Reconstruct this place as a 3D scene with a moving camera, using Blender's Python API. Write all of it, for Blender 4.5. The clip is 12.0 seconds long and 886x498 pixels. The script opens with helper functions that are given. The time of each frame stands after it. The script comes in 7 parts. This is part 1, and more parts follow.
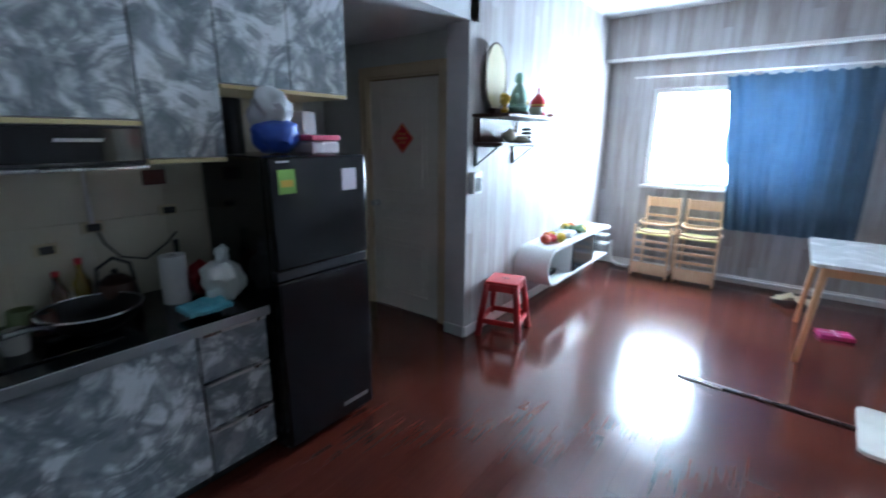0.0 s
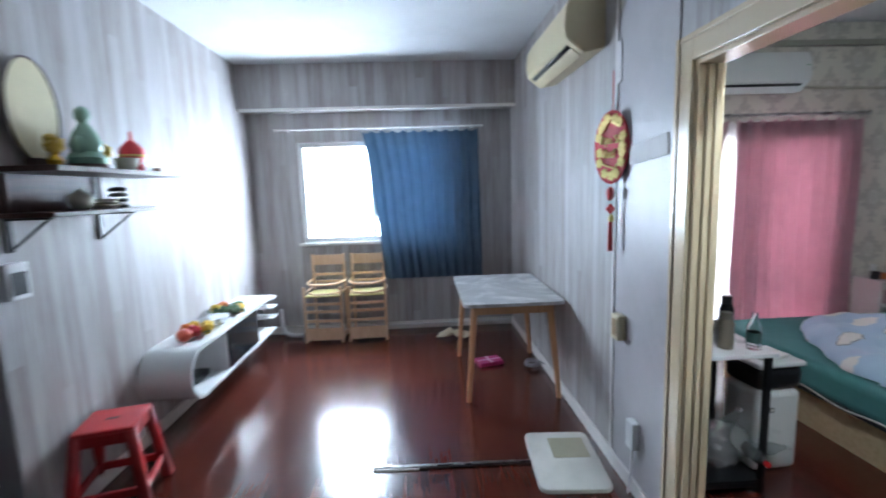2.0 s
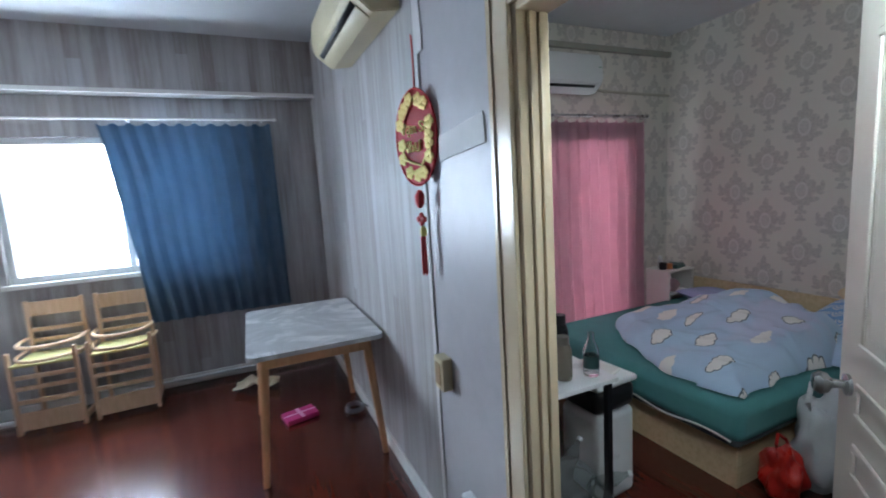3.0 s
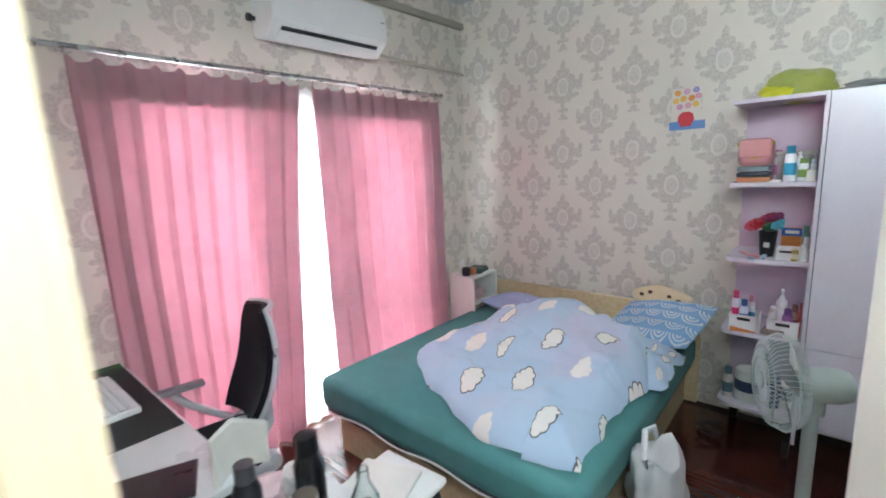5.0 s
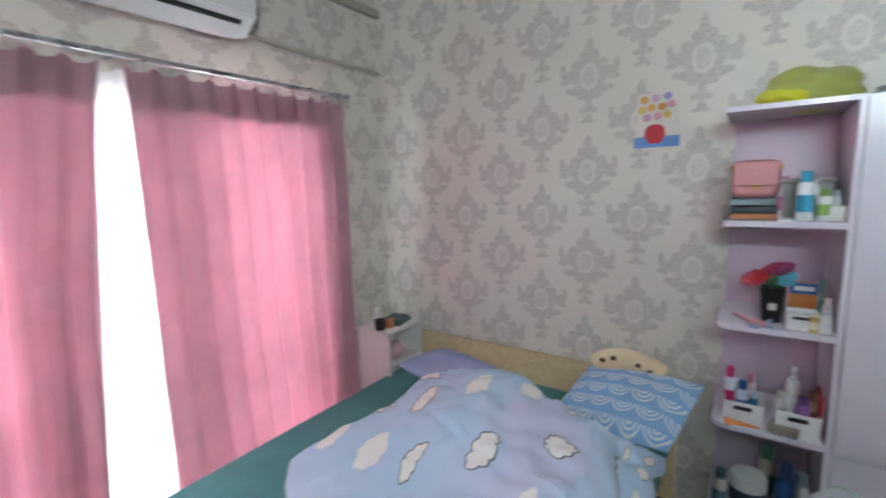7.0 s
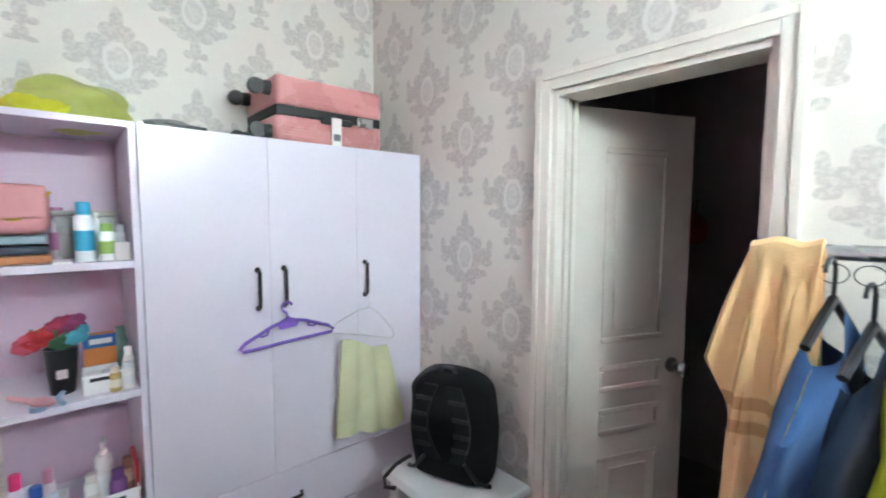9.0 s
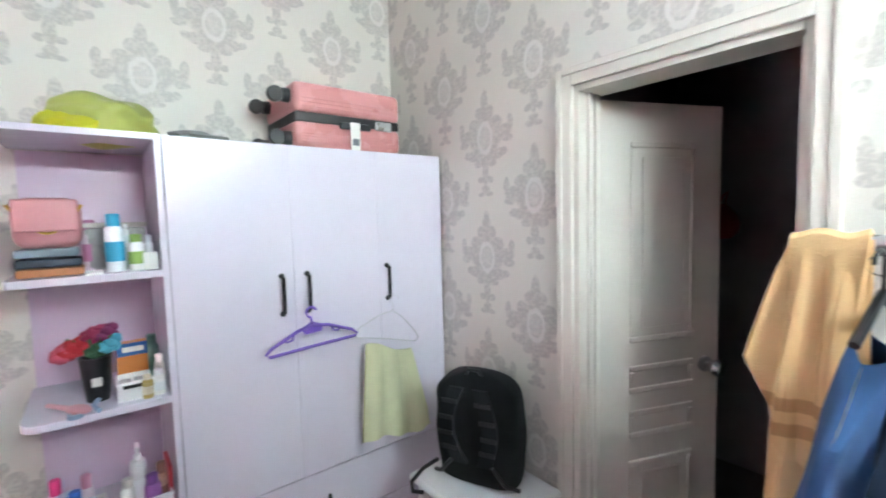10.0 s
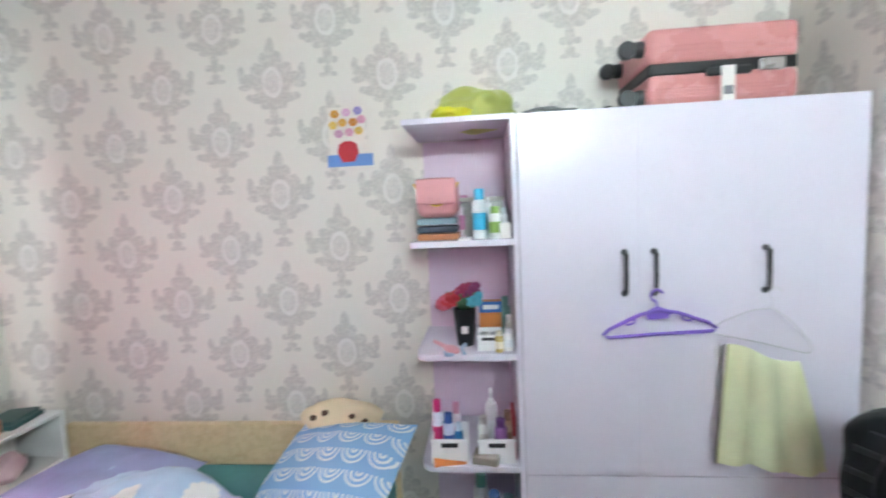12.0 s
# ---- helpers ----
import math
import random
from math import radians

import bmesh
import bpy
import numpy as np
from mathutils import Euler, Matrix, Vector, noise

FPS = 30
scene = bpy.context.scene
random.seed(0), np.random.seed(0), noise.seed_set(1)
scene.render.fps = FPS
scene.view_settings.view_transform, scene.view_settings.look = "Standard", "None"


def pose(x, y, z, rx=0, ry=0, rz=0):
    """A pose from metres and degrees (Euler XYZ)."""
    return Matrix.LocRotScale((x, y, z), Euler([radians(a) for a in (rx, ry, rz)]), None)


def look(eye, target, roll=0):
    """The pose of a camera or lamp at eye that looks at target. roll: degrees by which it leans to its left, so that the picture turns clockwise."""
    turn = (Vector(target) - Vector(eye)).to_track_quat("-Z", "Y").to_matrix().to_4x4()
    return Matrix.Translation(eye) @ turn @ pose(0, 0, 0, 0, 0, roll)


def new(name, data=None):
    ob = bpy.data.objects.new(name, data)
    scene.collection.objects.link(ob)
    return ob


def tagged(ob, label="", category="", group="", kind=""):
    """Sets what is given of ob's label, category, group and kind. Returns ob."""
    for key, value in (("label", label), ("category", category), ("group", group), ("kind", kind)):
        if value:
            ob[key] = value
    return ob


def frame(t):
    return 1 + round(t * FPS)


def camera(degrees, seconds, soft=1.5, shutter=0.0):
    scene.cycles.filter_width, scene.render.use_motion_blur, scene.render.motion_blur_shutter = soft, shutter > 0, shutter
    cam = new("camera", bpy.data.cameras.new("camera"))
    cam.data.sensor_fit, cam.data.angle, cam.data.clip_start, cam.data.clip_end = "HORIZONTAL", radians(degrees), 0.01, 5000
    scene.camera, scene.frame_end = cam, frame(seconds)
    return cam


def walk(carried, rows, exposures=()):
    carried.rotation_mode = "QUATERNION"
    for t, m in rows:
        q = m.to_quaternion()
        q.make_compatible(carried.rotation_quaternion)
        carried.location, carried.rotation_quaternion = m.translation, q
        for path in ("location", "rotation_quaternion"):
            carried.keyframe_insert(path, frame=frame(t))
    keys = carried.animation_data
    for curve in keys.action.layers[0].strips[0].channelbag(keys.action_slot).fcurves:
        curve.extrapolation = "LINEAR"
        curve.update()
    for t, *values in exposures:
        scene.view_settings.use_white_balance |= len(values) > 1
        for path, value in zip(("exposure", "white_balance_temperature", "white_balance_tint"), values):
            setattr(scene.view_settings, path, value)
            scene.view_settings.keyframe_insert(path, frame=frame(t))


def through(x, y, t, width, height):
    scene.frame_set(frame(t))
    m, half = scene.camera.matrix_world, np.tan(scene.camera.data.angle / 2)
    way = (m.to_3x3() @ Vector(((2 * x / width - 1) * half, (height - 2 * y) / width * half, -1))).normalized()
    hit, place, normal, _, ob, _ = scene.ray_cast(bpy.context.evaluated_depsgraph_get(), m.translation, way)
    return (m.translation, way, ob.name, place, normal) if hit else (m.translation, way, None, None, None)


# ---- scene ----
# ---- camera and walk ----
cam = camera(90.2, 12.0, soft=1.8, shutter=0.4)
PATH = [
    (0, (0.67, 2.049, 1.546), (-0.507, 3.59, 1.055), 0.5),
    (0.5, (0.579, 2.133, 1.537), (-0.194, 3.92, 1.078), -0.6),
    (1, (0.567, 2.287, 1.53), (0.105, 4.185, 1.102), -1.7),
    (1.5, (0.633, 2.549, 1.546), (0.314, 4.496, 1.218), -1.9),
    (2, (0.626, 2.835, 1.551), (0.724, 4.815, 1.286), -1.9),
    (2.5, (0.775, 3.164, 1.529), (1.331, 5.067, 1.265), -4.1),
    (3, (0.971, 3.462, 1.535), (1.781, 5.272, 1.269), -3.5),
    (3.5, (1.086, 3.745, 1.518), (2.155, 5.406, 1.204), -3.3),
    (3.7, (1.148, 3.811, 1.509), (2.339, 5.379, 1.158), -3.4),
    (5.3, (1.87, 4.151, 1.542), (3.35, 5.449, 1.19), -2.8),
    (5.5, (1.97, 4.17, 1.542), (3.408, 5.523, 1.222), -3.5),
    (6, (2.14, 4.264, 1.557), (3.419, 5.77, 1.249), -4.5),
    (6.5, (2.285, 4.396, 1.55), (3.672, 5.802, 1.237), -2.9),
    (7, (2.461, 4.415, 1.556), (4.082, 5.551, 1.267), -1.7),
    (7.5, (2.609, 4.384, 1.584), (4.521, 4.912, 1.33), -0.2),
    (7.7, (2.674, 4.354, 1.561), (4.649, 4.561, 1.322), 0.2),
    (9.3, (2.8, 4.321, 1.535), (4.236, 2.937, 1.382), -0.2),
    (9.5, (2.8, 4.319, 1.536), (4.243, 2.942, 1.384), -0.7),
    (10, (2.811, 4.316, 1.535), (4.374, 3.077, 1.384), -1.5),
    (10.5, (2.861, 4.333, 1.524), (4.669, 3.49, 1.384), -3.1),
    (11, (2.901, 4.269, 1.532), (4.834, 3.778, 1.381), -3.2),
    (11.5, (2.911, 4.222, 1.527), (4.886, 3.956, 1.356), -2.9),
    (12, (2.908, 4.257, 1.502), (4.892, 4.442, 1.324), -2.6),
]
EXPOSURES = [(0, 1.2, 5550, 7), (0.6, 1.15, 5850, 10), (1.5, 0.9, 5900, 10), (2.5, 0.12, 5900, 10), (3.0, 0.15, 5900, 10), (3.7, 0.62, 6000, 10), (5.3, 1.6, 6200, 9), (6.5, 1.5, 6200, 9), (7.0, 1.3, 6100, 9), (9.3, 2.0, 6100, 9), (12, 2.05, 6100, 9)]
walk(cam, [(t, look(eye, target, roll)) for t, eye, target, roll in PATH], EXPOSURES)

# ---- world and lights ----
world = bpy.data.worlds.new("sky")
scene.world = world
world.use_nodes = True
sky = world.node_tree.nodes.new("ShaderNodeTexSky")
sky.sky_type, sky.sun_disc = "NISHITA", False
sky.sun_elevation, sky.sun_rotation = radians(50), radians(200)
world.node_tree.nodes["Background"].inputs["Strength"].default_value = 0.12
world.node_tree.links.new(sky.outputs[0], world.node_tree.nodes["Background"].inputs["Color"])
sun = new("sun", bpy.data.lights.new("sun", "SUN"))
sun.data.energy, sun.data.angle, sun.data.color = 1.0, radians(12), (1.0, 0.96, 0.9)
sun.matrix_basis = look((0, 0, 6), (-0.7, 2.0, 0))


def window_light(name, x, y, z, wide, high, power, colour):
    lamp = new(name, bpy.data.lights.new(name, "AREA"))
    lamp.data.shape, lamp.data.size, lamp.data.size_y = "RECTANGLE", wide, high
    lamp.data.energy, lamp.data.color = power, colour
    lamp.matrix_basis = look((x, y, z), (x, y - 1, z))
    return lamp


window_light("window_light_living", 0.12, 7.88, 1.56, 1.5, 1.05, 175, (0.74, 0.88, 1.0))
window_light("window_light_bedroom", 3.21, 6.62, 1.0, 1.70, 1.85, 52, (0.90, 0.97, 1.0))


# ---- materials ----
def lin(code):
    """Linear colour from a six-digit hex code."""
    v = [int(code[i:i + 2], 16) / 255 for i in (0, 2, 4)]
    return tuple(c / 12.92 if c < 0.04045 else ((c + 0.055) / 1.055) ** 2.4 for c in v)


class Num:
    """A number in a node tree, with arithmetic."""

    def __init__(self, tree, socket):
        self.tree, self.socket = tree, socket

    def op(self, kind, *others):
        n = self.tree.nodes.new("ShaderNodeMath")
        n.operation = kind
        for slot, v in zip(n.inputs, (self, *others)):
            if isinstance(v, Num):
                self.tree.links.new(v.socket, slot)
            else:
                slot.default_value = v
        return Num(self.tree, n.outputs[0])

    def __add__(self, o): return self.op("ADD", o)
    def __sub__(self, o): return self.op("SUBTRACT", o)
    def __mul__(self, o): return self.op("MULTIPLY", o)
    def __truediv__(self, o): return self.op("DIVIDE", o)
    def low(self, o): return self.op("MINIMUM", o)
    def high(self, o): return self.op("MAXIMUM", o)
    def absolute(self): return self.op("ABSOLUTE")
    def floor(self): return self.op("FLOOR")
    def fract(self): return self.op("FRACT")
    def root(self): return self.op("SQRT")
    def mod(self, o): return self.op("FLOORED_MODULO", o)

    def step(self, a, b):
        """0 at a, 1 at b, smooth between."""
        n = self.tree.nodes.new("ShaderNodeMapRange")
        n.interpolation_type = "SMOOTHSTEP"
        self.tree.links.new(self.socket, n.inputs["Value"])
        n.inputs["From Min"].default_value, n.inputs["From Max"].default_value = a, b
        return Num(self.tree, n.outputs["Result"])


class Mat:
    """A principled material with short ways to mix colours and patterns."""

    def __init__(self, name, colour=(0.5, 0.5, 0.5), rough=0.5, metal=0.0, spec=0.5):
        self.m = bpy.data.materials.new(name)
        self.m.use_nodes = True
        self.t = self.m.node_tree
        self.b = self.t.nodes["Principled BSDF"]
        self.b.inputs["Base Color"].default_value = (*colour, 1)
        self.b.inputs["Roughness"].default_value = rough
        self.b.inputs["Metallic"].default_value = metal
        self.b.inputs["Specular IOR Level"].default_value = spec
        self.colour = None
        self.co = self.t.nodes.new("ShaderNodeTexCoord")

    def axes(self, out="Object"):
        n = self.t.nodes.new("ShaderNodeSeparateXYZ")
        self.t.links.new(self.co.outputs[out], n.inputs[0])
        return [Num(self.t, n.outputs[i]) for i in range(3)]

    def vec(self, x, y, z):
        n = self.t.nodes.new("ShaderNodeCombineXYZ")
        for slot, v in zip(n.inputs, (x, y, z)):
            if isinstance(v, Num):
                self.t.links.new(v.socket, slot)
            else:
                slot.default_value = v
        return n.outputs[0]

    def noise(self, scale, detail=4, rough=0.6, vector=None, warp=0.0):
        n = self.t.nodes.new("ShaderNodeTexNoise")
        n.inputs["Scale"].default_value, n.inputs["Detail"].default_value = scale, detail
        n.inputs["Roughness"].default_value, n.inputs["Distortion"].default_value = rough, warp
        self.t.links.new(vector or self.co.outputs["Object"], n.inputs["Vector"])
        return Num(self.t, n.outputs["Fac"])

    def random(self):
        return Num(self.t, self.t.nodes.new("ShaderNodeObjectInfo").outputs["Random"])

    def over(self, fac, colour):
        """Lay a colour over what is there, by fac."""
        n = self.t.nodes.new("ShaderNodeMix")
        n.data_type = "RGBA"
        if isinstance(fac, Num):
            self.t.links.new(fac.socket, n.inputs[0])
        else:
            n.inputs[0].default_value = fac
        if self.colour:
            self.t.links.new(self.colour, n.inputs[6])
        else:
            n.inputs[6].default_value = self.b.inputs["Base Color"].default_value
        n.inputs[7].default_value = (*colour, 1)
        self.colour = n.outputs[2]
        self.t.links.new(self.colour, self.b.inputs["Base Color"])
        return self

    def rough(self, num):
        self.t.links.new(num.socket, self.b.inputs["Roughness"])
        return self

    def bump(self, num, strength=0.2, distance=0.01):
        n = self.t.nodes.new("ShaderNodeBump")
        n.inputs["Strength"].default_value, n.inputs["Distance"].default_value = strength, distance
        self.t.links.new(num.socket, n.inputs["Height"])
        self.t.links.new(n.outputs[0], self.b.inputs["Normal"])
        return self

    def set(self, **kw):
        for k, v in kw.items():
            self.b.inputs[k.replace("_", " ")].default_value = v
        return self


def plain(name, colour, rough=0.5, metal=0.0, vary=0.12, grain=30.0, bump=0.06, spec=0.5):
    """A surface with stains and fine grain in its own colour."""
    a = Mat(name, colour, rough, metal, spec)
    dark, light = [c * (1 - 1.6 * vary) for c in colour], [min(1, c * (1 + vary) + 0.02 * vary) for c in colour]
    a.over(a.noise(2.3, 5).step(0.35, 0.75), dark).over(a.noise(grain, 3) * 0.35, light)
    a.rough((a.noise(6.0, 4) - 0.5) * 0.22 + rough)
    if bump:
        a.bump(a.noise(grain * 3, 3), bump, 0.004)
    return a.m


def cloth(name, colour, rough=0.9, vary=0.15, through=0.0, weave=350.0):
    """Fabric; through: how much light passes to its far side."""
    a = Mat(name, colour, rough, 0, 0.2)
    a.over(a.noise(5, 4).step(0.3, 0.8), [c * (1 - 1.5 * vary) for c in colour])
    a.over(a.noise(weave, 2) * 0.3, [min(1, c * 1.25) for c in colour])
    a.bump(a.noise(weave, 2), 0.12, 0.002)
    a.set(Sheen_Weight=0.06)
    if through:
        see = a.t.nodes.new("ShaderNodeBsdfTranslucent")
        a.t.links.new(a.colour, see.inputs["Color"])
        mix = a.t.nodes.new("ShaderNodeMixShader")
        mix.inputs[0].default_value = through
        a.t.links.new(a.b.outputs[0], mix.inputs[1])
        a.t.links.new(see.outputs[0], mix.inputs[2])
        a.t.links.new(mix.outputs[0], a.t.nodes["Material Output"].inputs["Surface"])
    return a.m


def plank_paper():
    """Grey and brown wallpaper with a print of weathered upright boards."""
    a = Mat("weathered_board_wallpaper", lin("a9a4a2"), 0.62)
    x, y, z = a.axes()
    u = x + y
    streak = a.noise(1.0, 5, 0.65, a.vec(u * 22, z * 0.9, 0))
    fine = a.noise(1.0, 3, 0.6, a.vec(u * 120, z * 3.0, 0))
    board = (u / 0.085).floor()
    tone = a.noise(1.0, 0, 0, a.vec(board * 7.31, (z * 0.55 + board * 0.37).floor() * 3.7, 0))
    edge = ((u / 0.085).fract() - 0.5).absolute().step(0.44, 0.5)
    a.over(streak.step(0.40, 0.68), lin("8e8580")).over(tone.step(0.5, 0.72) * 0.45, lin("877a74"))
    a.over(tone.step(0.5, 0.3) * 0.4, lin("bdbcbf")).over(fine.step(0.5, 0.75) * 0.5, lin("cfccca"))
    a.over(edge * 0.35, lin("756b66")).over(a.noise(1.6, 4).step(0.5, 0.8) * 0.25, lin("bfc0c6"))
    a.rough(fine * 0.25 + 0.45).bump(fine * 0.5 + streak * 0.5 - edge * 0.6, 0.15, 0.004)
    return a.m


def damask_paper():
    """Cream wallpaper with staggered grey damask ornaments."""
    a = Mat("cream_damask_wallpaper", lin("d9d3c9"), 0.55)
    x, y, z = a.axes()
    wob = a.noise(38, 2, 0.5)
    wob2 = a.noise(33, 2, 0.5, a.vec(y + 3.1, z, x))
    u0, v0 = x + y + (wob - 0.5) * 0.013, z + (wob2 - 0.5) * 0.013
    wide, high = 0.478, 0.455

    def motif(du, dv):
        u = ((u0 + du).mod(wide) - wide / 2).absolute() / 1.2
        v = ((v0 + dv).mod(high) - high / 2) / 1.2

        def blob(cu, cv, ru, rv):
            p, q = (u - cu) / ru, (v - cv) / rv
            return (p * p + q * q).root() - 1.0
        d = u / 0.078 + (v - 0.015).absolute() / 0.10 - 1.0
        for cu, cv, ru, rv in ((0, 0.118, 0.017, 0.048), (0.022, 0.098, 0.020, 0.020), (0.050, 0.062, 0.024, 0.022), (0.082, 0.030, 0.034, 0.020), (0.108, 0.052, 0.012, 0.026), (0.098, 0.006, 0.022, 0.012),
                               (0.050, -0.034, 0.032, 0.018), (0.082, -0.030, 0.014, 0.012), (0.030, -0.060, 0.020, 0.012), (0.0, -0.090, 0.014, 0.040), (0.022, -0.112, 0.013, 0.011), (0.0, -0.142, 0.017, 0.012), (0.016, -0.158, 0.016, 0.008)):
            d = d.low(blob(cu, cv, ru, rv))
        ring = (blob(0, 0.018, 0.030, 0.044)).absolute().step(0.26, 0.10)
        heart = blob(0, 0.02, 0.020, 0.030).step(0.3, -0.1)
        return d.step(0.16, -0.14), ring.high(heart * 0.4)
    m1, r1 = motif(0.004, 0.0175)
    m2, r2 = motif(wide / 2 + 0.004, high / 2 + 0.0175)
    shape, ring = m1.high(m2), r1.high(r2)
    lace = a.noise(95, 3, 0.6).step(0.62, 0.42) * 0.55 + 0.45
    a.over(a.noise(2.2, 4).step(0.4, 0.8) * 0.35, lin("cfc7bb")).over(shape * lace * 0.68, lin("a8a29d")).over(ring * 0.75, lin("ddd8d2"))
    a.over(a.noise(220, 2) * 0.12, lin("efece6"))
    a.rough(shape * -0.18 + 0.55).bump(shape * 0.6 + lace * 0.3 + a.noise(160, 2) * 0.3, 0.22, 0.003)
    return a.m


def marble_laminate(name, base, vein, scale=2.6):
    """Pale stone print with soft grey veins."""
    a = Mat(name, lin(base), 0.32)
    v = (a.noise(scale, 6, 0.62, warp=1.4) - 0.5).absolute().step(0.09, 0.0)
    a.over(a.noise(scale * 1.7, 5, 0.6, warp=0.8).step(0.44, 0.60) * 0.8, lin(vein)).over(v * 0.8, lin(vein))
    a.over(a.noise(9, 4).step(0.5, 0.75) * 0.3, lin("c9ccd0"))
    return a.m


def board_floor():
    """Glossy red-brown laminate, a little different from board to board."""
    a = Mat("red_brown_laminate", lin("4c2119"), 0.16, 0, 0.5)
    x, y, z = a.axes()
    r = a.random()
    grain = a.noise(1.0, 5, 0.6, a.vec(x * 55, y * 2.4, r * 40))
    a.over(grain.step(0.3, 0.8) * 0.45, lin("3a1410")).over(r.step(0.2, 1.0) * 0.18, lin("6a2f20"))
    a.over(a.noise(1.0, 3, 0.5, a.vec(x * 90, y * 3, r * 9)).step(0.55, 0.8) * 0.12, lin("7a4030"))
    a.rough(a.noise(3, 5) * 0.12 + 0.13)
    a.set(Coat_Weight=0.3, Coat_Roughness=0.12)
    return a.m


def timber(name, light, dark, rough=0.4, along=2):
    a = Mat(name, lin(light), rough)
    x, y, z = a.axes()
    k = [40, 40, 40]
    k[along] = 3
    g = a.noise(1.0, 5, 0.6, a.vec(x * k[0], y * k[1], z * k[2]))
    a.over(g.step(0.4, 0.7) * 0.6, lin(dark)).over(a.noise(3, 3).step(0.4, 0.8) * 0.3, lin(dark))
    a.rough(g * 0.2 + rough - 0.08).bump(g, 0.06, 0.002)
    return a.m


def glowing(name, colour, strength):
    a = Mat(name, colour, 0.5)
    a.b.inputs["Emission Color"].default_value = (*colour, 1)
    a.b.inputs["Emission Strength"].default_value = strength
    return a.m


def glass(name, colour=(1, 1, 1), rough=0.02):
    return Mat(name, colour, rough).set(Transmission_Weight=1.0, IOR=1.45).m


PAPER, DAMASK, FLOOR = plank_paper(), damask_paper(), board_floor()
MARBLE = marble_laminate("grey_marble_laminate", "cdd0d3", "5c646a", 3.4)
TABLE_MARBLE = marble_laminate("white_marble_laminate", "dcdad8", "a9a8a8", 1.6)
WHITE = plain("white_paint", lin("e2dfda"), 0.45)
CEILING = plain("ceiling_paint", lin("cfd0d2"), 0.85, vary=0.06)
PLASTER = plain("lilac_grey_plaster", lin("b5b1b3"), 0.42, vary=0.12)
HALL_PAINT = plain("grey_green_wall_paint", lin("bcbfbb"), 0.6)
CREAM = plain("cream_gloss_paint", lin("cfbc9e"), 0.22, vary=0.08)
DOOR_WHITE = plain("off_white_door_paint", lin("ded7cc"), 0.38, vary=0.05)
TILE = plain("cream_wall_tile", lin("cfc8b4"), 0.2, vary=0.06)
BLACK_STONE = plain("black_polished_stone", lin("141416"), 0.12, vary=0.2)
BLACK = plain("black_plastic", lin("17171a"), 0.35, vary=0.15)
FRIDGE = plain("black_fridge_enamel", lin("0a0b0e"), 0.14, vary=0.2, bump=0.0, spec=0.3)
STEEL = plain("brushed_steel", lin("b5b5b5"), 0.28, 1.0, vary=0.1)
DARK_WOOD = timber("dark_stained_wood", "4a2b22", "26140f", 0.4, 1)
PINE = timber("pale_beech_wood", "dcbb9c", "c39b76", 0.38, 2)
TABLE_WOOD = timber("orange_beech_wood", "c99a70", "a9764c", 0.38, 2)
CREAM_WOOD = timber("cream_maple_board", "d9c39c", "c3a97e", 0.4, 0)
LILAC = plain("pale_lilac_melamine", lin("dcd6e2"), 0.22, vary=0.03, bump=0.0, spec=0.35)
LILAC_IN = plain("lilac_inner_board", lin("cdb9cb"), 0.4, vary=0.05)
WHITE_PLASTIC = plain("white_plastic", lin("e4e4e4"), 0.3, vary=0.04, bump=0.02)
BEIGE_PLASTIC = plain("aged_beige_plastic", lin("cdbf9b"), 0.4, vary=0.06)
PANE = glass("window_glass")


# ---- mesh helpers ----
def bx(bm, x0, x1, y0, y1, z0, z1, bevel=0.0, m=None, seg=2):
    """A box between two corners, its edges rounded."""
    out = bmesh.ops.create_cube(bm, size=1)["verts"]
    bmesh.ops.scale(bm, vec=(x1 - x0, y1 - y0, z1 - z0), verts=out)
    bmesh.ops.translate(bm, vec=((x0 + x1) / 2, (y0 + y1) / 2, (z0 + z1) / 2), verts=out)
    if bevel:
        edges = list({e for v in out for e in v.link_edges})
        got = bmesh.ops.bevel(bm, geom=edges, offset=bevel, segments=seg, affect="EDGES", profile=0.5)
        out = list({v for f in got["faces"] for v in f.verts} | {v for v in out if v.is_valid})
    if m:
        bmesh.ops.transform(bm, matrix=m, verts=out)
    return bm


def box(*a, **k):
    return bx(bmesh.new(), *a, **k)


def lathe(bm, profile, seg=20, m=None):
    """A turned body: profile of (radius, height), closed where the radius is 0."""
    rings = []
    for r, h in profile:
        if r < 1e-5:
            rings.append([bm.verts.new((0, 0, h))])
        else:
            rings.append([bm.verts.new((r * math.cos(2 * math.pi * i / seg), r * math.sin(2 * math.pi * i / seg), h)) for i in range(seg)])
    for a, b in zip(rings, rings[1:]):
        for i in range(seg):
            j = (i + 1) % seg
            quad = [a[i % len(a)], a[j % len(a)], b[j % len(b)], b[i % len(b)]]
            quad = list(dict.fromkeys(quad))
            if len(quad) > 2:
                bm.faces.new(quad)
    if m:
        bmesh.ops.transform(bm, matrix=m, verts=[v for r in rings for v in r])
    return bm


def turned(profile, seg=20, m=None):
    return lathe(bmesh.new(), profile, seg, m)


def rod(bm, a, b, r, r2=None, seg=12):
    a, b = Vector(a), Vector(b)
    turn = (b - a).to_track_quat("Z", "Y").to_matrix().to_4x4()
    n = (b - a).length
    r2 = r if r2 is None else r2
    return lathe(bm, [(0, 0), (r, 0), (r2, n), (0, n)], seg, Matrix.Translation(a) @ turn)


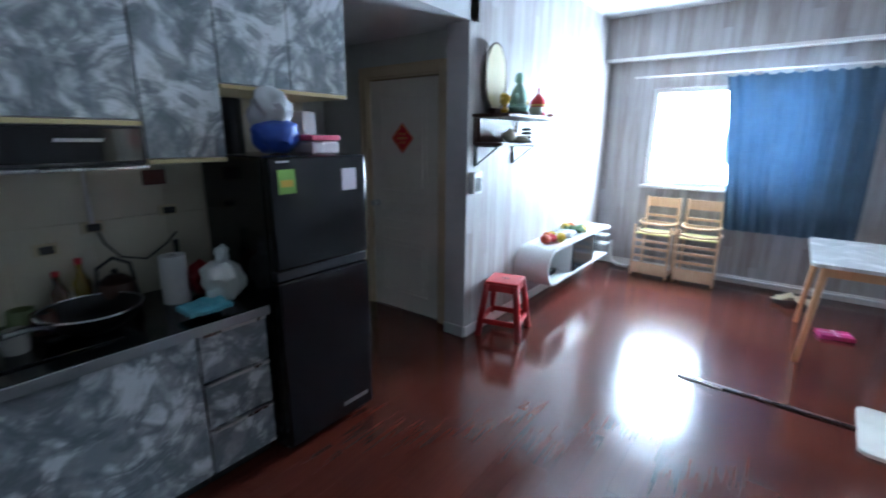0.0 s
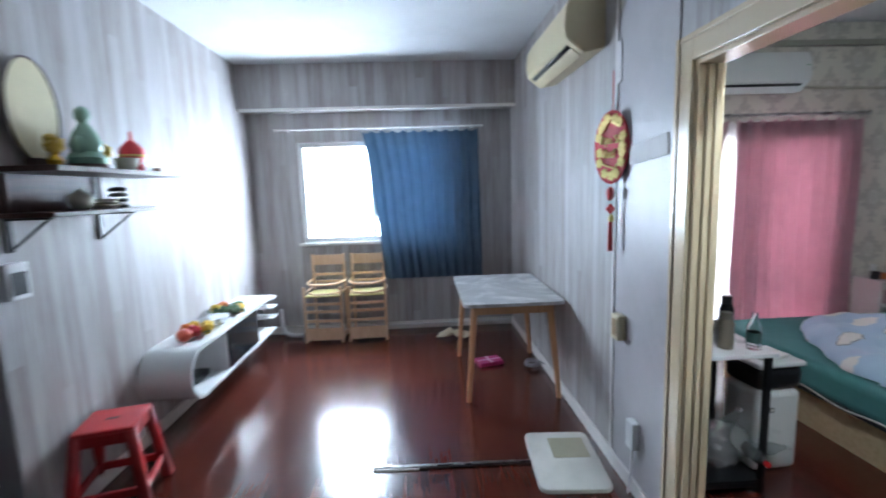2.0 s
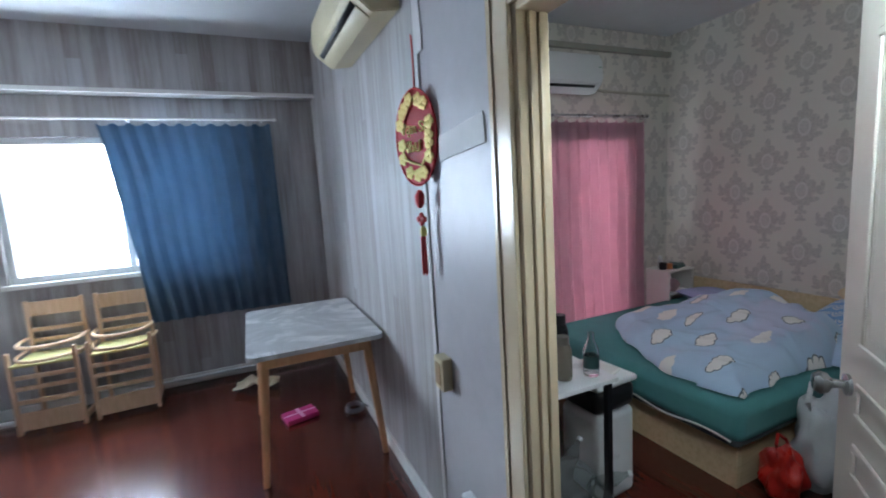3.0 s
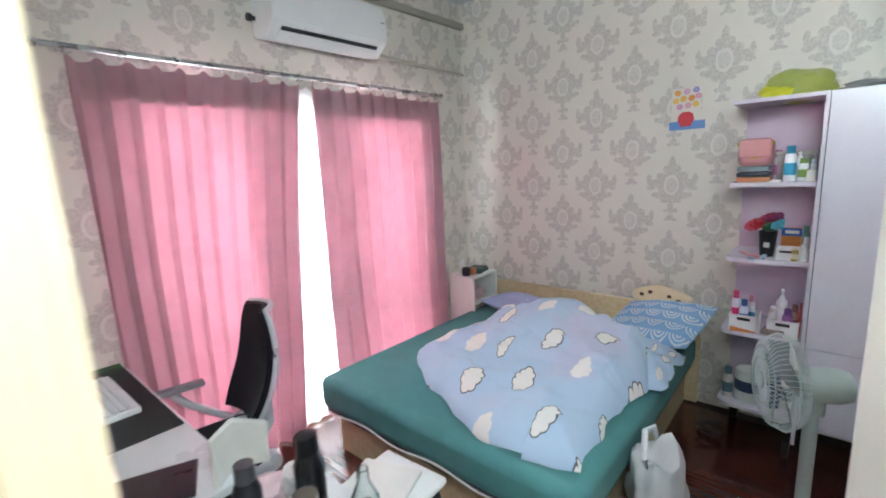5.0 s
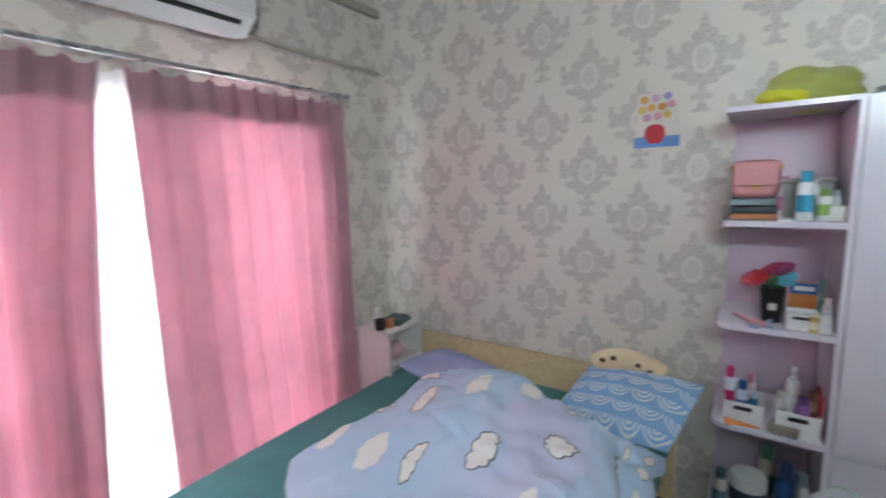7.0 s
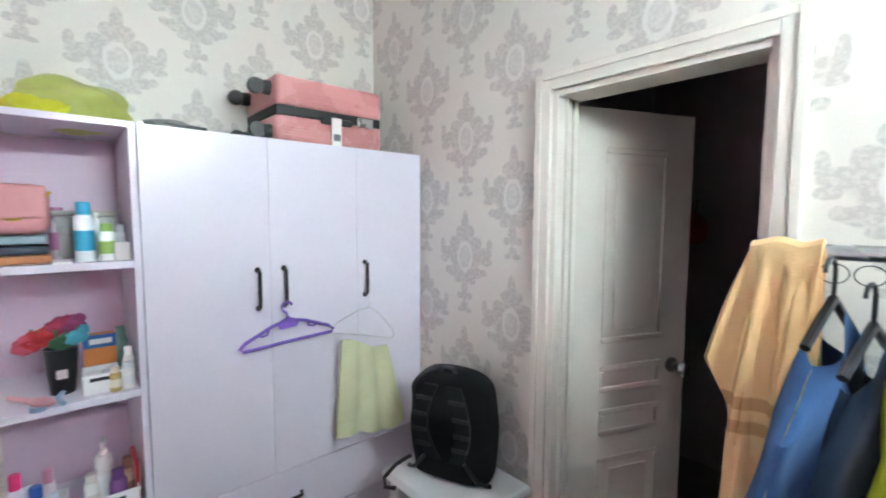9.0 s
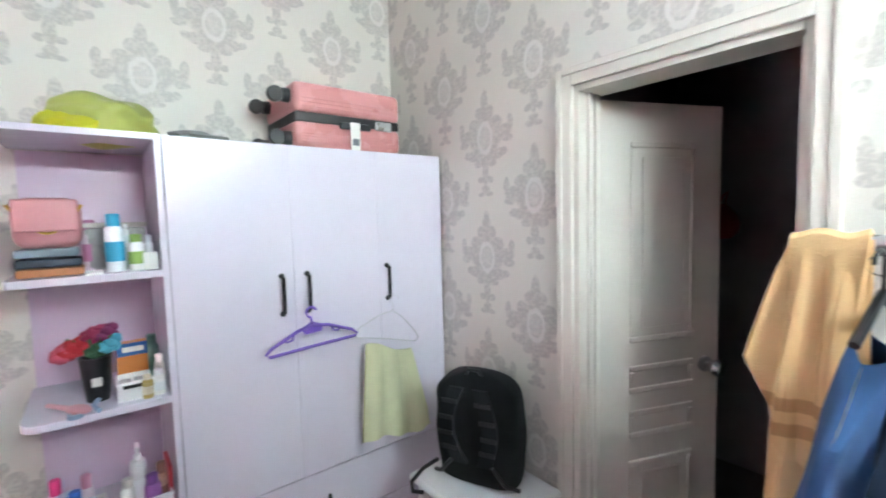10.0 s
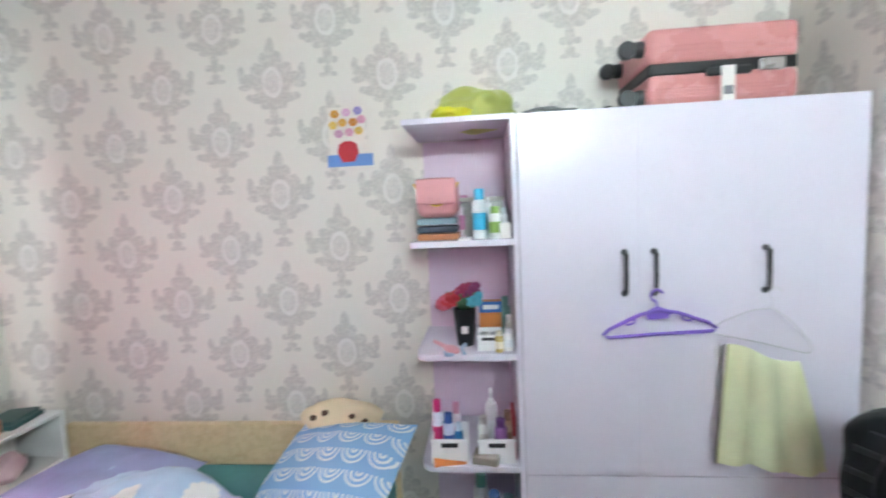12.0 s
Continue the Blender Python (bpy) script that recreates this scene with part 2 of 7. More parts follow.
def tube(bm, points, r, seg=8):
    """A round tube through points."""
    pts = [Vector(p) for p in points]
    rings, up = [], Vector((0.13, 0.21, 0.97)).normalized()
    for i, p in enumerate(pts):
        d = (pts[min(i + 1, len(pts) - 1)] - pts[max(i - 1, 0)]).normalized()
        s = d.cross(up)
        if s.length < 1e-3:
            s = d.cross(Vector((1, 0, 0)))
        s.normalize()
        w = s.cross(d)
        rings.append([bm.verts.new(p + r * (math.cos(2 * math.pi * k / seg) * s + math.sin(2 * math.pi * k / seg) * w)) for k in range(seg)])
    for a, b in zip(rings, rings[1:]):
        for k in range(seg):
            bm.faces.new((a[k], a[(k + 1) % seg], b[(k + 1) % seg], b[k]))
    bm.faces.new(rings[0][::-1]), bm.faces.new(rings[-1])
    return bm


def sheet(nu, nv, f, thick=0.0, uv=True):
    """A sheet of cloth or board: f(u, v) gives its places for u, v from 0 to 1."""
    bm = bmesh.new()
    lay = bm.loops.layers.uv.new("UVMap") if uv else None
    grid = [[bm.verts.new(f(i / nu, j / nv)) for j in range(nv + 1)] for i in range(nu + 1)]
    for i in range(nu):
        for j in range(nv):
            face = bm.faces.new((grid[i][j], grid[i + 1][j], grid[i + 1][j + 1], grid[i][j + 1]))
            if uv:
                for loop, (p, q) in zip(face.loops, ((i, j), (i + 1, j), (i + 1, j + 1), (i, j + 1))):
                    loop[lay].uv = (p / nu, q / nv)
    if thick:
        bmesh.ops.recalc_face_normals(bm, faces=bm.faces)
        bmesh.ops.solidify(bm, geom=list(bm.faces), thickness=thick)
    return bm


def ball(bm, c, r, rough=0.0, sub=3, seed=0.0):
    """A rounded lump with an uneven skin. r: one radius or three."""
    rr = Vector(r) if not isinstance(r, (int, float)) else Vector((r, r, r))
    out = bmesh.ops.create_icosphere(bm, subdivisions=sub, radius=1)["verts"]
    for v in out:
        k = 1 + rough * noise.noise(v.co * 1.9 + Vector((seed, seed * 1.7, 0)))
        v.co = Vector((v.co.x * rr.x, v.co.y * rr.y, v.co.z * rr.z)) * k + Vector(c)
    return bm


def lump(*a, **k):
    return ball(bmesh.new(), *a, **k)


def outline(bm, points, depth, axis="y"):
    """A flat shape cut along points (a, b), with depth. Axis y: a is x, b is z."""
    put = {"x": lambda a, b, d: (d, a, b), "y": lambda a, b, d: (a, d, b), "z": lambda a, b, d: (a, b, d)}[axis]
    lo, hi = [bm.verts.new(put(a, b, 0)) for a, b in points], [bm.verts.new(put(a, b, depth)) for a, b in points]
    bm.faces.new(lo), bm.faces.new(hi[::-1])
    for i in range(len(points)):
        j = (i + 1) % len(points)
        bm.faces.new((lo[i], hi[i], hi[j], lo[j]))
    return bm


def finish(bm, smooth):
    bmesh.ops.recalc_face_normals(bm, faces=bm.faces)
    for f in bm.faces:
        f.smooth = smooth and not (len(bm.faces) < 400 and max(abs(c) for c in f.normal) > 0.99999)
    if smooth:
        for e in bm.edges:
            if len(e.link_faces) == 2 and e.calc_face_angle(0) > radians(38):
                e.smooth = False


def part(name, bm, material, parent=None, label="", smooth=True):
    """Links a bmesh as one mesh object under a thing or a part."""
    finish(bm, smooth)
    me = bpy.data.meshes.new(name)
    bm.to_mesh(me)
    bm.free()
    for m in material if isinstance(material, (list, tuple)) else [material]:
        me.materials.append(m)
    ob = new(name, me)
    ob.parent = parent
    if label:
        ob["label"] = label
    return ob


def thing(name, m, label, category, group="", kind=""):
    """An Empty at a thing's base, which carries its parts."""
    ob = new(name)
    ob.empty_display_size = 0.05
    ob.matrix_basis = m
    return tagged(ob, label, category, group, kind)


def solid(name, bm, material, label, category, group="", kind="", m=None, smooth=True):
    """A thing that is one mesh."""
    ob = part(name, bm, material, None, "", smooth)
    if m:
        ob.matrix_basis = m
    return tagged(ob, label, category, group, kind)


def words(name, text, size, m, material, parent=None, depth=0.0006):
    """Lettering with the built-in font, as a mesh."""
    cu = bpy.data.curves.new(name, "FONT")
    cu.body, cu.size, cu.extrude, cu.align_x, cu.align_y = text, size, depth, "CENTER", "CENTER"
    tmp = bpy.data.objects.new(name, cu)
    me = bpy.data.meshes.new_from_object(tmp)
    bpy.data.objects.remove(tmp)
    me.materials.clear()
    me.materials.append(material)
    ob = new(name, me)
    ob.parent, ob.matrix_basis = parent, m
    return ob


# ---- structure ----
LIV_X0, LIV_X1, FAR_Y, CEIL, SOFFIT = -1.165, 1.65, 7.74, 2.85, 2.31
END_Y, HALL_Y, KIT_X = 4.73, 4.84, -1.72
BED_X0, BED_X1, BED_Y0, BED_Y1, BED_CEIL = 1.75, 4.70, 3.12, 6.46, 2.80


def wall(name, axis, c0, c1, a0, a1, z0, z1, holes, material, label, other=None):
    """A wall along y (axis 'x') or x (axis 'y') with openings (from, to, low, high). other: the material of its face on the + side."""
    bm = bmesh.new()

    def piece(p, q, lo, hi):
        if q - p > 1e-4 and hi - lo > 1e-4:
            bx(bm, *((c0, c1, p, q) if axis == "x" else (p, q, c0, c1)), lo, hi)
    at = a0
    for p, q, lo, hi in sorted(holes):
        piece(at, p, z0, z1), piece(p, q, z0, lo), piece(p, q, hi, z1)
        at = q
    piece(at, a1, z0, z1)
    ob = part(name, bm, [material, other] if other else material, None, "", False)
    if other:
        n = 0 if axis == "x" else 1
        for p in ob.data.polygons:
            p.material_index = 1 if p.normal[n] > 0.5 else 0
    return tagged(ob, label, "wall", "", "structure")


DOOR_Y0, DOOR_Y1 = 3.47, 4.475
wall("wall_window", "y", FAR_Y, FAR_Y + 0.2, -1.4, 1.77, 0, CEIL, [(-0.66, 0.90, 1.02, 2.10)], PAPER, "living room window wall with grey board-print wallpaper")
wall("wall_left", "x", LIV_X0 - 0.19, LIV_X0, END_Y, FAR_Y, 0, CEIL, [], PAPER, "living room side wall with grey board-print wallpaper")
wall("wall_between", "x", LIV_X1, BED_X0, -0.7, FAR_Y, 0, CEIL, [(DOOR_Y0, DOOR_Y1, 0, 2.0)], PAPER, "wall between living room and bedroom with a doorway", DAMASK)
wall("wall_hall", "y", HALL_Y, HALL_Y + 0.12, -2.9, LIV_X0 - 0.19, 0, CEIL, [(-2.31, -1.49, 0, 2.04)], HALL_PAINT, "grey-green hallway wall with a doorway")
# added out of sight so no outside light shows round the closed leaf
wall("unseen_wall_behind_door", "y", 5.03, 5.11, -2.9, LIV_X0 - 0.19, 0, CEIL, [], HALL_PAINT, "unseen plain wall added behind the hallway door to block outside light")
wall("wall_hall_end", "x", -3.0, -2.9, 3.6, 5.11, 0, CEIL, [], HALL_PAINT, "plain grey-green end wall of the hallway")
wall("wall_kitchen", "x", KIT_X - 0.19, KIT_X, -0.7, 3.76, 0, CEIL, [], TILE, "kitchen wall faced with cream tiles")
wall("wall_hall_south", "y", 3.66, 3.76, -2.9, KIT_X - 0.19, 0, CEIL, [], HALL_PAINT, "plain grey-green side wall of the hallway")
wall("wall_south", "y", -0.8, -0.7, KIT_X - 0.19, 1.77, 0, CEIL, [], HALL_PAINT, "plain painted wall closing the kitchen")
wall("wall_bed_window", "y", BED_Y1, BED_Y1 + 0.2, BED_X0, 4.85, 0, CEIL, [(2.32, 4.10, 0.04, 1.93)], DAMASK, "bedroom window wall with cream damask wallpaper")
wall("wall_headboard", "x", BED_X1, BED_X1 + 0.15, 2.7, BED_Y1, 0, CEIL, [], DAMASK, "bedroom wall with cream damask wallpaper behind the bed")
wall("wall_bathroom", "y", BED_Y0 - 0.12, BED_Y0, BED_X0, BED_X1, 0, CEIL, [(3.05, 3.66, 0, 1.935)], PLASTER, "bedroom wall with damask wallpaper and a doorway", DAMASK)
wall("wall_bath_back", "y", 1.3, 1.4, BED_X0, BED_X1, 0, CEIL, [], PLASTER, "plain wall at the back of the unlit room")
wall("wall_bath_side", "x", 4.1, 4.2, 1.4, BED_Y0 - 0.12, 0, CEIL, [], PLASTER, "plain side wall of the unlit room")
tagged(part("ceiling_living", box(LIV_X0, LIV_X1, -0.7, FAR_Y, CEIL, CEIL + 0.1), CEILING, smooth=False), "plain white painted living room ceiling", "ceiling", "", "structure")
tagged(part("ceiling_bedroom", box(BED_X0, BED_X1, 1.4, BED_Y1, BED_CEIL, BED_CEIL + 0.1), CEILING, smooth=False), "plain white painted bedroom ceiling", "ceiling", "", "structure")
tagged(part("ceiling_kitchen", box(-2.9, LIV_X0, -0.7, HALL_Y, SOFFIT, CEIL + 0.1), CEILING, smooth=False), "lowered grey ceiling over kitchen and hallway", "ceiling", "", "structure")
tagged(part("beam", box(LIV_X0, LIV_X1, 7.52, FAR_Y, 2.405, CEIL), PAPER, smooth=False), "boxed beam above the window with board-print wallpaper", "beam", "", "structure")
tagged(part("trim_beam", box(LIV_X0, LIV_X1, 7.503, 7.519, 2.388, 2.42, 0.004), WHITE), "white edging strip along the beam", "trim", "", "structure")
tagged(part("ground", box(-40, 40, -40, 60, -0.4, -0.2), plain("grey_ground", lin("9a9a96"), 0.9), smooth=False), "pale grey ground outside the windows", "ground", "", "structure")

# floor slab with laminate boards
slab = tagged(part("floor", box(-3.0, 4.85, -0.8, 7.94, -0.2, -0.012), plain("floor_underlay", lin("2a1410"), 0.7), smooth=False), "glossy red-brown laminate board floor", "floor", "", "structure")

# ---- doors, windows and trims ----
GOLD = plain("brass", lin("c9a24a"), 0.3, 1.0, vary=0.1)
RED = plain("red_lacquer_card", lin("c4262a"), 0.45)
GILT = plain("gold_print", lin("d9b968"), 0.4, 0.3)
EDGE = plain("yellow_cream_edge_band", lin("c9b887"), 0.4)


def frame_trim(name, wide, high, depth, material, label, m, face=0.07, both=True):
    """A door lining with moulded casings, across x, through y from 0 to depth."""
    t = thing(name, m, label, "door frame", "", "structure")
    h = wide / 2
    for s in (-1, 1):
        part("jamb", box(*sorted((s * h, s * (h - 0.03))), 0.0, depth, 0, high, 0.003), material, t)
        for y in (0.3, 0.62):
            part("door_stop", box(*sorted((s * (h - 0.031), s * (h - 0.044))), depth * y, depth * y + 0.022, 0, high - 0.031, 0.003), material, t)
    part("head", box(-h + 0.03, h - 0.03, 0, depth, high - 0.03, high, 0.003), material, t)
    for y0, y1 in (((-0.016, 0.0), (depth, depth + 0.016)) if both else ((-0.016, 0.0),)):
        out = y0 - 0.006 if y0 < 0 else y1 + 0.006
        for s in (-1, 1):
            bm = box(*sorted((s * (h - 0.012), s * (h + face))), y0, y1, 0, high + face, 0.004)
            bx(bm, *sorted((s * (h + face - 0.022), s * (h + face))), *sorted((out, y0 if y0 < 0 else y1)), 0, high + face, 0.003)
            part("casing", bm, material, t)
        bm = box(-h + 0.012, h - 0.012, y0, y1, high - 0.012, high + face, 0.004)
        bx(bm, -h - face + 0.022, h + face - 0.022, *sorted((out, y0 if y0 < 0 else y1)), high + face - 0.022, high + face, 0.003)
        part("casing", bm, material, t)
    return t


def panel_door(name, wide, high, material, label, m, hinge_side=-1):
    """A moulded door leaf with four raised panels and a round knob; local x from 0 (hinge) to wide."""
    t = thing(name, m, label, "door", "", "structure")
    part("leaf", box(0, wide, -0.018, 0.018, 0.008, high, 0.003), material, t)
    x0, x1 = 0.12, wide - 0.12
    for z0, z1 in ((0.16, 0.66), (0.74, 0.84), (0.90, 1.0), (1.08, high - 0.13)):
        for s in (-1, 1):
            y0, y1 = sorted((s * 0.018, s * 0.026))
            bm = bmesh.new()
            for a, b, c, d in ((x0, x1, z0, z0 + 0.022), (x0, x1, z1 - 0.022, z1), (x0, x0 + 0.022, z0 + 0.022, z1 - 0.022), (x1 - 0.022, x1, z0 + 0.022, z1 - 0.022)):
                bx(bm, a, b, y0, y1, c, d, 0.004, seg=1)
            part("panel_moulding", bm, material, t)
            if z1 - z0 > 0.2:
                part("panel", box(x0 + 0.05, x1 - 0.05, *sorted((s * 0.018, s * 0.023)), z0 + 0.05, z1 - 0.05, 0.004), material, t)
    for s in (-1, 1):
        k = turned([(0, 0), (0.028, 0), (0.028, 0.008), (0.012, 0.012), (0.012, 0.035), (0.026, 0.045), (0.030, 0.06), (0.022, 0.074), (0, 0.078)], 20,
                   pose(wide - 0.065, s * 0.018, 0.97, -90 * s))
        part("knob", k, STEEL, t, "brushed steel round knob")
    return t


# hallway door in the wall behind the corridor
frame_trim("door_frame_1", 0.82, 2.04, 0.12, CREAM, "cream painted hallway door frame", pose(-1.90, HALL_Y, 0), both=False)
panel_door("door_1", 0.758, 2.0, DOOR_WHITE, "closed off-white panelled hallway door", pose(-1.521, HALL_Y + 0.035, 0, 0, 0, 180))


def diamond_sign(m):
    """A red paper square hung on its corner with a gilt border."""
    t = thing("paper_diamond", m, "red paper diamond with a gold border and ornament on a door", "door decoration", "paper diamonds")
    r = 0.125
    part("sheet", outline(bmesh.new(), [(0, -r), (r, 0), (0, r), (-r, 0)], 0.002), RED, t)
    bm = bmesh.new()
    for a in range(4):
        c, s = math.cos(math.pi / 2 * a), math.sin(math.pi / 2 * a)
        c2, s2 = math.cos(math.pi / 2 * (a + 1)), math.sin(math.pi / 2 * (a + 1))
        k0, k1 = r * 0.84, r * 0.90
        outline(bm, [(c * k0, s * k0), (c2 * k0, s2 * k0), (c2 * k1, s2 * k1), (c * k1, s * k1)], -0.0015)
    part("border", bm, GILT, t, "gold border line")
    bm = bmesh.new()
    for i in range(6):
        a = i * math.pi / 3
        lathe(bm, [(0, 0), (0.010, 0), (0.009, 0.0015), (0, 0.0015)], 10, pose(0.04 * math.cos(a), 0, 0.04 * math.sin(a), 90))
    lathe(bm, [(0, 0), (0.014, 0), (0.012, 0.0015), (0, 0.0015)], 12, pose(0, 0, 0, 90))
    part("ornament", bm, GILT, t, "gold flower ornament")
    return t


diamond_sign(pose(-1.90, HALL_Y + 0.004, 1.535))

# bedroom doorway and its leaf, half open into the room
frame_trim("door_frame_2", DOOR_Y1 - DOOR_Y0, 2.0, 0.10, CREAM, "cream glossy bedroom door frame with moulded casing", pose(1.65, (DOOR_Y0 + DOOR_Y1) / 2, 0, 0, 0, -90), face=0.085)
panel_door("door_2", 0.84, 1.965, DOOR_WHITE, "half-open off-white panelled bedroom door", pose(1.775, 3.51, 0, 0, 0, 40.5))
diamond_sign(pose(1.775, 3.51, 0, 0, 0, 40.5) @ pose(0.40, 0.0262, 1.50, 0, 0, 180))

# unlit room's doorway
frame_trim("door_frame_3", 0.61, 1.935, 0.12, DOOR_WHITE, "off-white door frame with moulded casing", pose(3.355, BED_Y0, 0, 0, 0, 180), face=0.042)
bath = panel_door("door_3", 0.515, 1.895, DOOR_WHITE, "off-white panelled door standing ajar", pose(3.648, BED_Y0 - 0.118, 0, 0, 0, 248))
for z in (0.3, 1.18, 1.75):
    bm = turned([(0, -0.04), (0.006, -0.04), (0.006, 0.04), (0, 0.04)], 10, pose(0, 0.03, z))
    bx(bm, -0.012, 0.012, 0.02, 0.024, z - 0.04, z + 0.04)
    part("hinge", bm, GOLD, bath, "brass hinge")
solid("balloon", lump((0, 0, 0), (0.09, 0.09, 0.1), sub=3), plain("dark_red_rubber", lin("8e2430"), 0.35), "dark red round ball hanging on a wall", "ball", m=pose(3.20, 1.505, 1.45))

# baseboards
for n, a in enumerate(((LIV_X0, LIV_X0 + 0.014, END_Y, FAR_Y - 0.014), (LIV_X0, LIV_X1, FAR_Y - 0.014, FAR_Y), (1.636, LIV_X1, 4.57, FAR_Y - 0.014), (1.636, LIV_X1, -0.7, 3.38))):
    tagged(part("baseboard", box(*a, 0, 0.085, 0.004), WHITE), "narrow white painted baseboard", "baseboard", "", "structure")
tagged(part("baseboard", box(LIV_X0 - 0.19, LIV_X0, END_Y - 0.015, END_Y, 0, 0.09, 0.004), HALL_PAINT), "grey baseboard round the wall's end", "baseboard", "", "structure")
tagged(part("wall_end", box(LIV_X0 - 0.19, LIV_X0 - 0.001, END_Y - 0.004, END_Y, 0.09, SOFFIT), PLASTER, smooth=False), "plain grey end of the papered wall", "wall", "", "structure")


def window_unit(name, x0, x1, z0, z1, y, bars, label, material):
    t = thing(name, pose(0, y, 0), label, "window", "", "structure")
    f = 0.05
    for a in ((x0, x1, z0, z0 + f), (x0, x1, z1 - f, z1), (x0, x0 + f, z0 + f, z1 - f), (x1 - f, x1, z0 + f, z1 - f)):
        part("window_frame", box(a[0], a[1], -0.03, 0.03, a[2], a[3], 0.004), material, t)
    xs = [x0 + f + i * (x1 - x0 - 2 * f) / bars for i in range(bars + 1)]
    for i, (a, b) in enumerate(zip(xs, xs[1:])):
        if i:
            part("mullion", box(a - 0.025, a + 0.025, -0.025, 0.025, z0 + f, z1 - f, 0.003), material, t)
        p = part("pane", box(a + 0.025 * (i > 0), b - 0.025 * (i < bars - 1), -0.003, 0.003, z0 + f, z1 - f), PANE, t, smooth=False)
        p.visible_shadow = False
    return t


ALU = plain("white_window_aluminium", lin("d8d8d6"), 0.35, vary=0.05)
window_unit("window_1", -0.66, 0.90, 1.02, 2.10, FAR_Y + 0.07, 2, "sliding living room window in a white frame", ALU)
door_win = window_unit("window_2", 2.32, 4.10, 0.04, 1.93, BED_Y1 + 0.09, 3, "glazed balcony door in a white frame behind curtains", ALU)
part("cross_bar", box(2.35, 4.06, -0.026, 0.026, 0.68, 0.76, 0.003), ALU, door_win)
tagged(part("window_sill", box(-0.70, 0.94, FAR_Y - 0.03, FAR_Y + 0.035, 0.985, 1.02, 0.005), WHITE), "white painted window sill", "window sill", "", "structure")
HAZE = glowing("bright_overcast_haze", (0.97, 0.99, 1.0), 6.0)
tagged(part("backdrop", box(-6, 9, 10.4, 10.5, -0.2, 7), HAZE, smooth=False), "glaring pale haze beyond the windows", "backdrop", "", "structure")

# plaster strip beside the bedroom door where paper is missing
tagged(part("plaster_patch", box(1.644, 1.65, 4.565, 5.07, 0.085, CEIL), PLASTER, smooth=False), "bare lilac-grey plaster strip beside the doorway", "wall patch", "", "structure")
TAPE = plain("white_paper_tape", lin("d6d2d0"), 0.6)


# ---- cloth ----
def curtain(name, x0t, x1t, x0b, x1b, y, z0, z1, folds, depth, material, label, head=0.0, seed=0.0, ny=26, curl=0.0):
    """A hanging curtain of pleats, from its upper to its lower edge."""
    t = thing(name, pose((x0t + x1t) / 2, y, z0), label, "curtain")
    mid = (x0t + x1t) / 2

    def f(u, v):
        w = v ** 0.8
        a, b = x0t + (x0b - x0t) * w, x1t + (x1b - x1t) * w
        wig = 0.35 * noise.noise(Vector((u * folds * 0.6 + seed, v * 1.2, seed)))
        ph = 2 * math.pi * folds * (u + 0.006 * math.sin(9 * v + seed)) + wig
        amp = depth * (0.55 + 0.45 * v) * (0.8 + 0.5 * noise.noise(Vector((u * folds + seed, 0.3, 1.0))))
        dx = 0.25 * depth * math.sin(2 * ph) * 0.5
        dz = 0.012 * abs(math.sin(ph / 2)) * (1 - v) * 2
        return (a + (b - a) * u + dx - mid, amp * math.sin(ph) + curl * v * v * 0.05 * math.sin(5 * u + seed), (z1 - z0) * (1 - v) - dz)
    part("cloth", sheet(int(folds * 14), ny, f, 0.0015), material, t)
    if head:
        def g(u, v):
            p = Vector(f(u, v * head / (z1 - z0)))
            return p + Vector((0, -0.006, 0.002))
        part("heading", sheet(int(folds * 14), 3, g, 0.0015), material, t, "doubled pleated heading band")
    return t


def pole(name, x0, x1, y, z, r, material, label, rings, wall_y):
    t = thing(name, pose((x0 + x1) / 2, y, z), label, "curtain rail")
    h = (x1 - x0) / 2
    bm = bmesh.new()
    part("rod", rod(bm, (-h, 0, 0), (h, 0, 0), r), material, t)
    for s in (-1, 1):
        part("finial", lathe(bmesh.new(), [(0, 0), (r * 1.5, 0.004), (r * 1.6, 0.02), (0, 0.03)], 12, pose(s * h, 0, 0, 0, 90 * s)), material, t)
    for s in (-0.92, 0.0, 0.92):
        part("bracket", rod(bmesh.new(), (s * h, 0, 0), (s * h, wall_y - y, 0.0), r * 0.7), material, t)
    for i in range(rings):
        x = -h + 0.05 + (2 * h - 0.1) * i / max(1, rings - 1)
        pts = [(x, r * 1.7 * math.cos(a), r * 1.7 * math.sin(a) - r * 0.5) for a in [k * math.pi / 5 for k in range(11)]]
        part("ring", tube(bmesh.new(), pts, 0.0022, 5), material, t)
    return t


BLUE_CLOTH = cloth("blue_curtain_cloth", lin("637688"), 0.85, 0.12, 0.40, 260)
curtain("blue_curtain", 0.05, 1.27, 0.23, 1.29, 7.60, 0.61, 2.185, 11, 0.028, BLUE_CLOTH, "dusty blue pleated curtain half drawn over the window", 0.0, 2.0)
pole("curtain_pole", -0.82, 1.30, 7.60, 2.215, 0.009, WHITE, "thin white curtain rail over the window", 0, FAR_Y)

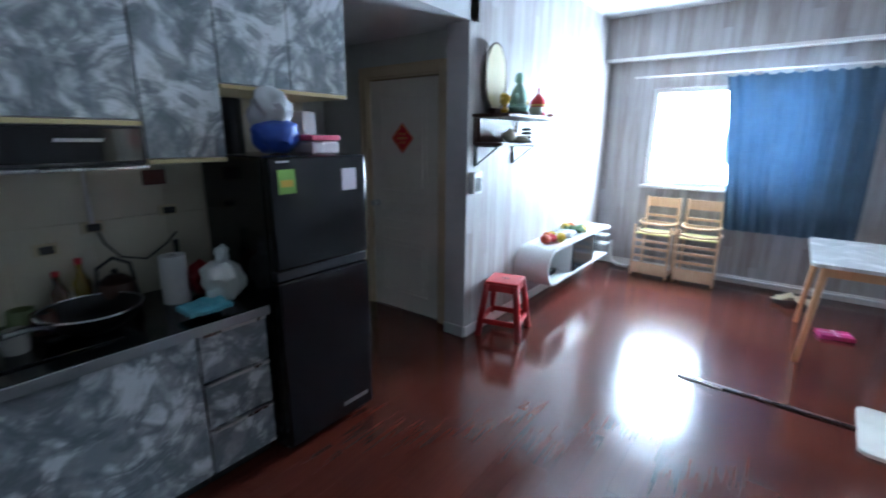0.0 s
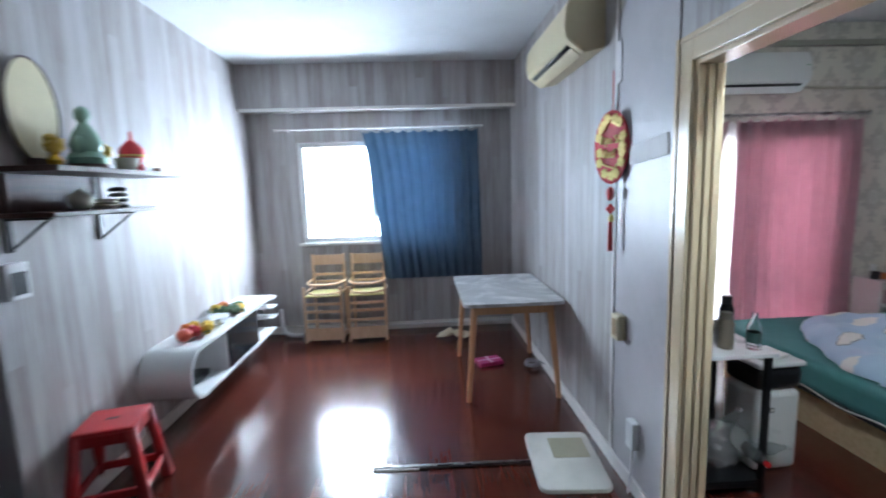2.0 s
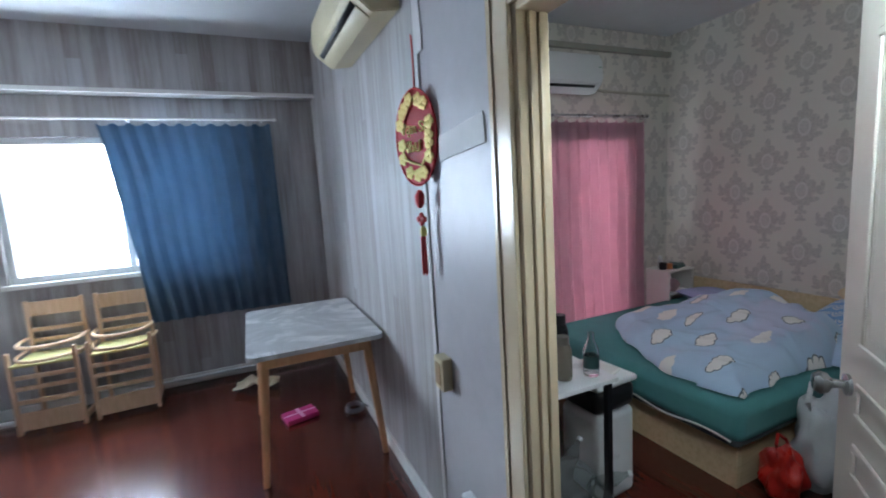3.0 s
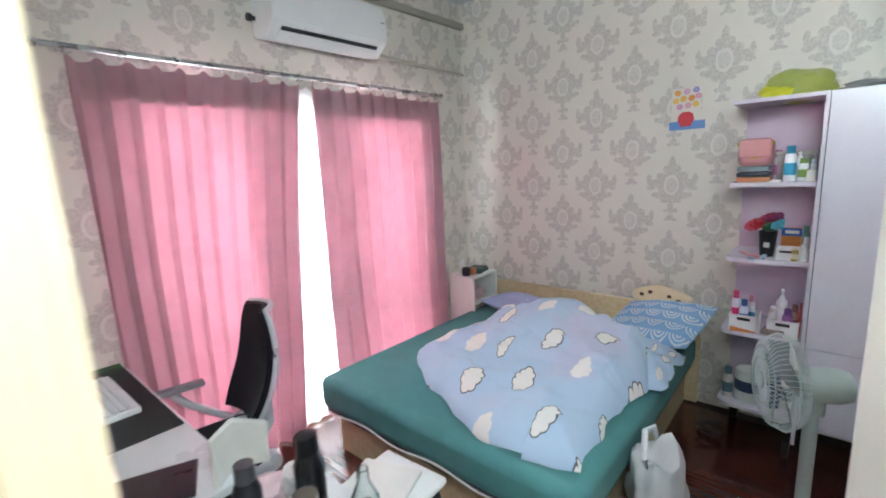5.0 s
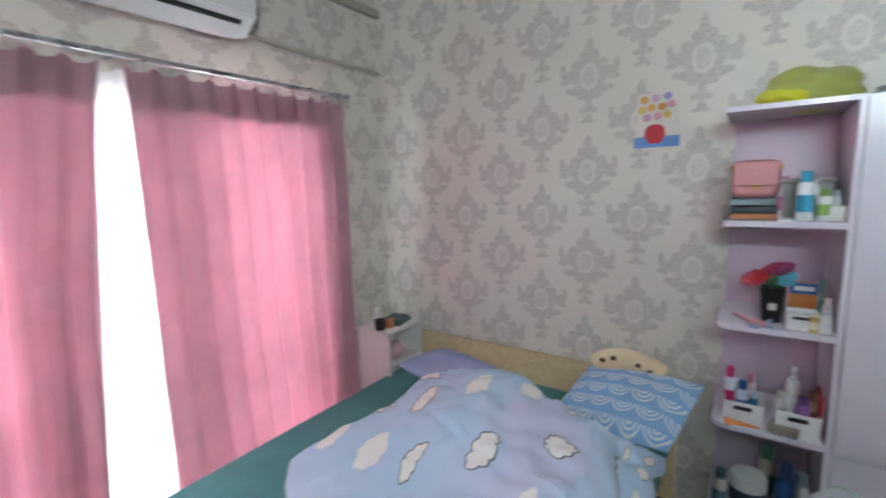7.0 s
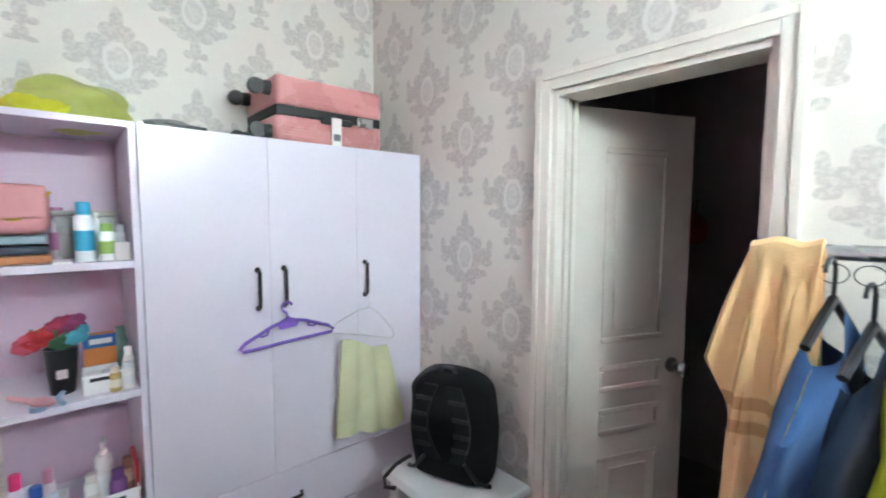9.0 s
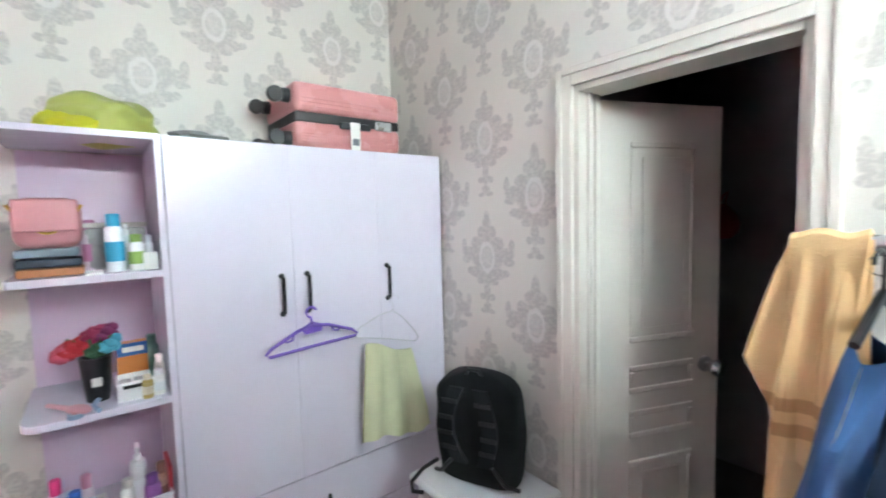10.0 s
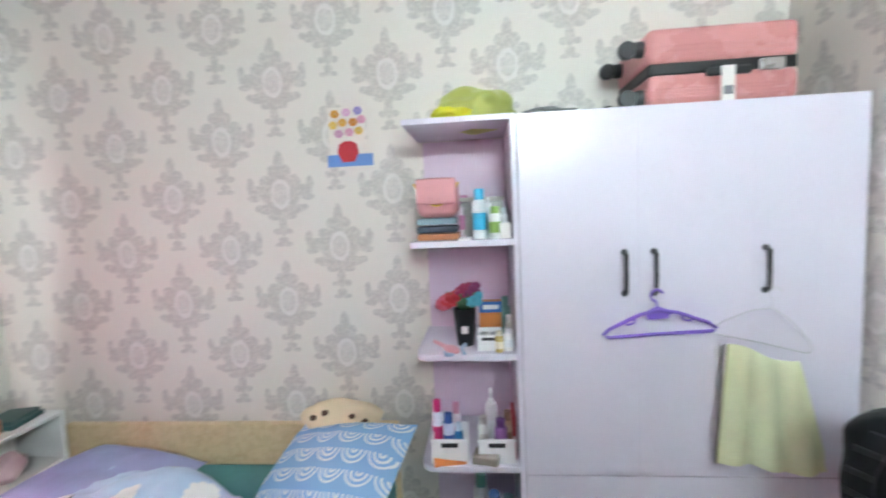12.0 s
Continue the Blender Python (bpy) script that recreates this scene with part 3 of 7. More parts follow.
# ---- living room things ----
def dining_table():
    t = thing("dining_table", pose(1.272, 6.345, 0, 0, 0, -0.6), "wooden dining table with a white marble-look top", "table")
    bm = bmesh.new()
    bx(bm, -0.36, 0.36, -0.53, 0.53, 0.725, 0.75)
    vs = [e for e in bm.edges if abs(e.verts[0].co.z - e.verts[1].co.z) > 0.01]
    bmesh.ops.bevel(bm, geom=vs, offset=0.05, segments=5, affect="EDGES", profile=0.5)
    part("tabletop", bm, TABLE_MARBLE, t, "white marble-look top with rounded corners")
    for a in ((-0.28, 0.28, -0.45, -0.43), (-0.28, 0.28, 0.43, 0.45), (-0.28, -0.26, -0.43, 0.43), (0.26, 0.28, -0.43, 0.43)):
        part("apron", box(*a, 0.65, 0.724, 0.003), TABLE_WOOD, t)
    for sx in (-1, 1):
        for sy in (-1, 1):
            part("leg", rod(bmesh.new(), (sx * 0.335, sy * 0.455, 0), (sx * 0.275, sy * 0.42, 0.724), 0.017, 0.027, 14), TABLE_WOOD, t)


dining_table()


def plastic_stool():
    m = plain("red_moulded_plastic", lin("a81f22"), 0.38, vary=0.12)
    t = thing("plastic_stool", pose(-0.985, 5.05, 0, 0, 0, 14), "red moulded plastic stool with splayed legs", "stool")
    bm = bmesh.new()
    bx(bm, -0.135, 0.135, -0.135, 0.135, 0.425, 0.45, 0.012)
    part("seat", bm, m, t)
    part("hand_hole", box(-0.03, 0.03, -0.01, 0.01, 0.4505, 0.4515), BLACK, t, "dark hand slot")
    for sx in (-1, 1):
        for sy in (-1, 1):
            bm = bmesh.new()
            for v in bmesh.ops.create_cube(bm, size=1)["verts"]:
                k = v.co.z < 0
                c = (0.165, 0.165) if k else (0.115, 0.115)
                v.co = Vector((sx * c[0] + v.co.x * 0.042, sy * c[1] + v.co.y * 0.042, 0 if k else 0.43))
            part("leg", bm, m, t)
    for s in (-1, 1):
        part("apron", box(-0.11, 0.11, s * 0.125 - 0.006, s * 0.125 + 0.006, 0.37, 0.426, 0.003), m, t)
        part("apron", box(s * 0.125 - 0.006, s * 0.125 + 0.006, -0.11, 0.11, 0.37, 0.426, 0.003), m, t)
        part("stretcher", box(-0.14, 0.14, s * 0.152 - 0.009, s * 0.152 + 0.009, 0.10, 0.14, 0.003), m, t)
        part("stretcher", box(s * 0.152 - 0.009, s * 0.152 + 0.009, -0.14, 0.14, 0.10, 0.14, 0.003), m, t)


plastic_stool()


def tv_console():
    """A wall-hung white cabinet whose near end turns round in one bend."""
    t = thing("tv_console", pose(LIV_X0, 5.53, 0.245), "white glossy wall-hung television console with a rounded end", "console")
    gloss = plain("white_gloss_lacquer", lin("e3e3e2"), 0.16, vary=0.03, bump=0.0)
    long, high, deep, r, w = 1.62, 0.345, 0.33, 0.172, 0.022
    path_o = [(long, high)] + [(r - r * math.sin(a), high / 2 + r * math.cos(a)) for a in [math.pi * k / 14 for k in range(15)]] + [(long, 0)]
    path_i = [(long, high - w)] + [(r - (r - w) * math.sin(a), high / 2 + (r - w) * math.cos(a)) for a in [math.pi * k / 14 for k in range(15)]] + [(long, w)]
    bm = bmesh.new()
    rows = []
    for (a, b), (c, d) in zip(path_o, path_i):
        rows.append([bm.verts.new((x, p, q)) for x, p, q in ((0, a, b), (deep, a, b), (deep, c, d), (0, c, d))])
    for p, q in zip(rows, rows[1:]):
        for i in range(4):
            bm.faces.new((p[i], p[(i + 1) % 4], q[(i + 1) % 4], q[i]))
    bm.faces.new(rows[0]), bm.faces.new(rows[-1][::-1])
    part("shell", bm, gloss, t)
    part("back_panel", box(0.002, 0.014, 0.16, long - 0.02, w, high - w), plain("dark_grey_board", lin("3c3e42"), 0.5), t, "dark grey back panel")
    for y in (0.56, 1.18):
        part("divider", box(0.015, deep - 0.02, y, y + 0.018, w, high - w, 0.002), gloss, t)
    for z in (0.10, 0.20, 0.29):
        part("end_shelf", box(0.0, deep - 0.02, long - 0.02, long + 0.14, z, z + 0.016, 0.003), gloss, t)
    smoke = plain("dark_smoked_door", lin("26282c"), 0.14, bump=0.0)
    part("flap_door", box(deep - 0.02, deep - 0.008, 0.585, 1.175, w + 0.006, high - w - 0.006, 0.002), smoke, t, "dark smoked flap door")
    part("set_top_box", box(0.05, 0.2, 0.25, 0.5, w + 0.001, w + 0.045, 0.004), BLACK, t)


tv_console()
TV_TOP = 0.59
LEAF = plain("dark_green_leaf", lin("3c5a2c"), 0.55)
YELLOW = plain("yellow_fruit_skin", lin("c9a427"), 0.45)


def flower_heap(name, x, y, z, colours, label, category, n=26, r=0.09):
    """A low heap of leaves and blossoms on a base."""
    t = thing(name, pose(x, y, z), label, category)
    rnd = random.Random(int(1000 * y))
    bm = bmesh.new()
    for i in range(n):
        a, d, h = rnd.uniform(0, 6.28), rnd.uniform(0.1, 1) * r, rnd.uniform(0.0, 0.05)
        m = pose(d * math.cos(a), d * math.sin(a), h + 0.012, rnd.uniform(-40, 40), rnd.uniform(-40, 40), rnd.uniform(0, 360))
        vs = [bm.verts.new(m @ Vector(p)) for p in ((-0.03, 0, 0), (0, 0.014, 0.005), (0.035, 0, 0.002), (0, -0.014, 0.005))]
        bm.faces.new(vs)
    part("leaves", bm, LEAF, t)
    for i, c in enumerate(colours):
        a = i * 2.4
        part("blossom", lump((r * 0.6 * math.cos(a), r * 0.6 * math.sin(a), 0.045), (0.045, 0.045, 0.038), 0.35, 3, i * 3.1), c, t)
    return t


PINK = plain("pink_petals", lin("c65a78"), 0.6)
ORANGE = plain("orange_petals", lin("cf6a2c"), 0.6)
flower_heap("plant", -1.0, 6.51, TV_TOP, [YELLOW, ORANGE, LEAF, LEAF, YELLOW, LEAF], "green leaves with yellow and orange blossoms on the console", "plant", 90, 0.15)
flower_heap("fruit_heap", -0.98, 5.96, TV_TOP, [YELLOW, YELLOW, RED, YELLOW, ORANGE], "yellow and red fruit heaped on the console", "fruit", 14, 0.11)
solid("plastic_wrap", lump((0, 0, 0.035), (0.09, 0.12, 0.04), 0.5, 3, 4.0), plain("clear_crinkled_plastic", lin("cfd3da"), 0.15, vary=0.1), "crinkled clear plastic wrap on the console", "plastic bag", m=pose(-0.98, 6.21, TV_TOP))
solid("red_tin", lump((0, 0, 0.045), (0.05, 0.05, 0.045), 0.1, 3, 1.0), plain("orange_red_gloss", lin("c04a30"), 0.3), "small orange-red round ornament on the console", "ornament", m=pose(-1.0, 5.81, TV_TOP))


def altar_shelf():
    t = thing("wall_shelf", pose(LIV_X0, 4.78, 1.40), "dark wooden two-tier wall shelf on metal brackets", "shelf")
    part("upper_board", box(0.0, 0.30, 0, 0.98, 0.285, 0.31, 0.003), DARK_WOOD, t)
    part("lower_board", box(0.0, 0.24, 0.02, 0.76, 0.09, 0.112, 0.003), DARK_WOOD, t)
    part("back_board", box(0.0, 0.016, 0.02, 0.60, 0.113, 0.284, 0.002), DARK_WOOD, t)
    for y in (0.06, 0.62):
        part("post", box(0.015, 0.035, y - 0.01, y + 0.01, 0.113, 0.284, 0.002), DARK_WOOD, t)
        bm = box(0.0, 0.012, y - 0.014, y + 0.014, -0.06, 0.089, 0.002)
        bx(bm, 0.012, 0.20, y - 0.014, y + 0.014, 0.079, 0.089, 0.002)
        tube(bm, [(0.01, y, -0.05), (0.18, y, 0.078)], 0.005, 6)
        part("bracket", bm, BLACK, t, "black metal bracket")
    return t


altar_shelf()
SHELF_Z, LOW_Z = 1.711, 1.513
CERAMIC = plain("white_glazed_ceramic", lin("d8d3c4"), 0.2)
JADE = plain("pale_jade_glaze", lin("8db09a"), 0.25)
disk = thing("round_plaque", pose(-1.130, 5.015, SHELF_Z, 0, 0, 0), "cream round plaque with a dark rim standing on a shelf", "plaque")
part("disc", turned([(0, 0), (0.185, 0), (0.185, 0.008), (0, 0.008)], 36, pose(0.004, 0, 0.26, 0, 90) @ Matrix.Diagonal((1.25, 0.75, 1, 1))), plain("cream_card", lin("d6caa4"), 0.6), disk)
part("rim", tube(bmesh.new(), [(0.01, 0.142 * math.cos(a), 0.26 + 0.235 * math.sin(a)) for a in [k * math.pi / 20 for k in range(41)]], 0.006, 6), DARK_WOOD, disk, "dark thin rim")
part("foot", box(-0.015, 0.05, -0.06, 0.06, 0.0, 0.045, 0.005), DARK_WOOD, disk)


def vase(x, y, h, r, material, label):
    t = thing("vase", pose(x, y, SHELF_Z), label, "vase", "shelf vases")
    part("body", turned([(0, 0), (r * 0.6, 0), (r, h * 0.4), (r * 0.5, h * 0.75), (r * 0.7, h), (r * 0.55, h), (r * 0.4, h * 0.75), (0, h * 0.7)], 20), material, t)
    part("flower_head", lump((0, 0, h + 0.028), (r * 1.2, r * 1.2, 0.04), 0.5, 3, x * 9 + y), YELLOW, t, "yellow flower head")
    return t


vase(-0.995, 4.940, 0.07, 0.03, plain("yellow_glaze", lin("c99a1e"), 0.25), "yellow glazed vase with yellow flowers")
vase(-1.035, 5.320, 0.07, 0.026, plain("yellow_glaze_pale", lin("c9a83e"), 0.25), "small yellow vase with yellow flowers")
bm = turned([(0, 0), (0.075, 0.0), (0.085, 0.03), (0.06, 0.06), (0.07, 0.09), (0.05, 0.15), (0.028, 0.185), (0.02, 0.2), (0.034, 0.225), (0.03, 0.255), (0.014, 0.275), (0, 0.28)], 24)
for s in (-1, 1):
    ball(bm, (0.01, s * 0.06, 0.09), (0.03, 0.03, 0.045), 0.1, 2)
solid("figurine", bm, JADE, "pale jade seated porcelain statuette on a shelf", "figurine", m=pose(-0.995, 5.140, SHELF_Z + 0.022))
solid("figurine_stand", turned([(0, 0), (0.09, 0), (0.09, 0.022), (0, 0.022)], 24), DARK_WOOD, "round dark wooden stand under a statuette", "stand", m=pose(-0.995, 5.140, SHELF_Z))
orn = thing("red_ornament", pose(-1.015, 5.520, SHELF_Z), "red and gold upright votive ornament on a shelf", "ornament")
part("body", turned([(0, 0), (0.05, 0), (0.06, 0.03), (0.045, 0.05), (0.065, 0.09), (0.06, 0.13), (0.03, 0.165), (0.008, 0.185), (0.006, 0.23), (0, 0.232)], 18), plain("bright_red_paper", lin("c5272f"), 0.45), orn)
part("collar", turned([(0.067, 0.086), (0.07, 0.092), (0.067, 0.098)], 18), GILT, orn, "gold band")
pot = thing("incense_pot", pose(-0.975, 5.400, SHELF_Z), "pale ceramic incense bowl on a shelf", "bowl")
part("bowl", turned([(0, 0), (0.035, 0), (0.055, 0.035), (0.06, 0.07), (0.052, 0.07), (0.045, 0.04), (0, 0.03)], 22), CERAMIC, pot)
solid("cup", turned([(0, 0), (0.018, 0), (0.024, 0.03), (0.021, 0.03), (0.016, 0.006), (0, 0.005)], 16), CERAMIC, "tiny white offering cup on a shelf", "cup", "offering cups", m=pose(-0.955, 5.660, SHELF_Z))
solid("cup", turned([(0, 0), (0.018, 0), (0.024, 0.03), (0.021, 0.03), (0.016, 0.006), (0, 0.005)], 16), CERAMIC, "tiny white offering cup on a shelf", "cup", "offering cups", m=pose(-0.985, 5.700, SHELF_Z))
solid("teapot", lathe(ball(bmesh.new(), (0, 0, 0.045), (0.055, 0.055, 0.045), 0, 3), [(0.0, 0.085), (0.02, 0.088), (0.008, 0.1), (0, 0.108)], 12), CERAMIC, "white porcelain teapot on the lower shelf", "teapot", m=pose(-1.055, 5.140, LOW_Z))
solid("dish_stack", turned([(0, 0), (0.06, 0.0), (0.075, 0.015), (0.06, 0.02), (0.075, 0.032), (0.06, 0.037), (0.075, 0.05), (0, 0.045)], 22), CERAMIC, "stack of small white dishes on the lower shelf", "dishes", m=pose(-1.045, 5.280, LOW_Z))
bm = bmesh.new()
for k in range(4):
    lathe(bm, [(0, k * 0.03), (0.042, k * 0.03), (0.045, k * 0.03 + 0.012), (0.03, k * 0.03 + 0.022), (0, k * 0.03 + 0.024)], 16)
solid("incense_coil", bm, BLACK, "dark tiered incense holder on the lower shelf", "incense holder", m=pose(-1.055, 5.420, LOW_Z))
nb = thing("wall_box", pose(LIV_X0, 4.80, 1.14), "small pale box with a dark slot on the wall", "wall box")
part("shell", box(0, 0.05, -0.05, 0.06, 0, 0.16, 0.006), WHITE_PLASTIC, nb)
part("slot", box(0.0505, 0.052, -0.035, 0.045, 0.02, 0.12), BLACK, nb, "dark front opening")


def high_chair(x, y, turn):
    """A stacked pair of children's wooden chairs with ladder backs and yellow seats, as one leaning stack."""
    t = thing("wooden_chair", pose(x, y, 0, 0, 0, turn), "pale wooden high chair with slatted back and yellow seat", "chair", "chairs by the window")
    lime = plain("yellow_green_seat_pad", lin("d3c98a"), 0.6)
    for s in (-1, 1):
        part("side_post", box(s * 0.17 - 0.014, s * 0.17 + 0.014, 0.17, 0.20, 0.0, 0.90, 0.006), PINE, t)
        part("front_post", box(s * 0.19 - 0.014, s * 0.19 + 0.014, -0.15, -0.12, 0.0, 0.60, 0.006), PINE, t)
        part("side_rail", box(s * 0.18 - 0.012, s * 0.18 + 0.012, -0.12, 0.17, 0.02, 0.06, 0.004), PINE, t)
    part("kick_board", box(-0.176, 0.176, -0.145, -0.127, 0.03, 0.16, 0.004), PINE, t)
    for z in (0.22, 0.32, 0.40):
        part("front_slat", box(-0.176, 0.176, -0.145, -0.127, z, z + 0.032, 0.004), PINE, t)
    for z, h in ((0.78, 0.11), (0.66, 0.03), (0.58, 0.03)):
        part("back_slat", box(-0.156, 0.156, 0.178, 0.194, z, z + h, 0.004), PINE, t)
    part("seat", box(-0.18, 0.18, -0.16, 0.17, 0.49, 0.512, 0.01), lime, t, "yellow-green seat pad")
    arc = [(0.19 * math.sin(a), 0.17 - 0.33 * max(0.0, math.cos(a)) ** 0.6, 0.62) for a in [-math.pi / 2 + math.pi * k / 16 for k in range(17)]]
    part("guard_ring", tube(bmesh.new(), arc, 0.013, 8), PINE, t, "bent wooden guard ring")
    arc = [(0.2 * math.sin(a), 0.15 - 0.33 * max(0.0, math.cos(a)) ** 0.6, 0.53) for a in [-math.pi / 2 + math.pi * k / 16 for k in range(17)]]
    part("tray_ring", tube(bmesh.new(), arc, 0.012, 8), PINE, t, "bent wooden tray ring")
    return t


high_chair(-0.41, 7.50, -3)
high_chair(0.035, 7.50, 2)


def air_conditioner(name, m, material, label, wide, slots):
    """A wall-mounted split unit, its back at y 0 and its front towards -y."""
    t = thing(name, m, label, "air conditioner")
    h, d = 0.29, 0.22
    prof = [(0, 0.02), (-d * 0.55, 0.0), (-d * 0.95, 0.07), (-d, 0.12), (-d * 0.97, h * 0.8), (-d * 0.8, h), (0, h)]
    bm = bmesh.new()
    outline(bm, prof, wide, "x")
    bmesh.ops.bevel(bm, geom=[e for e in bm.edges], offset=0.006, segments=2, affect="EDGES")
    bmesh.ops.translate(bm, vec=(-wide / 2, 0, 0), verts=bm.verts)
    part("casing", bm, material, t)
    for a, b in slots:
        y, z = -d * a, b
        bm = box(-wide / 2 + 0.06, wide / 2 - 0.06, -0.014, 0.014, -0.002, 0.004, m=pose(0, y, z, -38))
        part("air_slot", bm, BLACK, t, "dark air slot")
    part("louvre", box(-wide / 2 + 0.05, wide / 2 - 0.05, -0.035, 0.035, -0.006, -0.001, 0.002, m=pose(0, -d * 0.64, 0.016, -38)), material, t)
    return t


air_conditioner("air_conditioner", pose(1.65, 5.69, 2.255, 0, 0, -90), BEIGE_PLASTIC, "aged beige wall-mounted air conditioner", 0.86, ((0.82, 0.045), (0.70, 0.026)))


def wall_lantern():
    """A gilt and red hanging ornament with a knot, beads and a tassel."""
    t = thing("hanging_ornament", pose(1.606, 5.055, 1.205, 0, 0, -72), "red and gold oval hanging ornament with a tassel", "wall ornament")
    oval = [(0.118 * math.cos(a), 0.53 + 0.178 * math.sin(a)) for a in [k * math.pi / 24 for k in range(48)]]
    part("plaque", outline(bmesh.new(), oval, -0.008), RED, t)
    part("rim", tube(bmesh.new(), [(a, -0.008, b) for a, b in oval + oval[:1]], 0.004, 6), plain("crimson_felt", lin("b81a24"), 0.8), t, "crimson felt rim")
    rnd = random.Random(5)
    for i in range(15):
        a, k = i * 2.4, 0.92 - 0.02 * (i % 3)
        if abs(math.sin(a)) < 0.25:
            k = 0.8
        c = (0.118 * k * math.cos(a) * 0.86, -0.013, 0.53 + 0.178 * k * math.sin(a) * 0.9)
        bm = bmesh.new()
        for p in range(5):
            q = p * 1.257
            ball(bm, (c[0] + 0.014 * math.cos(q), c[1], c[2] + 0.014 * math.sin(q)), (0.014, 0.004, 0.014), 0.2, 1, i)
        part("gilt_flower", bm, GILT, t)
    part("gilt_branch", tube(bmesh.new(), [(-0.08, -0.012, 0.46), (-0.03, -0.012, 0.44), (0.03, -0.012, 0.425), (0.07, -0.012, 0.47)], 0.005, 6), GILT, t)
    for text, z, s in (("Vạn Sự", 0.565, 0.058), ("Như Ý", 0.497, 0.062)):
        words("lettering", text, s, pose(0, -0.011, z, 90, 0, 0), GILT, t, 0.003)
    part("cord", tube(bmesh.new(), [(0, 0, 0.71), (0, 0.002, 0.80), (0, 0.0, 0.90)], 0.003, 6), RED, t)
    part("bead", lump((0, -0.008, 0.30), (0.022, 0.016, 0.035), 0.15, 3), RED, t)
    bm = bmesh.new()
    for a, b in ((0, 0.236), (0.016, 0.222), (-0.016, 0.222), (0, 0.208)):
        ball(bm, (a, -0.006, b), (0.013, 0.008, 0.013), 0.1, 2)
    part("knot", bm, RED, t)
    part("tassel_cap", turned([(0, 0.155), (0.012, 0.155), (0.014, 0.175), (0.006, 0.195), (0, 0.196)], 10), GILT, t, "gold tassel cap")
    bm = bmesh.new()
    for i in range(12):
        a = i * 0.52
        tube(bm, [(0.008 * math.cos(a), 0.006 * math.sin(a) - 0.004, 0.156), (0.011 * math.cos(a), 0.007 * math.sin(a) - 0.004, 0.07), (0.012 * math.cos(a), 0.007 * math.sin(a) - 0.004, rnd.uniform(0.0, 0.012))], 0.0026, 5)
    part("tassel", bm, RED, t)
    return t


wall_lantern()


def wall_strip(name, y0, z0, y1, z1, wide, material, label):
    t = thing(name, pose(1.65, y0, z0), label, "wall strip")
    d = math.hypot(y1 - y0, z1 - z0)
    part("strip", box(-0.006, -0.001, -wide / 2, wide / 2, 0, d, 0.002, m=pose(-0.006, 0, 0, -math.degrees(math.atan2(y1 - y0, z1 - z0)))), material, t)


wall_strip("cable_duct", 5.095, 0.09, 5.10, 2.82, 0.03, TAPE, "white cable trunking running up the wall")
wall_strip("paper_tape", 4.94, 1.68, 4.61, 1.71, 0.09, TAPE, "torn white paper tape on the plaster")
wall_strip("paper_tape", 5.06, 2.05, 5.07, 2.25, 0.05, TAPE, "torn white paper tape on the plaster")
sw = thing("outlet_box", pose(1.645, 4.985, 0.76), "beige surface-mounted outlet box beside the trunking", "outlet")
part("box", box(-0.045, 0, -0.04, 0.04, 0, 0.13, 0.006), BEIGE_PLASTIC, sw)
part("socket", box(-0.048, -0.045, -0.025, 0.025, 0.02, 0.11, 0.002), plain("brown_socket_face", lin("8f7350"), 0.5), sw, "brownish socket face")
sw = thing("outlet_box", pose(1.645, 4.815, 0.26), "white surface-mounted outlet low on the wall", "outlet")
part("box", box(-0.04, 0, -0.035, 0.035, 0, 0.14, 0.006), WHITE_PLASTIC, sw)
part("cord", tube(bmesh.new(), [(-0.02, 0, 0.0), (-0.022, 0.0, -0.12), (-0.03, 0.01, -0.25)], 0.006, 6), WHITE_PLASTIC, sw)


def floor_mat():
    t = thing("sitting_mat", pose(1.392, 5.125, 0, 0, 0, -4), "off-white cushioned mat with a faded panel on the floor", "mat")
    bm = bmesh.new()
    bx(bm, -0.19, 0.19, -0.27, 0.27, 0.0, 0.022)
    bmesh.ops.bevel(bm, geom=[e for e in bm.edges if abs(e.verts[0].co.z - e.verts[1].co.z) > 0.01], offset=0.05, segments=5, affect="EDGES", profile=0.5)
    bmesh.ops.bevel(bm, geom=[e for e in bm.edges if min(e.verts[0].co.z, e.verts[1].co.z) > 0.02], offset=0.006, segments=2, affect="EDGES", profile=0.5)
    part("pad", bm, cloth("off_white_mat_cloth", lin("c9c5bd"), 0.85), t)
    part("faded_panel", box(-0.06, 0.15, 0.0, 0.20, 0.0222, 0.0235, 0.0), cloth("faded_beige_print", lin("a8a089"), 0.9), t, "faded beige printed panel")


floor_mat()
pl = thing("metal_rail", pose(0.305, 5.15, 0, 0, 0, -1.5), "thin steel rail lying on the floor", "metal rail")
part("rail", box(0, 0.90, 0.012, 0.024, 0.001, 0.012, 0.002), STEEL, pl)
part("groove_rail", box(0, 0.90, -0.012, 0.006, 0.001, 0.010, 0.002), plain("dark_bronze", lin("2c2320"), 0.3, 0.6), pl, "dark bronze half of the rail")
part("pale_piece", box(0.02, 0.26, -0.016, -0.012, 0.001, 0.012, 0.001), WHITE, pl)
pk = thing("pink_box", pose(1.19, 6.60, 0, 0, 0, 14), "flat magenta box with a pale ribbon under the table", "box")
part("lid", box(-0.11, 0.11, -0.075, 0.075, 0, 0.035, 0.004), plain("magenta_card", lin("b3246e"), 0.45), pk)
part("ribbon", box(-0.012, 0.012, -0.0755, 0.0755, 0.0355, 0.037), plain("pale_ribbon", lin("e0b8cc"), 0.5), pk, "pale pink ribbon")
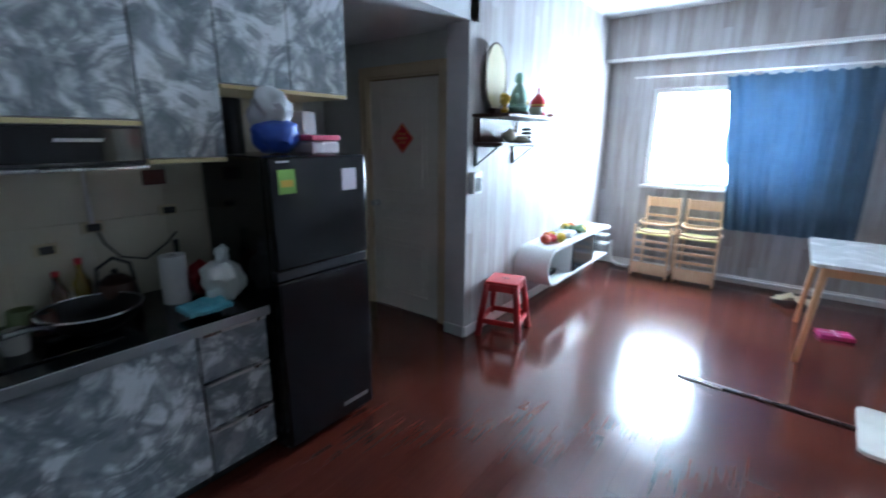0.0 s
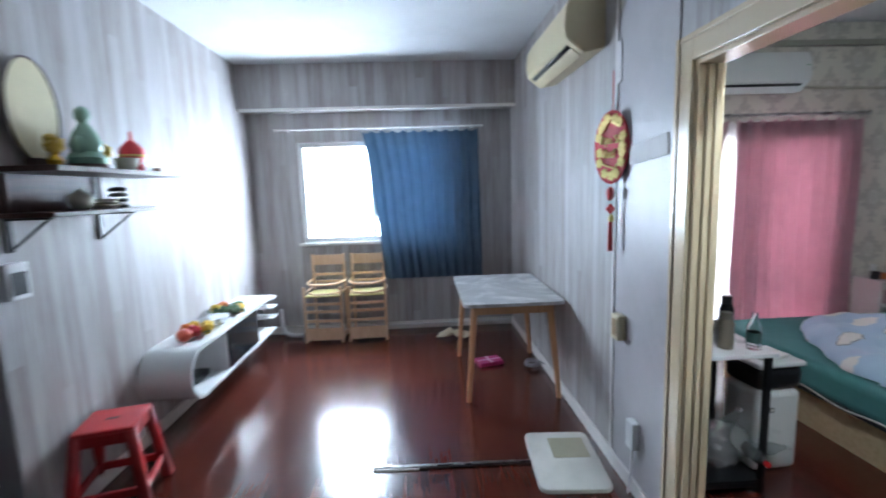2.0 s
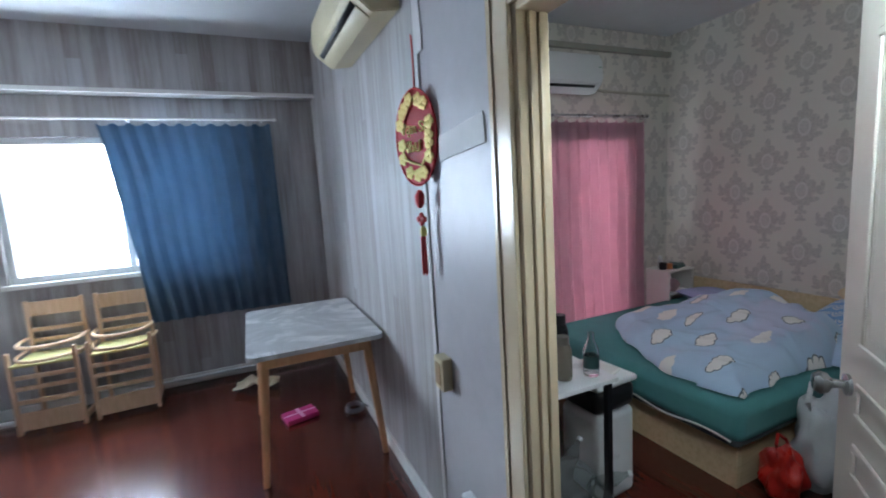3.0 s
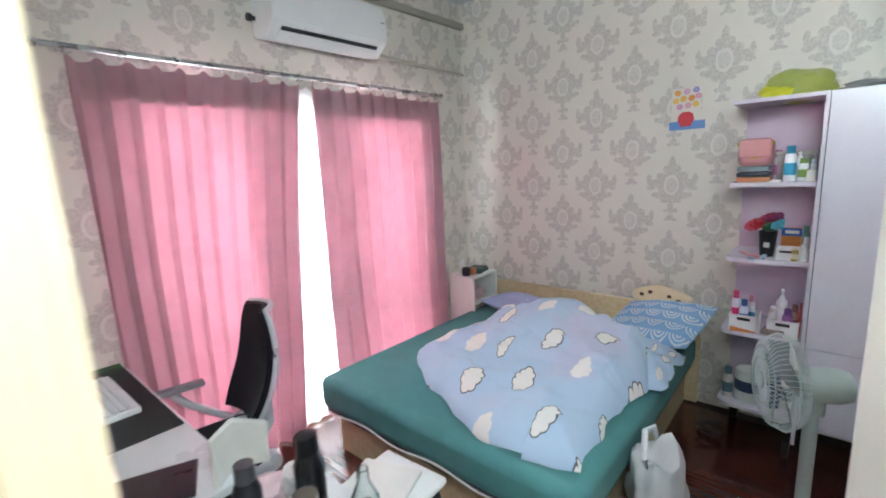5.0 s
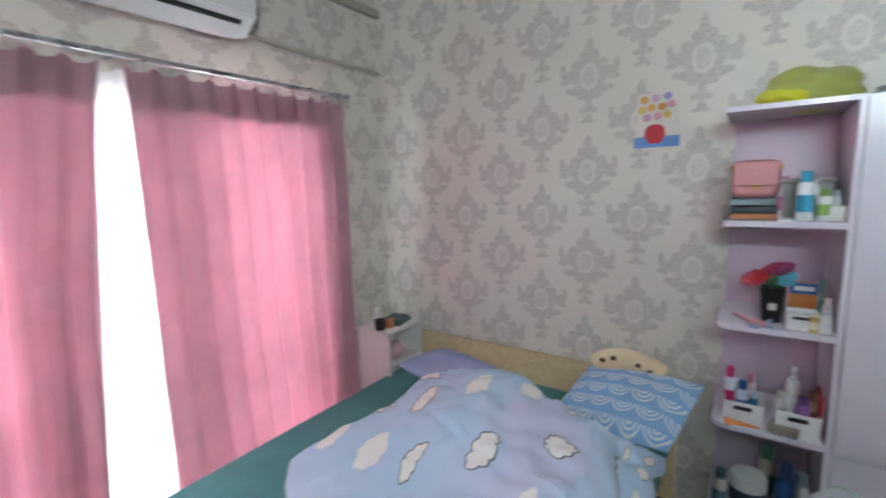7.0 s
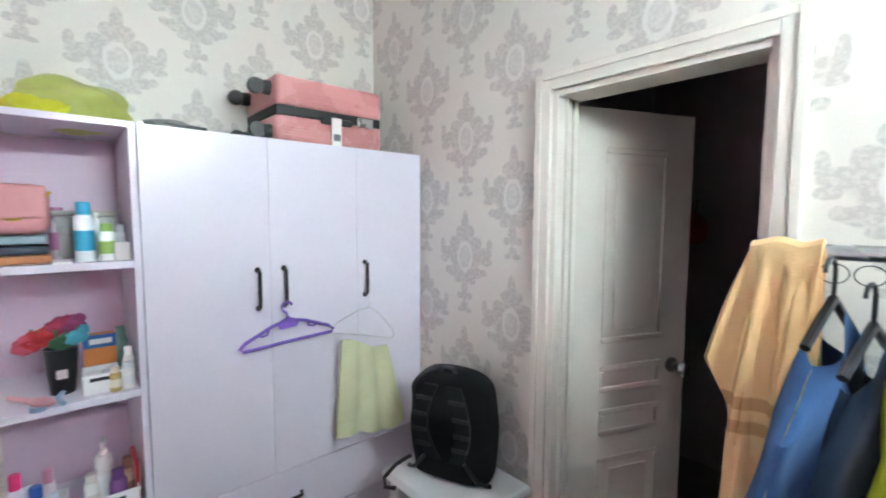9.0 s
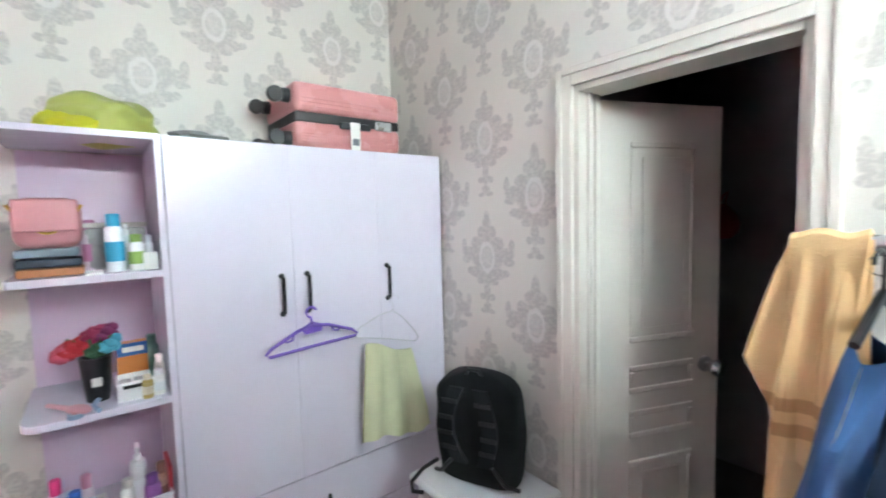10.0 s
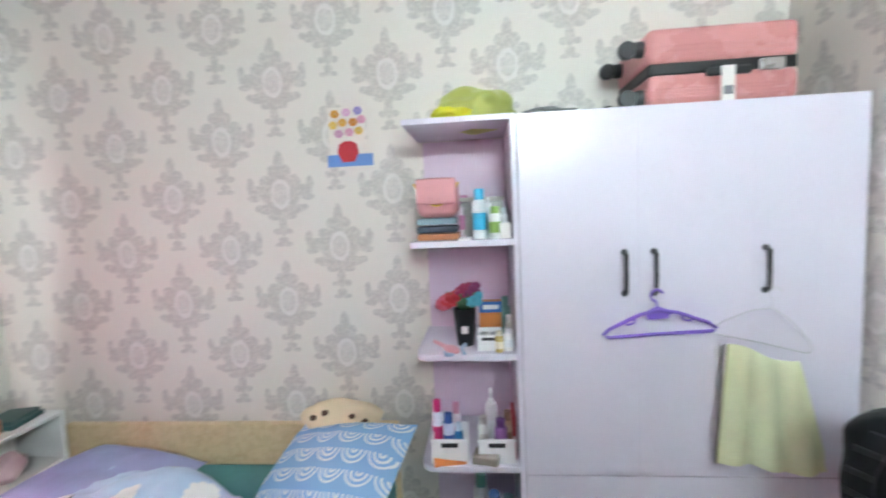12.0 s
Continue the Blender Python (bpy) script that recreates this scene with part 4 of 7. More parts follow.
part("ribbon", box(-0.1105, 0.1105, -0.008, 0.008, 0.0355, 0.037), plain("pale_ribbon_cross", lin("e0b8cc"), 0.5), pk, "pale pink ribbon")
sl = thing("crumpled_bag", pose(0.93, 7.28, 0, 0, 0, -14), "crumpled off-white paper bag on the floor", "paper bag")
part("paper", sheet(14, 8, lambda u, v: ((u - 0.5) * 0.34, (v - 0.5) * 0.16, 0.02 + 0.10 * abs(noise.noise(Vector((u * 3, v * 2.3, 4.4)))) + 0.03 * math.sin(3 * u)), 0.002), cloth("off_white_paper", lin("cfc7ac"), 0.8), sl)
cp = thing("cable_coil", pose(1.555, 6.48, 0), "coil of grey cable lying by the wall", "cable")
part("coil", tube(bmesh.new(), [(0.06 * math.cos(a) * (1 + 0.1 * math.sin(2.3 * a)), 0.07 * math.sin(a), 0.012 + 0.006 * a / 3) for a in [k * 0.35 for k in range(55)]], 0.006, 6), plain("grey_rubber", lin("8c8c90"), 0.5), cp)
part("coil_end", tube(bmesh.new(), [(0.06, 0.0, 0.04), (0.09, -0.1, 0.05), (0.11, -0.2, 0.03), (0.12, -0.4, 0.008)], 0.005, 6), BLACK, cp)
solid("white_hose", tube(bmesh.new(), [(0, 0, 0.03), (-0.12, 0.02, 0.03), (-0.2, 0.06, 0.05), (-0.24, 0.1, 0.14), (-0.25, 0.12, 0.3)], 0.022, 10), WHITE_PLASTIC, "white plastic hose by the skirting", "hose", m=pose(-0.70, 7.56, 0))
pipe = thing("floor_pipe", pose(0, FAR_Y - 0.04, 0.05), "thin white pipe along the window wall", "pipe")
part("pipe", rod(bmesh.new(), (-0.05, 0, 0.01), (1.6, 0, 0.01), 0.012), WHITE_PLASTIC, pipe)
for x in (0.3, 0.8, 1.3):
    part("clip", box(x - 0.008, x + 0.008, -0.014, 0.026, -0.006, 0.026, 0.002), WHITE_PLASTIC, pipe)

jug = thing("water_bottle", pose(1.43, 3.385, -0.05, 0, 0, 90), "large clear blue drinking water bottle standing upright", "water bottle")
blue_pet = Mat("blue_bottle_plastic", lin("6fb2dc"), 0.10).set(Transmission_Weight=0.75, IOR=1.2).m
part("crate", box(-0.15, 0.15, -0.15, 0.15, 0.05, 0.57, 0.015, seg=3), WHITE_PLASTIC, jug, "pale crate under the bottle")
prof = [(0, 0.575), (0.12, 0.575), (0.135, 0.60)]
for z in (0.63, 0.69, 0.75):
    prof += [(0.135, z), (0.127, z + 0.012), (0.135, z + 0.024)]
prof += [(0.135, 0.85), (0.128, 0.865), (0.124, 0.91), (0.127, 0.955), (0.132, 0.975), (0.131, 1.01), (0.118, 1.035), (0.07, 1.055), (0.034, 1.065), (0.030, 1.09), (0, 1.09)]
part("bottle", turned(prof, 40), blue_pet, jug, "translucent blue plastic")
part("bottle_label", turned([(0.1365, 0.79), (0.1365, 0.845)], 36), plain("violet_label", lin("8f5fa0"), 0.4), jug, "violet printed band")
part("cap", turned([(0, 1.075), (0.033, 1.075), (0.033, 1.105), (0, 1.105)], 24), plain("pale_blue_cap", lin("9cc4dc"), 0.4), jug, "pale blue cap")

# ---- kitchen ----
def base_unit(y0, y1, drawers, label):
    t = thing("base_cabinet", pose(KIT_X, y0, 0), label, "cabinet", "base cabinets")
    w, d = y1 - y0, 0.57
    part("body", box(0.01, d, 0.004, w - 0.004, 0.08, 0.761), MARBLE, t, smooth=False)
    part("plinth", box(0.02, d - 0.05, 0.004, w - 0.004, 0.0, 0.08), BLACK, t)
    rows = [(0.085 + i * 0.2245, 0.085 + (i + 1) * 0.2245 - 0.012) for i in range(3)] if drawers else [(0.085, 0.751)]
    for z0, z1 in rows:
        f = part("drawer_front" if drawers else "door", box(d + 0.001, d + 0.02, 0.006, w - 0.006, z0, z1, 0.002), MARBLE, t)
        part("handle", box(d + 0.021, d + 0.032, 0.02, w - 0.008, z1 - 0.012, z1 + 0.002, 0.002), STEEL, f, "long steel edge handle") if drawers else None
    return t


for a, b in ((0.53, 1.28), (1.28, 2.03), (2.03, 2.755)):
    base_unit(a, b, False, "kitchen base cabinet in grey marble-print laminate")
base_unit(2.755, 3.065, True, "three-drawer kitchen cabinet in grey marble-print laminate")
top = thing("worktop", pose(KIT_X, 0.53, 0.762), "black polished stone kitchen worktop", "worktop")
part("slab", box(0.0, 0.61, 0, 2.54, 0, 0.036, 0.003), BLACK_STONE, top)
part("edge_strip", box(0.611, 0.62, 0, 2.54, -0.006, 0.036, 0.002), plain("grey_edge_strip", lin("8b8d90"), 0.35, 0.5), top, "grey metal edge strip")
TOP = 0.798


def wall_unit(y0, y1, z0, label):
    t = thing("wall_cabinet", pose(-1.635, y0, z0), label, "cabinet", "wall cabinets")
    w, h = y1 - y0, SOFFIT - 0.004 - z0
    part("body", box(-0.08, 0.335, 0.003, w - 0.003, 0.02, h), LILAC_IN, t, smooth=False)
    n = max(1, round(w / 0.42))
    for i in range(n):
        part("door", box(0.337, 0.357, i * w / n + 0.003, (i + 1) * w / n - 0.003, 0.022, h, 0.002), MARBLE, t)
    part("edge_band", box(-0.08, 0.36, 0.003, w - 0.003, 0.0, 0.018, 0.002), EDGE, t, "yellowed bottom edge band")


wall_unit(3.04, 3.73, 1.74, "marble-print wall cabinet above the fridge")
wall_unit(2.73, 3.04, 1.435, "tall marble-print wall cabinet beside the hood")
wall_unit(1.94, 2.73, 1.578, "marble-print wall cabinet above the cooker hood")
wall_unit(0.92, 1.94, 1.578, "long marble-print wall cabinet over the worktop")
side = plain("grey_cabinet_side", lin("b3b0ab"), 0.5)
solid("cabinet_end_panel", box(KIT_X, -1.30, 3.732, 3.747, 1.74, SOFFIT - 0.004, 0.002), side, "pale grey end panel of the wall cabinets", "panel")
hood = thing("cooker_hood", pose(-1.64, 2.035, 1.42), "slim black cooker hood under the wall cabinet", "cooker hood")
part("casing", box(-0.078, 0.37, 0, 0.69, 0.015, 0.156, 0.004), BLACK, hood)
part("front_panel", box(0.371, 0.378, 0.01, 0.68, 0.03, 0.148, 0.002), plain("black_glass", lin("0c0c0e"), 0.08, bump=0), hood)
part("lower_lip", box(0.0, 0.385, 0, 0.69, 0.0, 0.013, 0.003), STEEL, hood, "steel lower lip")
part("mark", box(0.3785, 0.3792, 0.42, 0.56, 0.10, 0.112), STEEL, hood, "pale maker's mark bar")


def fridge():
    t = thing("refrigerator", pose(-1.64, 3.085, 0), "black two-door refrigerator with a freezer on top", "refrigerator")
    w, d, h = 0.545, 0.54, 1.46
    part("cabinet", box(0, d, 0, w, 0.03, h, 0.006), FRIDGE, t)
    part("freezer_door", box(d + 0.004, d + 0.06, 0, w, 0.955, h, 0.012), FRIDGE, t)
    low = part("lower_door", box(d + 0.004, d + 0.06, 0, w, 0.05, 0.905, 0.012), FRIDGE, t)
    part("grip_strip", box(d + 0.004, d + 0.05, 0.004, w - 0.004, 0.908, 0.952, 0.004), plain("dark_grey_grip", lin("3a3c40"), 0.3, 0.6), t, "dark grey grip strip")
    part("maker_bar", box(d + 0.0605, d + 0.0615, 0.33, 0.50, 0.12, 0.142), STEEL, low, "silver maker's mark bar")
    part("maker_mark", box(d + 0.0605, d + 0.0615, 0.035, 0.10, 1.435, 1.442), STEEL, t, "silver maker's mark bar")
    lab = part("energy_label", box(d + 0.0605, d + 0.0612, 0.04, 0.125, 1.30, 1.405), plain("green_energy_label", lin("7fa83a"), 0.5), t, "green energy label")
    part("label_bars", box(d + 0.0613, d + 0.0618, 0.052, 0.113, 1.33, 1.36), YELLOW, lab)
    part("sticker", box(d + 0.0605, d + 0.0612, 0.385, 0.475, 1.29, 1.395), plain("pale_pink_sticker", lin("cfc3cc"), 0.5), t, "pale sticker with dark print")
    for s in (0.05, w - 0.05):
        part("foot", rod(bmesh.new(), (d - 0.03, s, 0), (d - 0.03, s, 0.03), 0.02), BLACK, t)


fridge()
FT = 1.462
s1 = thing("black_canister", pose(-1.420, 3.150, FT), "tall black canister on the fridge", "canister")
part("body", turned([(0, 0), (0.05, 0), (0.05, 0.24), (0.046, 0.25), (0, 0.25)], 24), BLACK, s1)
s1 = thing("shopping_bag", pose(-1.260, 3.270, FT, 0, 0, 8), "blue and white plastic shopping bag on the fridge", "bag")
blue = plain("blue_plastic_film", lin("2346a0"), 0.35)
part("lower_part", lump((0, 0, 0.085), (0.10, 0.12, 0.085), 0.25, 3, 2.0), blue, s1)
part("upper_part", lump((-0.02, 0.0, 0.20), (0.085, 0.105, 0.095), 0.35, 3, 5.0), plain("white_plastic_film", lin("cfd2d6"), 0.35), s1, "crumpled white upper part")
s1 = thing("food_box", pose(-1.240, 3.470, FT, 0, 0, 5), "clear plastic food box with pink contents on the fridge", "box")
part("tub", box(-0.09, 0.09, -0.09, 0.09, 0.0, 0.06, 0.012), plain("frosted_tub", lin("c9bcc0"), 0.3), s1)
part("lid", box(-0.095, 0.095, -0.095, 0.095, 0.061, 0.09, 0.01), plain("pink_lid", lin("d04a6a"), 0.35), s1, "pink lid")
s1 = thing("carton", pose(-1.460, 3.560, FT), "white carton on the fridge", "carton")
part("carton", box(-0.07, 0.07, -0.04, 0.04, 0, 0.21, 0.004), WHITE, s1)
part("band", box(-0.0705, 0.0705, -0.0405, 0.0405, 0.05, 0.08), plain("pink_band", lin("c2728c"), 0.5), s1, "pink printed band")
s1 = thing("red_lid_jar", pose(-1.400, 3.370, FT), "jar with a red lid on the fridge", "jar")
part("jar", turned([(0, 0), (0.04, 0), (0.042, 0.11), (0.034, 0.12), (0, 0.12)], 20), plain("brownish_jar", lin("8a6a5a"), 0.25), s1)
part("lid", turned([(0, 0.121), (0.04, 0.121), (0.04, 0.145), (0, 0.145)], 20), RED, s1, "red lid")

# things on the worktop
wok = thing("wok", pose(-1.380, 2.495, TOP), "dark steel wok with a handle on the hob", "wok")
part("pan", turned([(0, 0.02), (0.08, 0.022), (0.14, 0.06), (0.165, 0.10), (0.17, 0.10), (0.145, 0.055), (0.08, 0.01), (0, 0.008)], 32), BLACK, wok)
part("rim", tube(bmesh.new(), [(0.168 * math.cos(a), 0.168 * math.sin(a), 0.10) for a in [k * math.pi / 16 for k in range(33)]], 0.004, 6), STEEL, wok, "worn bright rim")
part("handle", tube(bmesh.new(), [(0.1, -0.14, 0.09), (0.14, -0.2, 0.12), (0.19, -0.28, 0.13)], 0.012, 8), BLACK, wok)
hob = thing("gas_hob", pose(-1.420, 2.185, TOP), "black glass gas hob on the worktop", "hob")
part("plate", box(-0.2, 0.2, -0.36, 0.36, 0.0, 0.008, 0.003), plain("black_hob_glass", lin("101013"), 0.1, bump=0), hob)
for y in (-0.18, 0.20):
    part("burner", turned([(0, 0.008), (0.06, 0.008), (0.055, 0.02), (0, 0.02)], 20, pose(0, y, 0)), BLACK, hob)
k = thing("paper_roll", pose(-1.480, 2.835, TOP), "white paper towel roll standing on the worktop", "paper roll")
part("roll", turned([(0.018, 0), (0.055, 0), (0.055, 0.22), (0.018, 0.22)], 24), cloth("white_tissue", lin("d9d7d4"), 0.9), k)
k = thing("carrier_bag", pose(-1.310, 2.970, TOP), "knotted white plastic carrier bag on the worktop", "bag")
part("bag", lump((0, 0, 0.10), (0.085, 0.085, 0.10), 0.4, 3, 7.0), plain("thin_white_film", lin("c7cac8"), 0.3), k)
part("knot", lump((0, 0.01, 0.22), (0.03, 0.03, 0.045), 0.5, 3, 3.0), plain("thin_white_film_knot", lin("d0d3d1"), 0.3), k)
k = thing("red_pack", pose(-1.500, 2.955, TOP), "dark red plastic pack on the worktop", "pack")
part("pack", lump((0, 0, 0.08), (0.05, 0.06, 0.085), 0.3, 3, 1.3), plain("dark_red_film", lin("8c1b28"), 0.3), k)
solid("dish_cloth", sheet(14, 10, lambda u, v: ((u - 0.5) * 0.15, (v - 0.5) * 0.17, 0.03 + 0.02 * noise.noise(Vector((u * 4, v * 4, 1.0)))), 0.02), cloth("teal_dish_cloth", lin("5f9fac"), 0.85), "folded pale teal dish cloth on the worktop", "cloth", m=pose(-1.210, 2.835, TOP))
k = thing("kettle", pose(-1.560, 2.635, TOP), "dark brown kettle by the wall", "kettle")
part("body", turned([(0, 0), (0.075, 0), (0.085, 0.05), (0.07, 0.13), (0.03, 0.16), (0, 0.165)], 24), plain("brown_enamel", lin("3a2018"), 0.3), k)
part("lid_knob", lump((0, 0, 0.175), 0.014), BLACK, k)
part("handle", tube(bmesh.new(), [(0.0, -0.07, 0.12), (0, -0.06, 0.2), (0, 0.0, 0.235), (0, 0.06, 0.2), (0, 0.07, 0.12)], 0.008, 8), BLACK, k)
for x, y, r, h, c, lab in ((-1.36, 2.265, 0.042, 0.09, "b9b4ae", "white glazed cup on the worktop"), (-1.52, 2.315, 0.05, 0.11, "77805a", "olive glazed jar on the worktop"), (-1.46, 2.365, 0.045, 0.10, "5c4038", "brown glazed jar on the worktop")):
    solid("jar", turned([(0, 0), (r * 0.8, 0), (r, h * 0.5), (r * 0.85, h), (r * 0.75, h), (r * 0.8, h * 0.5), (0, h * 0.15)], 22), plain("glaze_" + c, lin(c), 0.2), lab, "jar", "jars on the worktop", m=pose(x, y, TOP))
for x, y, h, c in ((-1.64, 2.535, 0.24, "8f7a24"), (-1.64, 2.455, 0.2, "4a2c1a"), (-1.62, 2.915, 0.26, "2c3528")):
    b = thing("sauce_bottle", pose(x, y, TOP), "slender dark sauce bottle by the tiled wall", "bottle", "sauce bottles")
    part("body", turned([(0, 0), (0.03, 0), (0.032, h * 0.55), (0.012, h * 0.75), (0.012, h * 0.9), (0, h * 0.9)], 18), plain("sauce_glass_" + c, lin(c), 0.15), b)
    part("cap", turned([(0, h * 0.9), (0.014, h * 0.9), (0.014, h), (0, h)], 14), RED if h < 0.25 else BLACK, b)
for y, z in ((2.625, 1.15), (2.455, 1.08), (2.935, 1.19)):
    s = thing("wall_socket", pose(KIT_X + 0.005, y, z), "dark wall socket with a plug on the tiles", "socket", "kitchen sockets")
    part("plate", box(0, 0.01, -0.04, 0.04, -0.025, 0.025, 0.003), BEIGE_PLASTIC, s)
    part("plug", box(0.0105, 0.035, -0.025, 0.025, -0.016, 0.016, 0.005), BLACK, s)
solid("power_cord", tube(bmesh.new(), [(0, 0, 0), (0.03, 0.01, -0.06), (0.04, 0.06, -0.13), (0.04, 0.16, -0.16), (0.05, 0.25, -0.10), (0.05, 0.30, -0.05)], 0.005, 6), BLACK, "black power cord hanging from a socket", "cord", m=pose(-1.695, 2.635, 1.14))
solid("conduit", rod(bmesh.new(), (0, 0, 0), (0, 0, 0.27), 0.008), WHITE_PLASTIC, "thin pale conduit on the tiles", "conduit", m=pose(-1.708, 2.625, 1.165))
solid("wall_plaque", box(-0.004, 0.006, -0.05, 0.05, -0.035, 0.035, 0.003), plain("dark_red_plaque", lin("5a2420"), 0.5), "small dark red plaque on the tiles", "plaque", m=pose(-1.712, 2.895, 1.35))


def tiles():
    bm = box(-0.004, 0.0035, -0.149, 0.149, -0.199, 0.199, 0.0015, seg=1)
    finish(bm, False)
    me = bpy.data.meshes.new("tile")
    bm.to_mesh(me)
    bm.free()
    me.materials.append(TILE)
    w = bpy.data.objects["wall_kitchen"]
    for i in range(8):
        for j in range(2):
            ob = new("tile", me)
            ob.parent, ob.location = w, (KIT_X + 0.001, 0.98 + i * 0.3, 0.975 + j * 0.4)


tiles()

# ---- bedroom ----
def cloud_cloth():
    """Pale blue bedding printed with white outlined clouds."""
    a = Mat("cloud_print_cotton", lin("bccfe6"), 0.85, 0, 0.2)
    u0, v0, _ = a.axes("UV")
    x, y = u0 * 1.2, v0 * 1.15
    row = (y / 0.21).floor()
    xs = x / 0.34 + (row * 0.5).mod(1.0) + (row * 0.173).mod(0.21)
    col = xs.floor()
    jit = (row * 0.71 + col * 0.37).mod(1.0)
    p = ((xs.fract() - 0.5) * 0.34 + (jit - 0.5) * 0.08) / 1.05
    q = ((y / 0.21).fract() * 0.21 - 0.105 + (jit * 3.7).mod(1.0) * 0.04 - 0.02) / 1.05

    def circle(cx, cy, r):
        s, t = p - cx, q - cy
        return (s * s + t * t).root() - r
    s0, t0 = p / 1.7, q
    d = (s0 * s0 + t0 * t0).root() - 0.030
    for cx, cy, r in ((-0.052, -0.002, 0.021), (0.053, -0.001, 0.020), (-0.034, 0.019, 0.021), (-0.002, 0.026, 0.024), (0.033, 0.019, 0.021), (-0.030, -0.021, 0.019), (0.004, -0.025, 0.021), (0.035, -0.019, 0.019)):
        d = d.low(circle(cx, cy, r))
    lined = (jit.step(0.25, 0.3))
    a.over(a.noise(3, 4).step(0.4, 0.75) * 0.3, lin("afc6e2")).over(a.noise(2.0, 3, vector=a.vec(x, y, 3.3)).step(0.52, 0.7) * 0.55, lin("d3c3dc"))
    a.over(d.step(0.004, -0.002), lin("efe9e8")).over((d.absolute().step(0.0034, 0.0016)) * lined * 0.9, lin("3b4152"))
    a.bump(a.noise(300, 2), 0.1, 0.002).set(Sheen_Weight=0.2)
    return a.m


def rainbow_cloth():
    """Blue pillow cotton with white concentric arches."""
    a = Mat("arch_print_cotton", lin("8fb4dc"), 0.85, 0, 0.2)
    u0, v0, _ = a.axes("UV")
    x, y = u0 * 0.62, v0 * 0.42
    row = (y / 0.085).floor()
    p = ((x / 0.12 + (row * 0.5).mod(1.0)).fract() - 0.5) * 0.12
    q = (y / 0.085).fract() * 0.085 - 0.02
    r = (p * p + q * q).root()
    arc = ((r / 0.021).fract() - 0.5).absolute().step(0.30, 0.18) * r.step(0.058, 0.054) * q.step(-0.004, 0.0)
    a.over(arc * 0.95, lin("e6e6e6")).over(a.noise(4, 4).step(0.4, 0.8) * 0.2, lin("7fa4d0"))
    a.bump(a.noise(300, 2), 0.1, 0.002)
    return a.m


TEAL = cloth("teal_cotton_sheet", lin("568a8a"), 0.8, 0.12)
CLOUD, ARCH = cloud_cloth(), rainbow_cloth()
PINK_CLOTH = cloth("rose_pink_curtain_cloth", lin("d2a9b3"), 0.8, 0.10, 0.40, 240)
SHEER = cloth("white_sheer_voile", lin("f0eeee"), 0.8, 0.03, 0.75, 240)

BED_M = pose(3.80, 5.40, 0, 0, 0, 0.4)


def bed():
    t = thing("bed", BED_M, "low maple-board double bed with an unmade mattress", "bed")
    part("foot_board", box(-0.79, -0.76, -0.69, 0.69, 0.0, 0.235, 0.004), CREAM_WOOD, t)
    for s in (-1, 1):
        part("side_board", box(-0.759, 0.86, *sorted((s * 0.66, s * 0.69)), 0.0, 0.235, 0.004), CREAM_WOOD, t)
    part("headboard", box(0.862, 0.895, -0.76, 0.76, 0.0, 0.615, 0.006), CREAM_WOOD, t)
    part("slat_base", box(-0.759, 0.86, -0.659, 0.659, 0.18, 0.235), CREAM_WOOD, t, smooth=False)
    bm = box(-0.85, 0.855, -0.73, 0.73, 0.237, 0.36, 0.03, seg=3)
    part("mattress", bm, cloth("dark_grey_mattress_ticking", lin("4d5356"), 0.9), t, "dark grey mattress side")
    bm = box(-0.868, 0.858, -0.748, 0.748, 0.272, 0.455, 0.05, seg=4)
    for v in bm.verts:
        if v.co.z < 0.3:
            v.co.z += 0.03 * noise.noise(Vector((v.co.x * 5, v.co.y * 5, 0)))
    part("fitted_sheet", bm, TEAL, t, "teal fitted sheet")
    part("piping", tube(bmesh.new(), [(-0.862, -0.7 + 1.4 * k / 30, 0.276 + 0.012 * math.sin(k * 0.6)) for k in range(31)], 0.005, 6), WHITE, t, "pale elastic edge")
    return t


bed()


